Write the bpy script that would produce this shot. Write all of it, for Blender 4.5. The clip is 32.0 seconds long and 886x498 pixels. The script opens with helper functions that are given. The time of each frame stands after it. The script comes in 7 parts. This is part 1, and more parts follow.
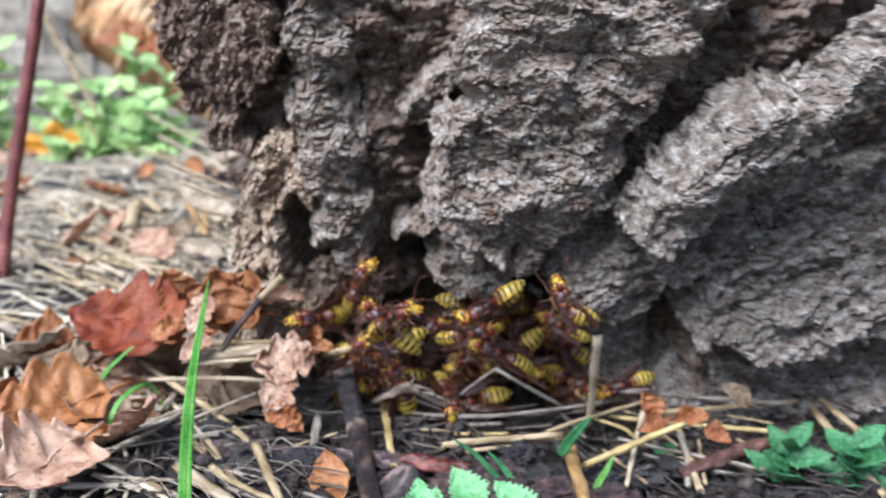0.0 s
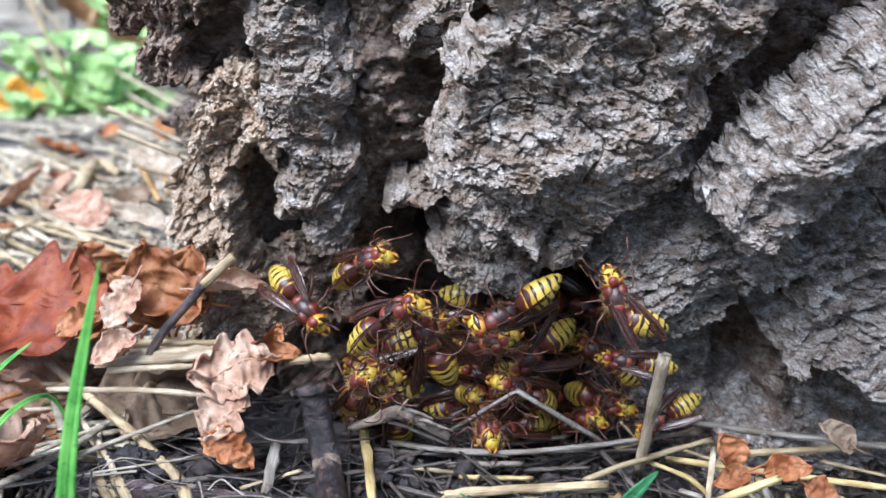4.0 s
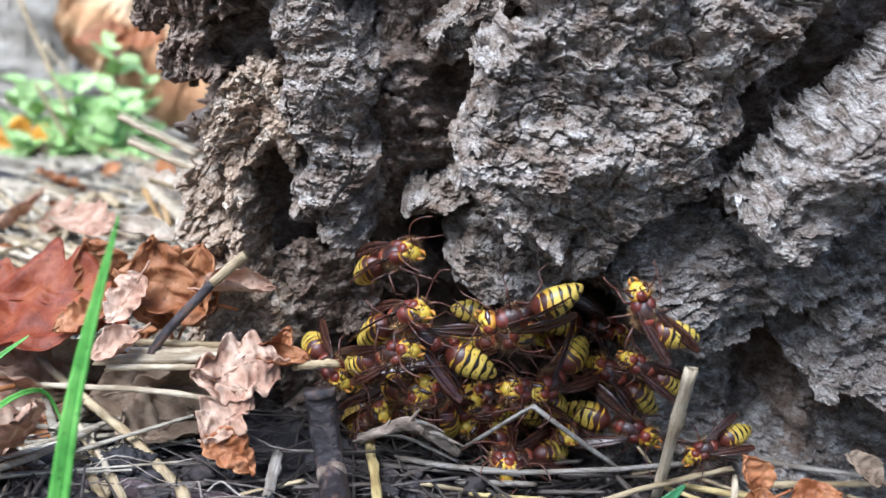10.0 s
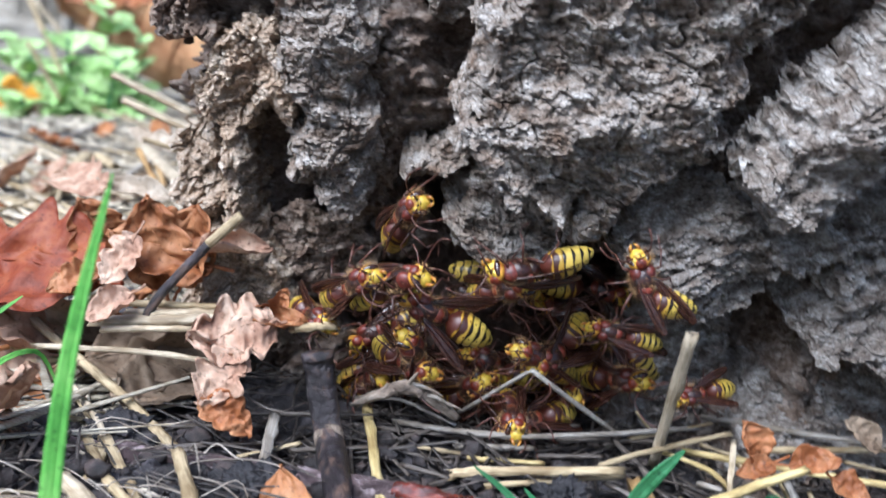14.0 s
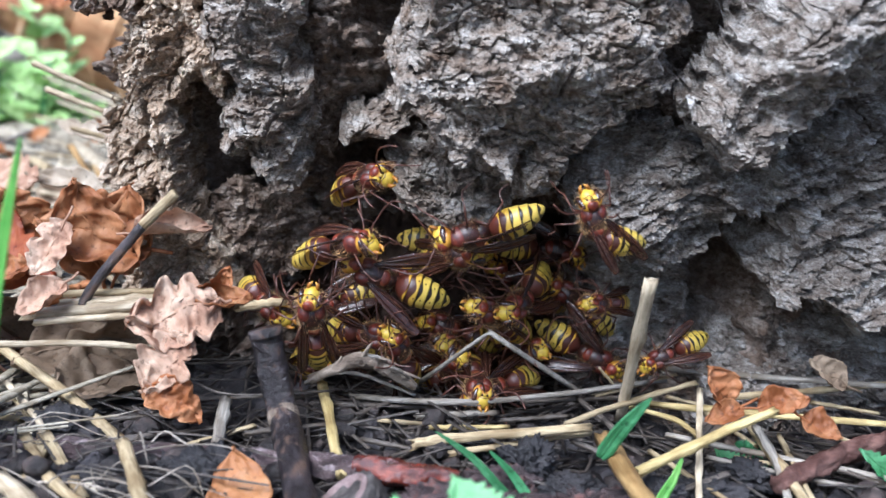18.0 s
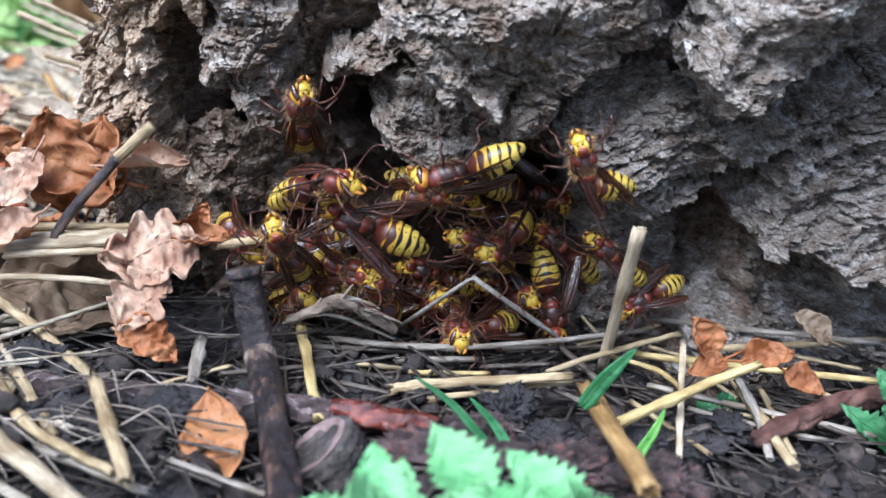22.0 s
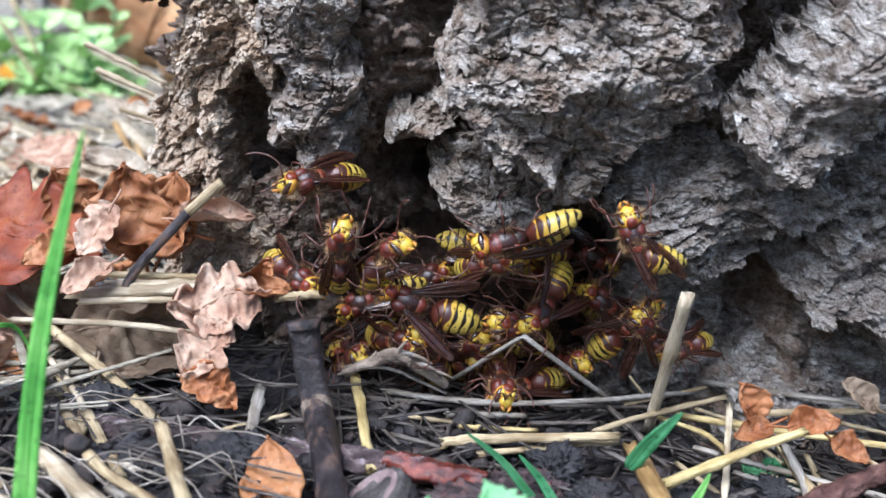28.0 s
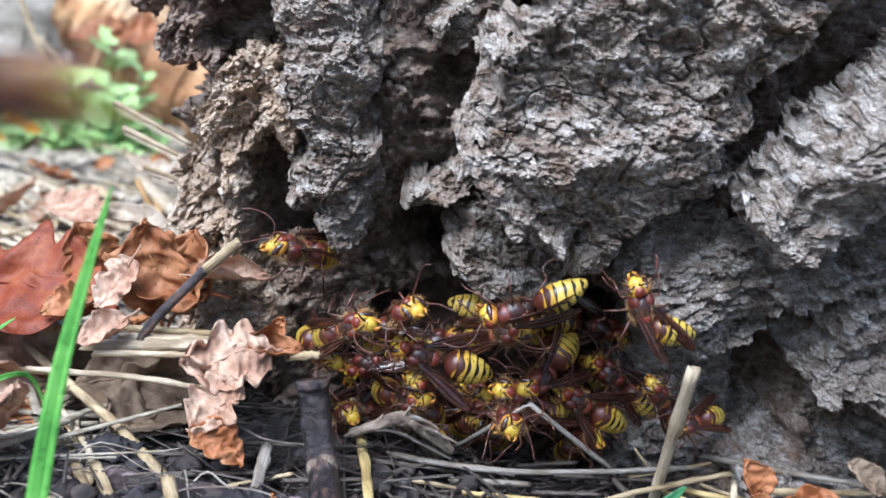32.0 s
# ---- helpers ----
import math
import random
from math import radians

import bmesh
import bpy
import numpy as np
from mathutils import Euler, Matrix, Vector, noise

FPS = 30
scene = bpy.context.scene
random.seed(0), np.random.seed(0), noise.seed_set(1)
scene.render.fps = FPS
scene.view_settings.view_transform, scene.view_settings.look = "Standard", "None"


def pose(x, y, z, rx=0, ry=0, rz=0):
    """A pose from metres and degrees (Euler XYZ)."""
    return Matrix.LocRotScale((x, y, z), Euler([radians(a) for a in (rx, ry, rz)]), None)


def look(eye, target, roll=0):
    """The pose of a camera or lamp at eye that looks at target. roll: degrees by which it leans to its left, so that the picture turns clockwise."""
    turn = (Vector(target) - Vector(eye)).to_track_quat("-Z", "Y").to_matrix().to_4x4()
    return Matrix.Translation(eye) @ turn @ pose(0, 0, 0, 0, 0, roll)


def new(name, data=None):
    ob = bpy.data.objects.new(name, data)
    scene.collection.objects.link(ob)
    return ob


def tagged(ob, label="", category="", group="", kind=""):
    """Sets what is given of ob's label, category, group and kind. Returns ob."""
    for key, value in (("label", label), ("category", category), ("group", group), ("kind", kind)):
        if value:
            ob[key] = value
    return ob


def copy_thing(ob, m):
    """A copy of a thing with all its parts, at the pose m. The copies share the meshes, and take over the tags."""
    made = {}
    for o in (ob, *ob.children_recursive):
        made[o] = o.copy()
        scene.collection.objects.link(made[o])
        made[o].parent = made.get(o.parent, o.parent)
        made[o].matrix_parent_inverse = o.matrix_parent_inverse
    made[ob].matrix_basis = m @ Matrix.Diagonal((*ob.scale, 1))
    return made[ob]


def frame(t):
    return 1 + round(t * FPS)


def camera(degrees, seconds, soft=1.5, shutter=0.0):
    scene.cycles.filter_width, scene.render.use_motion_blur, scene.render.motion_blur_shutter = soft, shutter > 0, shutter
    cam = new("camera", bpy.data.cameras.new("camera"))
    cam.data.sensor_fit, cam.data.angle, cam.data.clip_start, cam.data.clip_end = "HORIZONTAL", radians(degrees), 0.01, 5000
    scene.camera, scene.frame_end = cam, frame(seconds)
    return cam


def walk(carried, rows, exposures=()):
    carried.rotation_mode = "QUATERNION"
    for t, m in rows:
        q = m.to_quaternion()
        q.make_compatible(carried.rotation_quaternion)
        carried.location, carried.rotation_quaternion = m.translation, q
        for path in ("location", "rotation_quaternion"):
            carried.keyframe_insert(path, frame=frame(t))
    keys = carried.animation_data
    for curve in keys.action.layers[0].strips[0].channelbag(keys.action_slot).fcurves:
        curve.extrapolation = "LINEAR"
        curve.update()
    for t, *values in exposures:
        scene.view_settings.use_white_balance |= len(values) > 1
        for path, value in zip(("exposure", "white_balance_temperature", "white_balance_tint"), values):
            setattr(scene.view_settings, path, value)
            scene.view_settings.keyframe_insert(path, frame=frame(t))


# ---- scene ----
# ---- camera ----
cam = camera(50.4, 32.0, soft=1.5, shutter=0.5)
# a small phone lens focused on the cluster: the far ground falls soft
cam.data.dof.use_dof, cam.data.dof.focus_distance, cam.data.dof.aperture_fstop = True, 0.172, 24.0
# seconds, place in metres, then yaw, pitch and roll in degrees
PATH = [
    (0.0, 0.0030, -0.0023, 0.1016, 0.85, -12.13, 0.38),
    (0.5, -0.0070, 0.0245, 0.1059, 0.65, -13.98, 0.88),
    (1.0, -0.0021, 0.0620, 0.1025, 0.23, -15.24, -0.01),
    (1.3, -0.0087, 0.0664, 0.0990, -2.12, -17.27, 2.79),
    (1.5, -0.0025, 0.0653, 0.0879, -0.51, -15.68, 3.08),
    (2.0, -0.0008, 0.0662, 0.0873, -0.12, -15.95, 1.60),
    (2.5, -0.0003, 0.0638, 0.0878, 0.79, -16.18, 1.46),
    (3.0, -0.0002, 0.0611, 0.0871, 0.72, -15.22, 2.23),
    (3.5, -0.0011, 0.0597, 0.0868, 0.65, -13.98, 2.63),
    (4.0, -0.0026, 0.0605, 0.0874, -0.15, -13.29, 2.61),
    (4.5, 0.0018, 0.0656, 0.0866, -0.44, -13.68, 2.34),
    (6.5, -0.0022, 0.0635, 0.0866, -1.26, -14.30, 2.57),
    (7.0, 0.0001, 0.0677, 0.0896, -1.13, -15.96, 2.20),
    (7.5, -0.0067, 0.0678, 0.0847, -1.24, -14.06, 3.49),
    (8.0, -0.0062, 0.0715, 0.0861, -1.82, -11.86, 3.11),
    (8.5, -0.0056, 0.0716, 0.0793, -0.79, -14.47, 3.99),
    (9.0, -0.0083, 0.0687, 0.0724, -0.93, -13.43, 7.01),
    (9.5, -0.0080, 0.0667, 0.0719, -0.60, -12.25, 6.52),
    (10.0, -0.0072, 0.0633, 0.0739, -0.45, -8.96, 5.18),
    (10.5, -0.0077, 0.0639, 0.0733, -0.26, -9.22, 5.93),
    (11.0, -0.0082, 0.0632, 0.0736, -0.27, -8.85, 6.35),
    (11.5, -0.0083, 0.0631, 0.0733, -0.23, -8.24, 6.84),
    (12.0, -0.0088, 0.0627, 0.0741, -0.35, -8.14, 7.33),
    (12.5, -0.0092, 0.0629, 0.0745, -0.55, -8.21, 7.32),
    (13.0, -0.0096, 0.0618, 0.0715, -0.40, -6.89, 7.91),
    (13.5, -0.0090, 0.0628, 0.0743, -0.16, -7.91, 7.67),
    (14.0, -0.0079, 0.0655, 0.0732, -0.96, -11.12, 5.69),
    (14.5, -0.0061, 0.0670, 0.0731, -1.37, -12.77, 2.92),
    (16.5, -0.0063, 0.0705, 0.0673, -3.63, -11.11, 2.54),
    (17.0, -0.0062, 0.0709, 0.0673, -3.57, -11.43, 2.46),
    (17.5, -0.0062, 0.0708, 0.0670, -3.65, -11.49, 2.34),
    (18.0, -0.0062, 0.0708, 0.0673, -3.79, -11.55, 2.31),
    (18.5, -0.0062, 0.0709, 0.0670, -3.80, -11.64, 2.23),
    (19.0, -0.0042, 0.0720, 0.0695, -3.21, -12.72, 1.93),
    (19.5, -0.0061, 0.0711, 0.0670, -3.77, -11.86, 2.41),
    (20.0, -0.0074, 0.0698, 0.0677, -3.02, -12.30, 3.60),
    (20.5, -0.0069, 0.0720, 0.0667, -3.81, -13.40, 3.81),
    (21.0, -0.0061, 0.0739, 0.0670, -3.99, -15.17, 3.70),
    (21.5, -0.0062, 0.0743, 0.0662, -4.61, -14.64, 4.07),
    (22.0, -0.0065, 0.0747, 0.0663, -5.20, -14.92, 4.21),
    (22.5, -0.0061, 0.0758, 0.0661, -5.44, -14.62, 4.52),
    (23.0, -0.0061, 0.0767, 0.0662, -5.57, -14.35, 4.50),
    (23.5, -0.0073, 0.0753, 0.0687, -4.96, -13.37, 4.52),
    (24.0, -0.0081, 0.0719, 0.0716, -3.00, -11.97, 3.53),
    (24.5, -0.0100, 0.0695, 0.0692, -2.48, -12.22, 4.61),
    (25.0, -0.0114, 0.0679, 0.0673, -2.59, -10.66, 6.38),
    (25.5, -0.0109, 0.0684, 0.0674, -2.50, -11.12, 5.99),
    (27.5, -0.0072, 0.0698, 0.0701, -1.75, -12.78, 4.76),
    (28.0, -0.0084, 0.0696, 0.0697, -2.11, -12.34, 5.02),
    (28.5, -0.0077, 0.0694, 0.0705, -1.62, -11.93, 5.24),
    (29.0, -0.0080, 0.0689, 0.0706, -1.55, -11.44, 5.51),
    (29.5, -0.0077, 0.0689, 0.0706, -1.58, -11.18, 5.62),
    (30.0, -0.0080, 0.0686, 0.0704, -1.74, -10.88, 5.72),
    (30.5, -0.0079, 0.0685, 0.0707, -1.63, -10.90, 5.73),
    (31.0, -0.0077, 0.0685, 0.0708, -1.43, -10.88, 5.74),
    (31.5, -0.0077, 0.0679, 0.0710, -1.09, -10.10, 6.01),
    (32.0, -0.0083, 0.0666, 0.0701, -0.92, -8.37, 6.89),
]


def eye_pose(x, y, z, yaw, pitch, roll):
    return pose(x, y, z, 0, 0, yaw) @ pose(0, 0, 0, 90 + pitch, 0, 0) @ pose(0, 0, 0, 0, 0, roll)


walk(cam, [(t, eye_pose(x, y, z, yaw, pitch, roll)) for t, x, y, z, yaw, pitch, roll in PATH], [(0.0, 0.65, 5680, 10.5), (1.0, 0.84, 5560, 10), (2.0, 0.88, 5470, 10), (8.0, 0.82, 5400, 9.5), (30.0, 0.82, 5400, 9.5), (32.0, 0.88, 5400, 9.5)])

# ---- light: a bright overcast day under open trees ----
world = bpy.data.worlds.new("overcast")
scene.world = world
world.use_nodes = True
wn = world.node_tree.nodes
sky = wn.new("ShaderNodeTexSky")
sky.sky_type, sky.sun_disc = "NISHITA", False
sky.sun_elevation, sky.sun_rotation = radians(56), radians(219)
sky.air_density, sky.dust_density = 1.0, 3.0
world.node_tree.links.new(sky.outputs[0], wn["Background"].inputs[0])
wn["Background"].inputs[1].default_value = 0.12
sun = new("sun", bpy.data.lights.new("sun", "SUN"))
sun.data.energy, sun.data.angle, sun.data.color = 3.5, radians(40), (1.0, 0.985, 0.965)
sun.matrix_world = look((-0.52, -0.64, 1.20), (0, 0.1, 0))


# ---- materials ----
def material(name, rough=0.7, metal=0.0, spec=0.5):
    m = bpy.data.materials.new(name)
    m.use_nodes = True
    b = m.node_tree.nodes["Principled BSDF"]
    b.inputs["Roughness"].default_value = rough
    b.inputs["Metallic"].default_value = metal
    b.inputs["Specular IOR Level"].default_value = spec
    return m


def node(m, kind, **values):
    n = m.node_tree.nodes.new(kind)
    for k, v in values.items():
        n.inputs[k].default_value = v
    return n


def link(m, a, b):
    m.node_tree.links.new(a, b)


def coords(m, scale=(1, 1, 1)):
    tc = m.node_tree.nodes.new("ShaderNodeTexCoord")
    mp = m.node_tree.nodes.new("ShaderNodeMapping")
    mp.inputs["Scale"].default_value = scale
    link(m, tc.outputs["Object"], mp.inputs["Vector"])
    return mp.outputs[0]


def noisy(m, vec, size, detail=4.0, rough=0.6):
    """Noise whose features are about size metres."""
    n = node(m, "ShaderNodeTexNoise", Scale=1.0 / size, Detail=detail, Roughness=rough)
    link(m, vec, n.inputs["Vector"])
    return n.outputs["Fac"]


def ramp(m, fac, stops):
    r = m.node_tree.nodes.new("ShaderNodeValToRGB")
    e = r.color_ramp.elements
    while len(e) < len(stops):
        e.new(0.5)
    for el, (p, c) in zip(e, stops):
        el.position, el.color = p, (*c, 1)
    link(m, fac, r.inputs[0])
    return r.outputs[0]


def mix(m, fac, a, b, blend="MIX"):
    n = m.node_tree.nodes.new("ShaderNodeMix")
    n.data_type, n.blend_type = "RGBA", blend
    for sock, v in ((n.inputs[0], fac), (n.inputs[6], a), (n.inputs[7], b)):
        if isinstance(v, (int, float)):
            sock.default_value = v
        elif isinstance(v, tuple):
            sock.default_value = (*v, 1)
        else:
            link(m, v, sock)
    return n.outputs[2]


def bump(m, height, strength, distance):
    n = node(m, "ShaderNodeBump", Strength=strength, Distance=distance)
    link(m, height, n.inputs["Height"])
    link(m, n.outputs[0], m.node_tree.nodes["Principled BSDF"].inputs["Normal"])


def colour(m, c):
    link(m, c, m.node_tree.nodes["Principled BSDF"].inputs["Base Color"])


def random_value(m):
    return m.node_tree.nodes.new("ShaderNodeObjectInfo").outputs["Random"]


def island_value(m):
    return m.node_tree.nodes.new("ShaderNodeNewGeometry").outputs["Random Per Island"]


def bark(name, stops, size, chip, vary=0.08):
    """Weathered crust: patches, thin pale chips with dark seams between them, and fine crumbs."""
    m = material(name, 0.88, 0.0, 0.2)
    v = coords(m, (1, 1, 1.6))
    flat = coords(m, (1, 1, 1.7))
    big, small, fine = noisy(m, v, size), noisy(m, flat, chip, 6.0, 0.68), noisy(m, v, 0.00035, 3.0, 0.7)
    c = ramp(m, big, stops)
    c = mix(m, 0.62, c, ramp(m, small, [(0.33, (0.42, 0.36, 0.32)), (0.45, (0.85, 0.82, 0.80)), (0.55, (1.05, 1.05, 1.05)), (0.68, (1.38, 1.38, 1.40))]), "MULTIPLY")
    c = mix(m, 0.5, c, ramp(m, fine, [(0.35, (0.6, 0.58, 0.56)), (0.65, (1.2, 1.2, 1.2))]), "MULTIPLY")
    c = mix(m, 1.0, c, ramp(m, random_value(m), [(0.0, (1 - vary,) * 3), (1.0, (1 + vary,) * 3)]), "MULTIPLY")
    # thin flat chips: each of a shade of its own, dark seams between
    warp = m.node_tree.nodes.new("ShaderNodeVectorMath")
    warp.operation = "MULTIPLY_ADD"
    wob = node(m, "ShaderNodeTexNoise", Scale=1.0 / (chip * 1.6), Detail=3.0)
    link(m, v, wob.inputs["Vector"])
    warp.inputs[1].default_value = (chip * 1.5,) * 3
    link(m, wob.outputs["Color"], warp.inputs[0]), link(m, flat, warp.inputs[2])
    cell = node(m, "ShaderNodeTexVoronoi", Scale=1.0 / (chip * 1.25))
    seam = node(m, "ShaderNodeTexVoronoi", Scale=1.0 / (chip * 1.25))
    seam.feature = "DISTANCE_TO_EDGE"
    link(m, warp.outputs[0], cell.inputs["Vector"]), link(m, warp.outputs[0], seam.inputs["Vector"])
    c = mix(m, 0.6, c, ramp(m, cell.outputs["Color"], [(0.15, (0.68, 0.65, 0.62)), (0.5, (1.0, 1.0, 1.0)), (0.85, (1.28, 1.28, 1.28))]), "MULTIPLY")
    c = mix(m, 0.55, c, ramp(m, seam.outputs["Distance"], [(0.0, (0.45, 0.40, 0.37)), (0.07, (1.0, 1.0, 1.0))]), "MULTIPLY")
    colour(m, c)
    lips = node(m, "ShaderNodeTexWave", Scale=95.0, Distortion=9.0, Detail=4.0)
    lips.bands_direction, lips.wave_profile = "Z", "SAW"
    lips.inputs["Detail Scale"].default_value, lips.inputs["Detail Roughness"].default_value = 2.2, 0.62
    link(m, coords(m), lips.inputs["Vector"])
    edge = ramp(m, seam.outputs["Distance"], [(0.0, (0, 0, 0)), (0.16, (1, 1, 1))])
    high = small
    for f, other in ((0.45, fine), (0.25, lips.outputs["Fac"]), (0.30, edge), (0.45, cell.outputs["Color"])):
        add = m.node_tree.nodes.new("ShaderNodeMath")
        add.operation = "MULTIPLY_ADD"
        add.inputs[1].default_value = f
        link(m, other, add.inputs[0]), link(m, high, add.inputs[2])
        high = add.outputs[0]
    bump(m, high, 0.9, 0.0009)
    return m


def organic(name, stops, size, fine, rough=0.7, spec=0.4, stretch=(1, 1, 1), relief=0.0004, tint=None, vary=0.25, island=False, speck=None):
    """Two scales of colour, fine relief and a different shade on each piece."""
    m = material(name, rough, 0.0, spec)
    v = coords(m, stretch)
    big, small = noisy(m, v, size), noisy(m, v, fine, 5.0, 0.7)
    c = ramp(m, big, stops)
    c = mix(m, 0.55, c, ramp(m, small, [(0.3, (0.45, 0.42, 0.4)), (0.7, (1.25, 1.25, 1.25))]), "MULTIPLY")
    if speck:
        c = mix(m, ramp(m, noisy(m, v, size * 0.45, 2.0), [(0.56, (0, 0, 0)), (0.68, (1, 1, 1))]), c, speck)
    if vary:
        r = island_value(m) if island else random_value(m)
        c = mix(m, 1.0, c, ramp(m, r, [(0.0, (1 - vary,) * 3), (1.0, (1 + vary, 1 + vary * 0.9, 1 + vary * 0.7))]), "MULTIPLY")
    colour(m, c)
    bump(m, small, 0.8, relief)
    return m


BARK = bark("weathered_bark", [(0.28, (0.22, 0.152, 0.106)), (0.42, (0.335, 0.274, 0.222)), (0.54, (0.440, 0.388, 0.335)), (0.68, (0.60, 0.562, 0.515))], 0.0048, 0.0011)
SLATE = bark("dark_layered_bark", [(0.28, (0.145, 0.110, 0.085)), (0.42, (0.285, 0.240, 0.202)), (0.54, (0.430, 0.388, 0.345)), (0.68, (0.64, 0.61, 0.57))], 0.0040, 0.0011)
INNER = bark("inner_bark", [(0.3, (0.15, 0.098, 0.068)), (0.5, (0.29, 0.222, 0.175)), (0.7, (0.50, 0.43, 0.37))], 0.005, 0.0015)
FLAKY = bark("brown_bark", [(0.3, (0.31, 0.205, 0.128)), (0.5, (0.56, 0.440, 0.325)), (0.70, (0.77, 0.68, 0.56))], 0.0045, 0.0012)
# brown bark of the recesses, with some crevice shade put into its colour
DEEP = bark("shade_toned_bark", [(0.3, (0.15, 0.098, 0.068)), (0.5, (0.34, 0.255, 0.195)), (0.70, (0.56, 0.475, 0.395))], 0.0050, 0.0014)
# brown of the added hollow lining, kept dark to stand for shade
HOLLOW_SHADE = organic("rotten_wood", [(0.3, (0.016, 0.010, 0.007)), (0.5, (0.05, 0.030, 0.021)), (0.7, (0.12, 0.078, 0.054))],
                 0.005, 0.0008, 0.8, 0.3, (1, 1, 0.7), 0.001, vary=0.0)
SOIL = organic("damp_soil", [(0.3, (0.014, 0.012, 0.013)), (0.5, (0.040, 0.035, 0.037)), (0.7, (0.095, 0.085, 0.090))],
               0.008, 0.0009, 0.45, 0.5, relief=0.001, vary=0.0)


# ---- shapes ----
def lattice(ix, iy, iz, seed):
    h = (ix * 374761393 + iy * 668265263 + iz * 2147483647 + seed * 1274126177) & 0xFFFFFFFF
    h = ((h ^ (h >> 13)) * 1274126177) & 0xFFFFFFFF
    return ((h ^ (h >> 16)) & 0xFFFF) / 32768.0 - 1.0


def value_noise(x, y, z=0.0, seed=0):
    x, y, z = np.broadcast_arrays(np.asarray(x, float), np.asarray(y, float), np.asarray(z, float))
    ix, iy, iz = (np.floor(a).astype(np.int64) for a in (x, y, z))
    fx, fy, fz = x - ix, y - iy, z - iz
    fx, fy, fz = (f * f * (3 - 2 * f) for f in (fx, fy, fz))
    out = 0.0
    for a in (0, 1):
        for b in (0, 1):
            for c in (0, 1):
                w = (fx if a else 1 - fx) * (fy if b else 1 - fy) * (fz if c else 1 - fz)
                out = out + w * lattice(ix + a, iy + b, iz + c, seed)
    return out


def fbm(x, y, z=0.0, seed=0, octaves=4, gain=0.5):
    total, amp, f = 0.0, 1.0, 1.0
    for k in range(octaves):
        total = total + amp * value_noise(x * f + 17 * k, y * f - 9 * k, np.asarray(z) * f, seed + k)
        amp, f = amp * gain, f * 2.03
    return total


def smooth(a, b, x):
    t = np.clip((x - a) / (b - a), 0, 1)
    return t * t * (3 - 2 * t)


def mesh_of(name, verts, faces, mat, shade=True):
    me = bpy.data.meshes.new(name)
    verts, faces = np.asarray(verts, np.float32), np.asarray(faces, np.int32)
    n = faces.shape[1]
    me.vertices.add(len(verts)), me.loops.add(faces.size), me.polygons.add(len(faces))
    me.vertices.foreach_set("co", verts.ravel())
    me.loops.foreach_set("vertex_index", faces.ravel())
    me.polygons.foreach_set("loop_start", np.arange(0, faces.size, n, dtype=np.int32))
    me.polygons.foreach_set("use_smooth", np.full(len(faces), shade))
    me.update(calc_edges=True)
    me.validate()
    me.materials.append(mat)
    return me


def grid_faces(nu, nv):
    i = (np.arange(nu - 1)[:, None] * nv + np.arange(nv - 1)[None]).ravel()
    return np.stack([i, i + nv, i + nv + 1, i + 1], 1)


def thing(name, label, category, group="", kind=""):
    return tagged(new(name), label, category, group, kind)


def part(name, bm, mat, parent, label=""):
    """One mesh under a thing or a part; bm is a bmesh, or a mesh to share."""
    if isinstance(bm, bmesh.types.BMesh):
        me = bpy.data.meshes.new(name)
        for f in bm.faces:
            f.smooth = True
        bm.to_mesh(me)
        bm.free()
        me.materials.append(mat)
    else:
        me = bm
    ob = new(name, me)
    ob.parent = parent
    if label:
        ob["label"] = label
    return ob


# ---- the tree: an inner wall and the bark plates that stand proud of it ----
WALL_Y = 0.264
LEAN_OUT = 0.105  # the trunk's foot leans out as it rises


def chunks(x, z, size, seed):
    """Broken cells, each at a height and tilt of its own: 0 to 1, and the distance to the nearest crack."""
    gx, gz = x / size, z / size
    ix, iz = np.floor(gx).astype(np.int64), np.floor(gz).astype(np.int64)
    d1, d2, high = np.full(x.shape, 9.0), np.full(x.shape, 9.0), np.zeros(x.shape)
    zero = np.zeros_like(ix)
    for a in (-1, 0, 1):
        for b in (-1, 0, 1):
            cx, cz = ix + a, iz + b
            px, pz = cx + 0.5 + 0.45 * lattice(cx, cz, zero, seed), cz + 0.5 + 0.45 * lattice(cx, cz, zero + 1, seed)
            d = np.hypot(gx - px, gz - pz)
            h = 0.5 + 0.4 * lattice(cx, cz, zero + 2, seed) - (0.45 + 0.25 * lattice(cx, cz, zero + 3, seed)) * (gz - pz) + 0.3 * lattice(cx, cz, zero + 4, seed) * (gx - px)
            near = d < d1
            d2 = np.where(near, d1, np.minimum(d2, d))
            high = np.where(near, h, high)
            d1 = np.where(near, d, d1)
    return high, d2 - d1


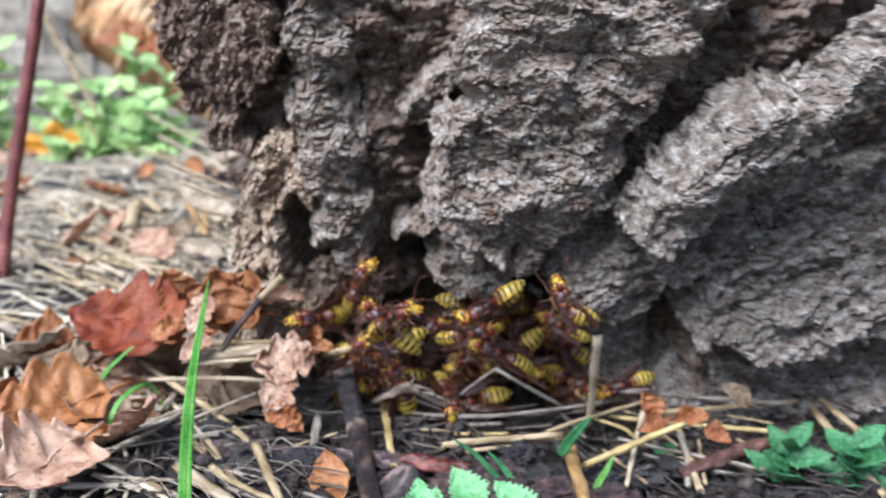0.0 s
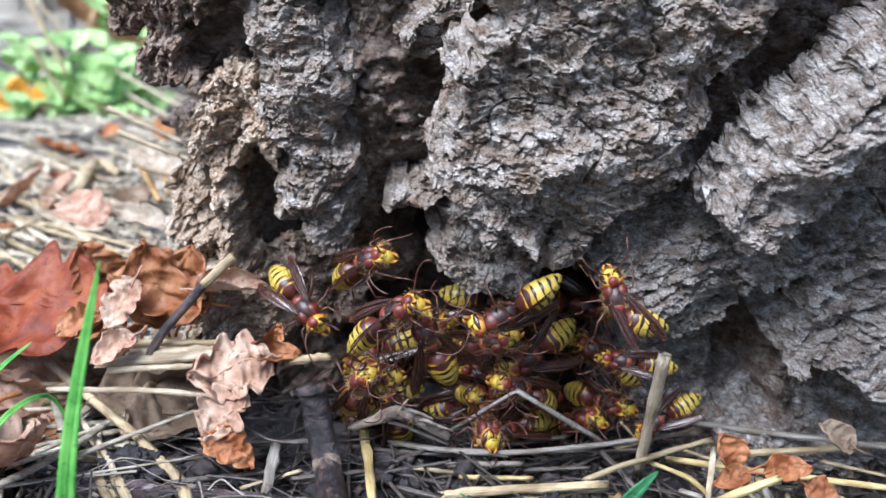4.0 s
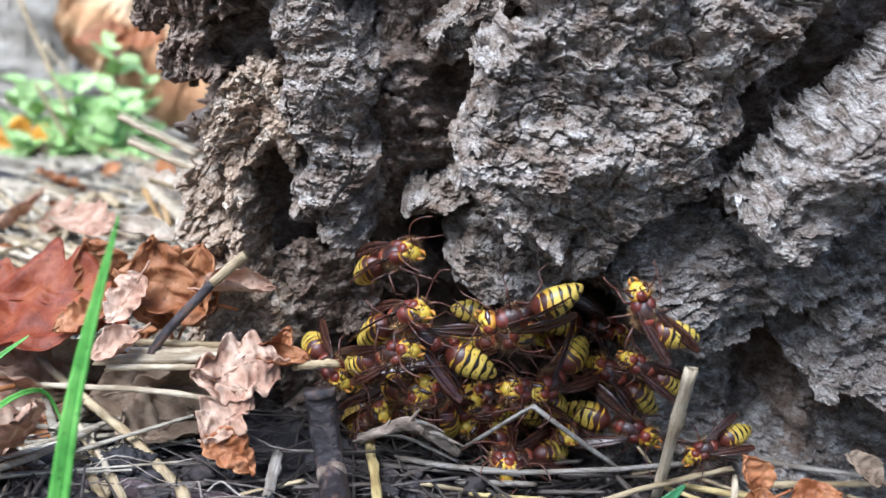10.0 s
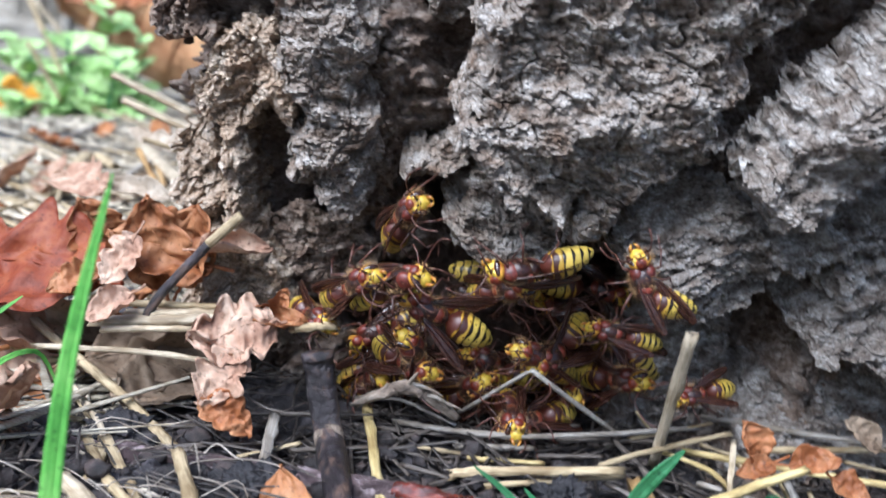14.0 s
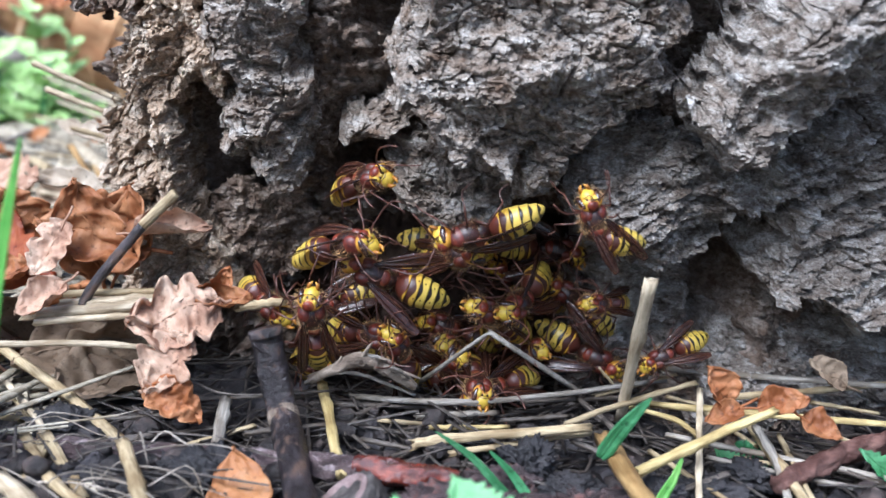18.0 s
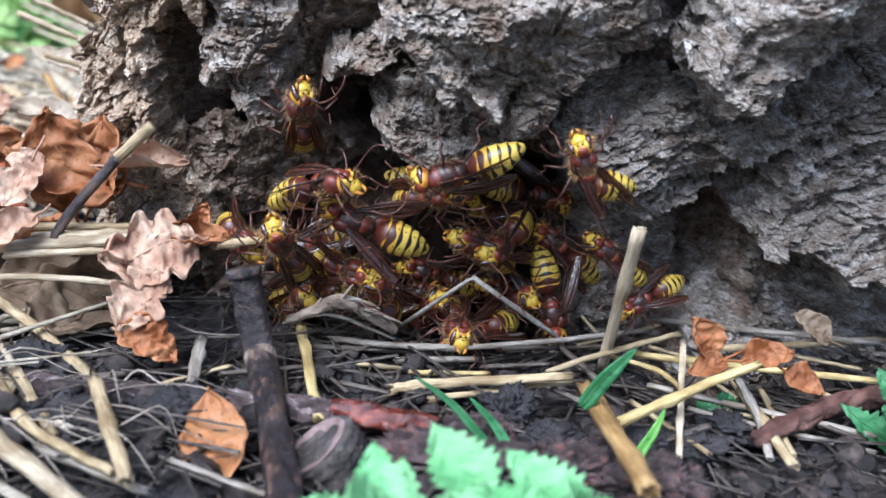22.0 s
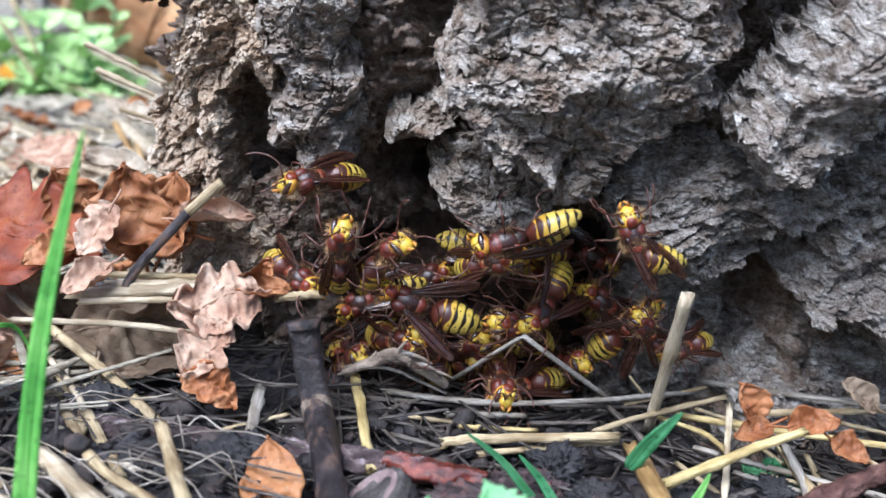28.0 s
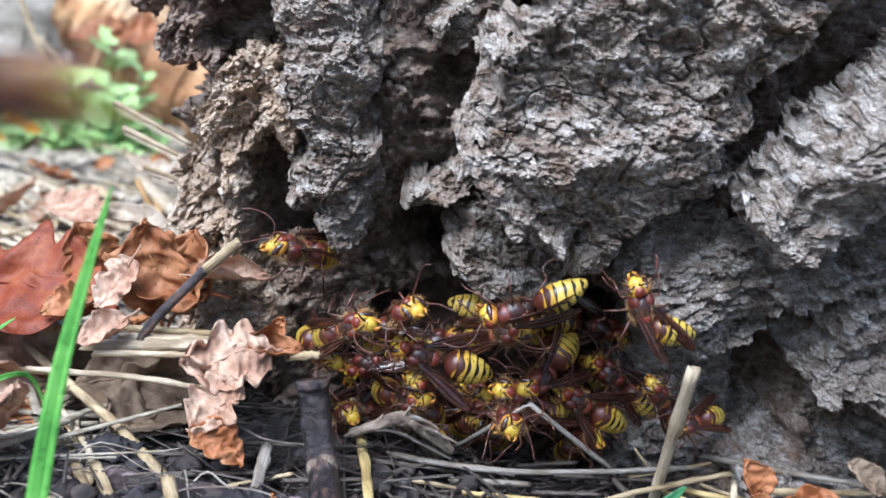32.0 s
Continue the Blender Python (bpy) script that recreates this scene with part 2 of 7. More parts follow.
def rough_bark(x, z, slant, pitch, seed, grain=1.5):
    """Relief of crumbling bark in metres: ledges and chips that run along the slant (rising with x), cracks, pits and grit."""
    c, s = math.cos(slant), math.sin(slant)
    u, w = x * c + z * s, z * c - x * s
    wu = u + 0.0016 * fbm(x / 0.006, z / 0.006, 0.0, seed, 4, 0.6)
    ww = w + 0.0012 * fbm(x / 0.006, z / 0.0045, 6.0, seed + 2, 4, 0.6)
    broad = 0.0030 * fbm(u / (0.011 * grain), w / 0.011, 1.0, seed + 20, 3)
    tier = 3.1 * fbm(wu / (0.0062 * grain), ww / 0.0058, 2.0, seed + 31, 4, 0.55)
    ledge = 0.00085 * (np.floor(tier) + smooth(0.70, 1.0, tier - np.floor(tier)))
    h1, e1 = chunks(wu / (1.15 * grain), ww, pitch * 0.85, seed + 5)
    h2, e2 = chunks(wu / grain + 0.0007 * h1, ww, pitch * 0.34, seed + 6)
    how = smooth(-0.45, 0.25, fbm(x / 0.007, z / 0.007, 3.0, seed + 9, 3))
    h = broad + ledge + 0.0022 * h1 * (0.3 + 0.7 * how) - 0.0011 * (1 - smooth(0.0, 0.07, e1)) * how
    h = h + 0.0010 * h2 - 0.0005 * (1 - smooth(0, 0.11, e2))
    crack = np.abs(fbm(u / (0.010 * grain), w / 0.010, 2.0, seed + 37, 3))
    h = h - 0.0018 * (1 - smooth(0.0, 0.05, crack))
    pit = fbm(x / 0.0030, z / 0.0026, 7.0, seed + 40, 3)
    h = h - 0.0014 * smooth(0.40, 0.8, pit)
    return h + 0.00042 * fbm(x / 0.0012, z / 0.0010, 4.0, seed + 50, 3, 0.65)


def lamina(x, z, slant, pitch, seed):
    """Thin layers one above the other, each with a sharp lower lip, broken here and there: 0 to 1."""
    c, s = math.cos(slant), math.sin(slant)
    u, w = x * c + z * s, z * c - x * s
    q = w / (pitch * 0.8) + 0.9 * fbm(u / 0.014, w / 0.006, 0.0, seed + 80, 4, 0.55)
    saw = q - np.floor(q)
    return (1 - saw) ** 0.8 * smooth(0.0, 0.10, saw) * smooth(-0.5, 0.2, fbm(u / 0.011, w / 0.005, 3.0, seed + 83, 3))


def edge_distance(x, z, corners):
    """Distance to the edge of a polygon, positive inside."""
    best, inside = np.full(x.shape, 9.0), np.zeros(x.shape, bool)
    n = len(corners)
    for k in range(n):
        (ax, az), (bx, bz) = corners[k], corners[(k + 1) % n]
        dx, dz = bx - ax, bz - az
        t = np.clip(((x - ax) * dx + (z - az) * dz) / (dx * dx + dz * dz + 1e-12), 0, 1)
        best = np.minimum(best, np.hypot(x - ax - t * dx, z - az - t * dz))
        if abs(dz) > 1e-9:
            inside ^= ((az > z) != (bz > z)) & (x < ax + dx * (z - az) / dz)
    return np.where(inside, best, -best)


def bark_plate(parent, corners, front, slant=0.0, pitch=0.004, lean=(0.0, 0.0), bulge=0.003, edge=0.003, seed=1, mat=None, ragged=0.0022,
               step=0.00025, under=0.30, label="", back=WALL_Y + 0.006, layers=0.0, grain=1.5):
    """A thick scale of bark. corners: outline in millimetres (x, z); front: y of its face; lean: how the face falls away per metre of x and z."""
    pts = [(a / 1000, b / 1000) for a, b in corners]
    back = min(back, front + 0.017)
    xs, zs = [p[0] for p in pts], [p[1] for p in pts]
    cx, cz = sum(xs) / len(xs), sum(zs) / len(zs)
    gx, gz = np.arange(min(xs) - 0.004, max(xs) + 0.004, step), np.arange(min(zs) - 0.004, max(zs) + 0.004, step)
    x, z = np.meshgrid(gx, gz, indexing="ij")
    wx = x + ragged * fbm(x / 0.006, z / 0.006, 0.0, seed + 61, 4, 0.6)
    wz = z + ragged * fbm(x / 0.006, z / 0.006, 8.0, seed + 67, 4, 0.6)
    d = edge_distance(wx, wz, pts)
    d = d + 0.0012
    prof = np.sqrt(smooth(-0.0006, edge * 0.75, d))
    face = front + lean[0] * (x - cx) + lean[1] * (z - cz) - 0.5 * bulge * smooth(0, 0.014, d) - rough_bark(x, z, slant, pitch, seed, grain) - layers * lamina(x, z, slant, pitch, seed)
    y = back + (face - back) * prof
    zz = z + under * (y - face) * (z < cz + 0.3 * (max(zs) - cz))
    keep = d > -0.0009
    f = grid_faces(len(gx), len(gz))
    ok = keep.ravel()[f].all(1)
    used = np.unique(f[ok])
    renum = np.zeros(x.size, np.int32)
    renum[used] = np.arange(len(used))
    roughen = 0.0011 * smooth(0.0, 0.004, y - face)
    x = x + roughen * fbm(y / 0.0022, z / 0.003, 1.0, seed + 3, 3)
    zz = zz + roughen * fbm(y / 0.0022, x / 0.003, 6.0, seed + 5, 3)
    y = y - LEAN_OUT * zz
    v = np.stack([x, y, zz], -1).reshape(-1, 3)[used]
    return part("bark_plate", mesh_of("bark_plate", v, renum[f[ok]][:, ::-1], mat or BARK, False), None, parent, label)


def hollow(x, z, cx, cz, rx, rz, depth):
    return depth * np.exp(-(((x - cx) / rx) ** 2 + ((z - cz) / rz) ** 2) ** 1.5)


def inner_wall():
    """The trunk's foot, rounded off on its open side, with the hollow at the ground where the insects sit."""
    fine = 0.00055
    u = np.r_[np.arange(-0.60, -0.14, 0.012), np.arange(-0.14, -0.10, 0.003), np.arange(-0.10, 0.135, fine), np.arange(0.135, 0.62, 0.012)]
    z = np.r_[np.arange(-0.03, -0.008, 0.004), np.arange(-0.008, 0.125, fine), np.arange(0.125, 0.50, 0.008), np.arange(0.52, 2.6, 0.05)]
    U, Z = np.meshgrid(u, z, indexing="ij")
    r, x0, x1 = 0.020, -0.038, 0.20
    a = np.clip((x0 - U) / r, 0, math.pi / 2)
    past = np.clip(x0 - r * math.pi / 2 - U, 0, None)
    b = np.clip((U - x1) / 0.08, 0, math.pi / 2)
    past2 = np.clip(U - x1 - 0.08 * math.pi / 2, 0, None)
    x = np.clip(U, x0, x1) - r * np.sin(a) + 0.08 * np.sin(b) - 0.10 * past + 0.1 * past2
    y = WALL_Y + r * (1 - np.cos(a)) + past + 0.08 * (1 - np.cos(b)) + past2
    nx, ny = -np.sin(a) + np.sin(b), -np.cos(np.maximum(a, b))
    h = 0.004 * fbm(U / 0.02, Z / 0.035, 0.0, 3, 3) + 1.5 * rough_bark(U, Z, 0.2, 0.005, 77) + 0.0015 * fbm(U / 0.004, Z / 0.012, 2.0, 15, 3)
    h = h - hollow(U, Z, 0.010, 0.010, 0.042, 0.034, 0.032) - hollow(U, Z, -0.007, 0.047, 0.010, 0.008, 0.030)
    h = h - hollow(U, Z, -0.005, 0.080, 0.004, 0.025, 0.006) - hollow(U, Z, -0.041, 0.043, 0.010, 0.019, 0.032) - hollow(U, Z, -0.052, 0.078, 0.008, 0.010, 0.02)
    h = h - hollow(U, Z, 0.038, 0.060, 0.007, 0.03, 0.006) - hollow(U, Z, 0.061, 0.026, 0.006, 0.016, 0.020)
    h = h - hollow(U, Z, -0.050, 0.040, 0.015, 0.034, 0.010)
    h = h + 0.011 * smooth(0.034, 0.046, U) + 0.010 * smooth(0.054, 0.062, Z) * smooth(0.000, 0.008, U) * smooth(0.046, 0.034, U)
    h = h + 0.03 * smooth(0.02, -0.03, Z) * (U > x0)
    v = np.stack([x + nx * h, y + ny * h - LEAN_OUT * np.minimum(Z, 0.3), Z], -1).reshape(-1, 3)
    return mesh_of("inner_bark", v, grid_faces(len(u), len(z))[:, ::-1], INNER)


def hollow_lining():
    """An added sheet, dark for the shade at the back of the hollow, an uneven bowl."""
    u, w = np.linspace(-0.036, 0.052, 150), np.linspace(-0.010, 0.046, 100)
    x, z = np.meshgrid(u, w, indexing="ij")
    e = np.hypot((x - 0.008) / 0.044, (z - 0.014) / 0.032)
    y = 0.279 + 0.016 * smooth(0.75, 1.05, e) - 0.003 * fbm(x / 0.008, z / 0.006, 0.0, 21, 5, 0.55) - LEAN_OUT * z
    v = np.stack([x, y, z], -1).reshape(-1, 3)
    return mesh_of("rotten_wood", v, grid_faces(len(u), len(w))[:, ::-1], HOLLOW_SHADE)


tree = thing("tree_trunk", "old tree trunk foot with thick grey furrowed bark", "tree")
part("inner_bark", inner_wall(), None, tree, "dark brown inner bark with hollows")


def trunk_shell(kind):
    """What closes the trunk: its far side, and the broken top."""
    if kind == "back_bark":
        u, z = np.linspace(-0.13, 0.37, 90), np.r_[np.arange(-0.03, 0.5, 0.02), np.arange(0.5, 2.62, 0.05)]
        x, z = np.meshgrid(u, z, indexing="ij")
        y = 0.72 + 0.13 * np.sqrt(np.clip(1 - ((x - 0.12) / 0.26) ** 2, 0, 1)) - LEAN_OUT * np.minimum(z, 0.3) + 0.006 * fbm(x / 0.04, z / 0.15, 0.0, 31, 4)
        v, f = np.stack([x, y, z], -1).reshape(-1, 3), grid_faces(*x.shape)
    else:
        x, y = np.meshgrid(np.linspace(-0.14, 0.38, 60), np.linspace(0.20, 0.86, 70), indexing="ij")
        z = 2.56 + 0.05 * fbm(x / 0.08, y / 0.08, 0.0, 33, 4)
        v, f = np.stack([x, y, z], -1).reshape(-1, 3), grid_faces(*x.shape)
    return mesh_of(kind, v, f, FLAKY)


part("back_bark", trunk_shell("back_bark"), None, tree, "far side of the trunk")
part("broken_top", trunk_shell("broken_top"), None, tree, "broken top of the trunk")
part("rotten_wood", hollow_lining(), None, tree, "added dark brown sheet for the shade at the back of the hollow")
GREY = "weathered grey scaly bark"
RAG = "ragged standing edge of brown bark"
LAYERED = "layered grey bark at the ground"
# the great plate over the hollow, and the lump that hangs from its lower edge
bark_plate(tree, [(6, 122), (4.6, 104), (3.8, 87), (2.6, 81), (0.2, 81), (-1.6, 77), (-0.6, 70), (-4.0, 63.4), (-2.3, 56), (0.6, 53), (4, 51), (9, 51.5), (11.5, 49.5), (13.8, 47), (15.6, 50), (19, 52.5), (24, 50.4), (33.4, 55.5), (36.5, 59.5), (39.3, 60.9), (39.5, 69.3), (43.6, 77.4), (49.4, 84.9), (64, 112), (72, 122)],
           0.230, -0.22, 0.0044, (-0.02, 0.03), 0.004, 0.004, 11, label=GREY)
bark_plate(tree, [(19, 53.5), (24, 53), (25, 50), (22.6, 43), (18.4, 42.2), (18, 47.5)], 0.236, -0.2, 0.004, bulge=0.002, seed=12, ragged=0.0010, label="small hanging lump of grey bark")
# the slanting ridge beside it: its lit crest, and its flank towards the crevice
bark_plate(tree, [(114, 122), (90, 101), (61, 82), (55, 74.5), (51, 67.5), (46.4, 60.6), (43.6, 56), (48, 53.4), (53.6, 49.8), (57.5, 53.5), (62, 58), (69, 64.5), (86, 79), (104, 92), (130, 110), (130, 122)],
           0.220, 0.72, 0.0045, (0.14, -0.22), 0.003, 0.005, 21, SLATE, label=GREY, back=0.256, grain=1.8)
bark_plate(tree, [(78, 122), (55.3, 86.8), (49.6, 78.1), (44.9, 69.3), (44.4, 60.0), (43, 55), (47, 53), (54, 60), (60, 74), (72, 90), (92, 112), (100, 122)], 0.262, 0.9, 0.0042, (-0.15, 0.0), 0.002, 0.005, 24, SLATE, label="sheltered grey flank of the ridge", grain=2.4, ragged=0.0014)
bark_plate(tree, [(52, 46), (60, 50), (72, 60), (88, 74), (110, 90), (130, 100), (130, 82), (104, 70), (86, 58), (74, 48), (63, 41), (56, 38)], 0.246, 0.6, 0.0045, (0.0, 0.6), 0.002, 0.005, 181, SLATE, layers=0.0015, label="sheltered brown bark under a ridge")
# plates low beside the hollow
bark_plate(tree, [(-2.6, 53.5), (2.4, 51), (11.6, 51), (15, 46), (17.6, 46.8), (18.4, 39), (14, 34), (4, 33.5), (-2.4, 38)], 0.249, -0.1, 0.0034, (0.0, 0.15), bulge=0.002, seed=131, label="lower grey bark scale", ragged=0.0014)
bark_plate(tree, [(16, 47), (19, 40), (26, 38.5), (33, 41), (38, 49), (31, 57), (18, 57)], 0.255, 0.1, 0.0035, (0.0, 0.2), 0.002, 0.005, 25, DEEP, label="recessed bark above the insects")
bark_plate(tree, [(26, 48), (30, 55), (36, 59), (43, 60), (50, 54), (63.8, 45.4), (57, 37.4), (53, 33), (48, 30), (40, 32), (33, 35), (27, 41)], 0.240, 0.42, 0.0036, (0.05, 0.25), 0.002, 0.004, 51, SLATE, label=GREY, layers=0.0020, grain=2.6)
bark_plate(tree, [(34, 34), (44, 33), (53, 33), (57, 24), (57.5, 16), (56, 9), (48, 4), (36, 5)], 0.255, 0.15, 0.0036, (-0.1, 0.20), 0.002, 0.005, 52, SLATE, label=LAYERED, layers=0.0019, grain=2.4)
bark_plate(tree, [(140, 92), (110, 75), (95, 65), (81, 56.5), (75.5, 49), (69, 43), (66.5, 39), (64.5, 33), (65.5, 28), (67, 24), (70, 26.6), (77, 22.6), (88, 21.4), (112, 27), (140, 36)], 0.237, 0.45, 0.004, (0.04, 0.30), 0.002, 0.004, 41, SLATE, label=GREY, layers=0.0019, grain=2.6)
bark_plate(tree, [(58, 8), (65, 16), (71, 20), (86, 19), (98, 17.5), (130, 26), (130, -6), (56, -6)], 0.250, 0.10, 0.0040, (0, 0.45), 0.003, 0.004, 61, SLATE, label=LAYERED, layers=0.0022, grain=2.8)
bark_plate(tree, [(34, 8), (44, 10), (56, 12), (60, 4), (56, -6), (33, -6)], 0.259, 0.1, 0.004, bulge=0.002, seed=65, mat=SLATE, layers=0.0018, label="layered bark above the litter", grain=2.4)
# the column of scaly bark and the recess behind it
bark_plate(tree, [(-44, 122), (-42, 104), (-41, 91), (-41.5, 82.5), (-40, 75.6), (-38, 68.6), (-35.3, 61.8), (-33.6, 57.4), (-34.8, 51), (-33.3, 46), (-29.6, 41), (-23.8, 40), (-22, 46), (-21.8, 54), (-20.6, 60.5), (-23, 68.5), (-21.2, 79), (-25, 84.5), (-27, 92), (-24, 104), (-22, 122)],
           0.251, -0.05, 0.0036, (-0.05, 0.10), 0.007, 0.005, 71, label=GREY, grain=1.2)
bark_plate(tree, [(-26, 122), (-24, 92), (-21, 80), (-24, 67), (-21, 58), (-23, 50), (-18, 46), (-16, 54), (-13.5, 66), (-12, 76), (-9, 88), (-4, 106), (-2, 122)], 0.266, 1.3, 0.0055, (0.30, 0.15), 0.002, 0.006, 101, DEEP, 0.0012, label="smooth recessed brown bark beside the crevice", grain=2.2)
bark_plate(tree, [(-12.4, 85), (-9, 89.6), (-2.6, 95.6), (2, 99), (4, 108), (8, 122), (12, 112), (6.4, 98.4), (4.4, 91.6), (-1, 85.8), (-7.6, 80.6), (-10.8, 81.2)], 0.254, 0.75, 0.004, bulge=0.002, seed=111, label="slanting chip of grey bark", ragged=0.0012)
bark_plate(tree, [(-13.2, 50.2), (-8.6, 51.6), (-2.4, 54.6), (-3, 60.6), (-6, 58.4), (-9.4, 54.6)], 0.253, 0.55, 0.006, (0, 0.35), bulge=0.001, edge=0.0016, seed=121, label="thin pale bark flap over a dark opening", ragged=0.0008, grain=1.2)
bark_plate(tree, [(-40, 34), (-35, 39), (-28, 39.4), (-22, 38), (-17, 33), (-20, 24), (-30, 20), (-39, 25)], 0.269, 0.2, 0.0035, bulge=0.002, seed=141, label="low brown bark scale above the ground", mat=DEEP)
# the ragged open side with its holes
bark_plate(tree, [(-57, 62), (-54, 70), (-50, 73.5), (-47, 77), (-42.4, 77), (-38.4, 69), (-36, 60), (-41, 60.6), (-45.8, 56.6), (-48, 48), (-46, 40), (-45, 27), (-48, 14), (-53, 16), (-52, 30), (-51.4, 46), (-51.6, 56)], 0.258, 0.9, 0.0040, (-0.3, 0.12), 0.003, 0.0026, 82, FLAKY, 0.0024, label="ragged bark rim round an open hole", back=0.277, under=0.1)
bark_plate(tree, [(-55, 71), (-58.4, 64), (-60, 53), (-62.8, 47), (-61, 36), (-60, 14), (-54, 14), (-52, 36), (-50.6, 40), (-52, 55), (-54.6, 62)], 0.268, 1.2, 0.0045, (-0.35, 0.12), 0.002, 0.003, 81, FLAKY, 0.0030, label=RAG, back=0.286, under=0.1)
bark_plate(tree, [(-46, 30), (-42, 33), (-39, 26), (-38, 14), (-46, 12)], 0.260, 0.1, 0.004, (-0.1, 0.0), 0.002, 0.003, 83, FLAKY, label=RAG, under=0.1)
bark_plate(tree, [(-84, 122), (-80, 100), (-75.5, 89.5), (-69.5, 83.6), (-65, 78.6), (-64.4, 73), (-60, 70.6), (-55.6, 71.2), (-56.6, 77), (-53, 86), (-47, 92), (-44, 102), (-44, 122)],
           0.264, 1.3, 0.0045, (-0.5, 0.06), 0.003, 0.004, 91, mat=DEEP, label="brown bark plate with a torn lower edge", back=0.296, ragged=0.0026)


# ---- the ground ----
def ground_height(x, y):
    h = 0.0035 * fbm(x / 0.03, y / 0.03, 0.0, 5, 4) + 0.0022 * fbm(x / 0.007, y / 0.007, 1.0, 8, 5, 0.62)
    far = np.hypot(x, y - 0.2)
    h = h * (1 - smooth(0.20, 0.30, np.maximum(np.abs(x), np.abs(y - 0.22))))
    return h - 0.002 + 0.02 * smooth(0.25, 1.2, far) * fbm(x / 0.5, y / 0.5, 2.0, 12, 3)


def ground_sheet():
    near = np.r_[np.arange(-0.22, -0.09, 0.0018), np.arange(-0.09, 0.09, 0.0008), np.arange(0.09, 0.22, 0.0018)]
    far = np.array([0.24, 0.27, 0.32, 0.4, 0.55, 0.8, 1.3, 2.2, 4, 8, 16, 40, 120, 400])
    ax = np.r_[-far[::-1], near, far]
    x, y = np.meshgrid(ax, ax + 0.22, indexing="ij")
    v = np.stack([x, y, ground_height(x, y)], -1).reshape(-1, 3)
    return mesh_of("ground", v, grid_faces(len(ax), len(ax)), SOIL)


ground = tagged(new("ground", ground_sheet()), "dark damp soil under leaf litter and straw", "soil", kind="structure")


# ---- small shape tools ----
def tube_data(points, radii, sides=8, flat=1.0, twist=0.0):
    """Rings along a line, with closed ends: vertices and quads."""
    p = [Vector(a) for a in points]
    verts, faces = [], []
    side = None
    for k, a in enumerate(p):
        ahead = (p[min(k + 1, len(p) - 1)] - p[max(k - 1, 0)]).normalized()
        if side is None:
            side = ahead.cross(Vector((0, 0, 1)) if abs(ahead.z) < 0.9 else Vector((1, 0, 0))).normalized()
        side = (side - ahead * side.dot(ahead)).normalized()
        up = ahead.cross(side)
        r = radii[k] if not isinstance(radii, (int, float)) else radii
        for j in range(sides):
            w = 2 * math.pi * j / sides + twist * k
            verts.append(a + side * (r * math.cos(w)) + up * (r * flat * math.sin(w)))
    for k in range(len(p) - 1):
        for j in range(sides):
            i, i2 = k * sides + j, k * sides + (j + 1) % sides
            faces.append((i, i2, i2 + sides, i + sides))
    return verts, faces


def tube(bm, points, radii, sides=8, flat=1.0, cap=True):
    verts, faces = tube_data(points, radii, sides, flat)
    made = [bm.verts.new(v) for v in verts]
    for f in faces:
        bm.faces.new([made[i] for i in f])
    if cap:
        bm.faces.new(made[:sides][::-1])
        bm.faces.new(made[-sides:])
    return bm


def ball(bm, centre, size, u=14, v=10, turn=None):
    m = Matrix.Translation(centre) @ (turn or Matrix.Identity(4)) @ Matrix.Diagonal((*size, 1))
    bmesh.ops.create_uvsphere(bm, u_segments=u, v_segments=v, radius=1, matrix=m)
    return bm


def bent(points, n=10):
    """A smooth line through a few points."""
    p = [Vector(a) for a in points]
    if len(p) == 2:
        return [p[0].lerp(p[1], k / (n - 1)) for k in range(n)]
    out = []
    for k in range(n):
        s = k / (n - 1) * (len(p) - 1)
        i = min(int(s), len(p) - 2)
        f = s - i
        a, b, c, d = p[max(i - 1, 0)], p[i], p[i + 1], p[min(i + 2, len(p) - 1)]
        out.append(0.5 * (2 * b + (c - a) * f + (2 * a - 5 * b + 4 * c - d) * f * f + (3 * b - a - 3 * c + d) * f ** 3))
    return out


# ---- hornets ----
def chitin(name, c, c2, rough, spec=0.5, size=0.0012):
    m = material(name, rough, 0.0, spec)
    v = coords(m)
    f = noisy(m, v, size, 3.0)
    col = ramp(m, f, [(0.35, c), (0.65, c2)])
    col = mix(m, 1.0, col, ramp(m, random_value(m), [(0.0, (0.8, 0.78, 0.75)), (1.0, (1.2, 1.15, 1.1))]), "MULTIPLY")
    colour(m, col)
    bump(m, noisy(m, v, 0.00022, 2.0), 0.35, 0.00012)
    return m


RED = chitin("red_chitin", (0.085, 0.012, 0.008), (0.25, 0.045, 0.018), 0.36)
MAROON = chitin("maroon_chitin", (0.045, 0.009, 0.008), (0.145, 0.026, 0.014), 0.42)
TEMPLE = chitin("temple_chitin", (0.24, 0.075, 0.012), (0.58, 0.31, 0.035), 0.36, 0.5, 0.0022)
DARK = chitin("dark_chitin", (0.012, 0.006, 0.005), (0.050, 0.015, 0.010), 0.32)
LEG = chitin("leg_chitin", (0.032, 0.011, 0.008), (0.120, 0.045, 0.028), 0.4)
YELLOW = chitin("yellow_chitin", (0.46, 0.30, 0.025), (0.66, 0.48, 0.055), 0.40)
EYE = chitin("eye", (0.022, 0.008, 0.006), (0.05, 0.02, 0.012), 0.12, 0.7)
HAIR = chitin("golden_hair", (0.32, 0.18, 0.075), (0.52, 0.33, 0.15), 0.6, 0.3)


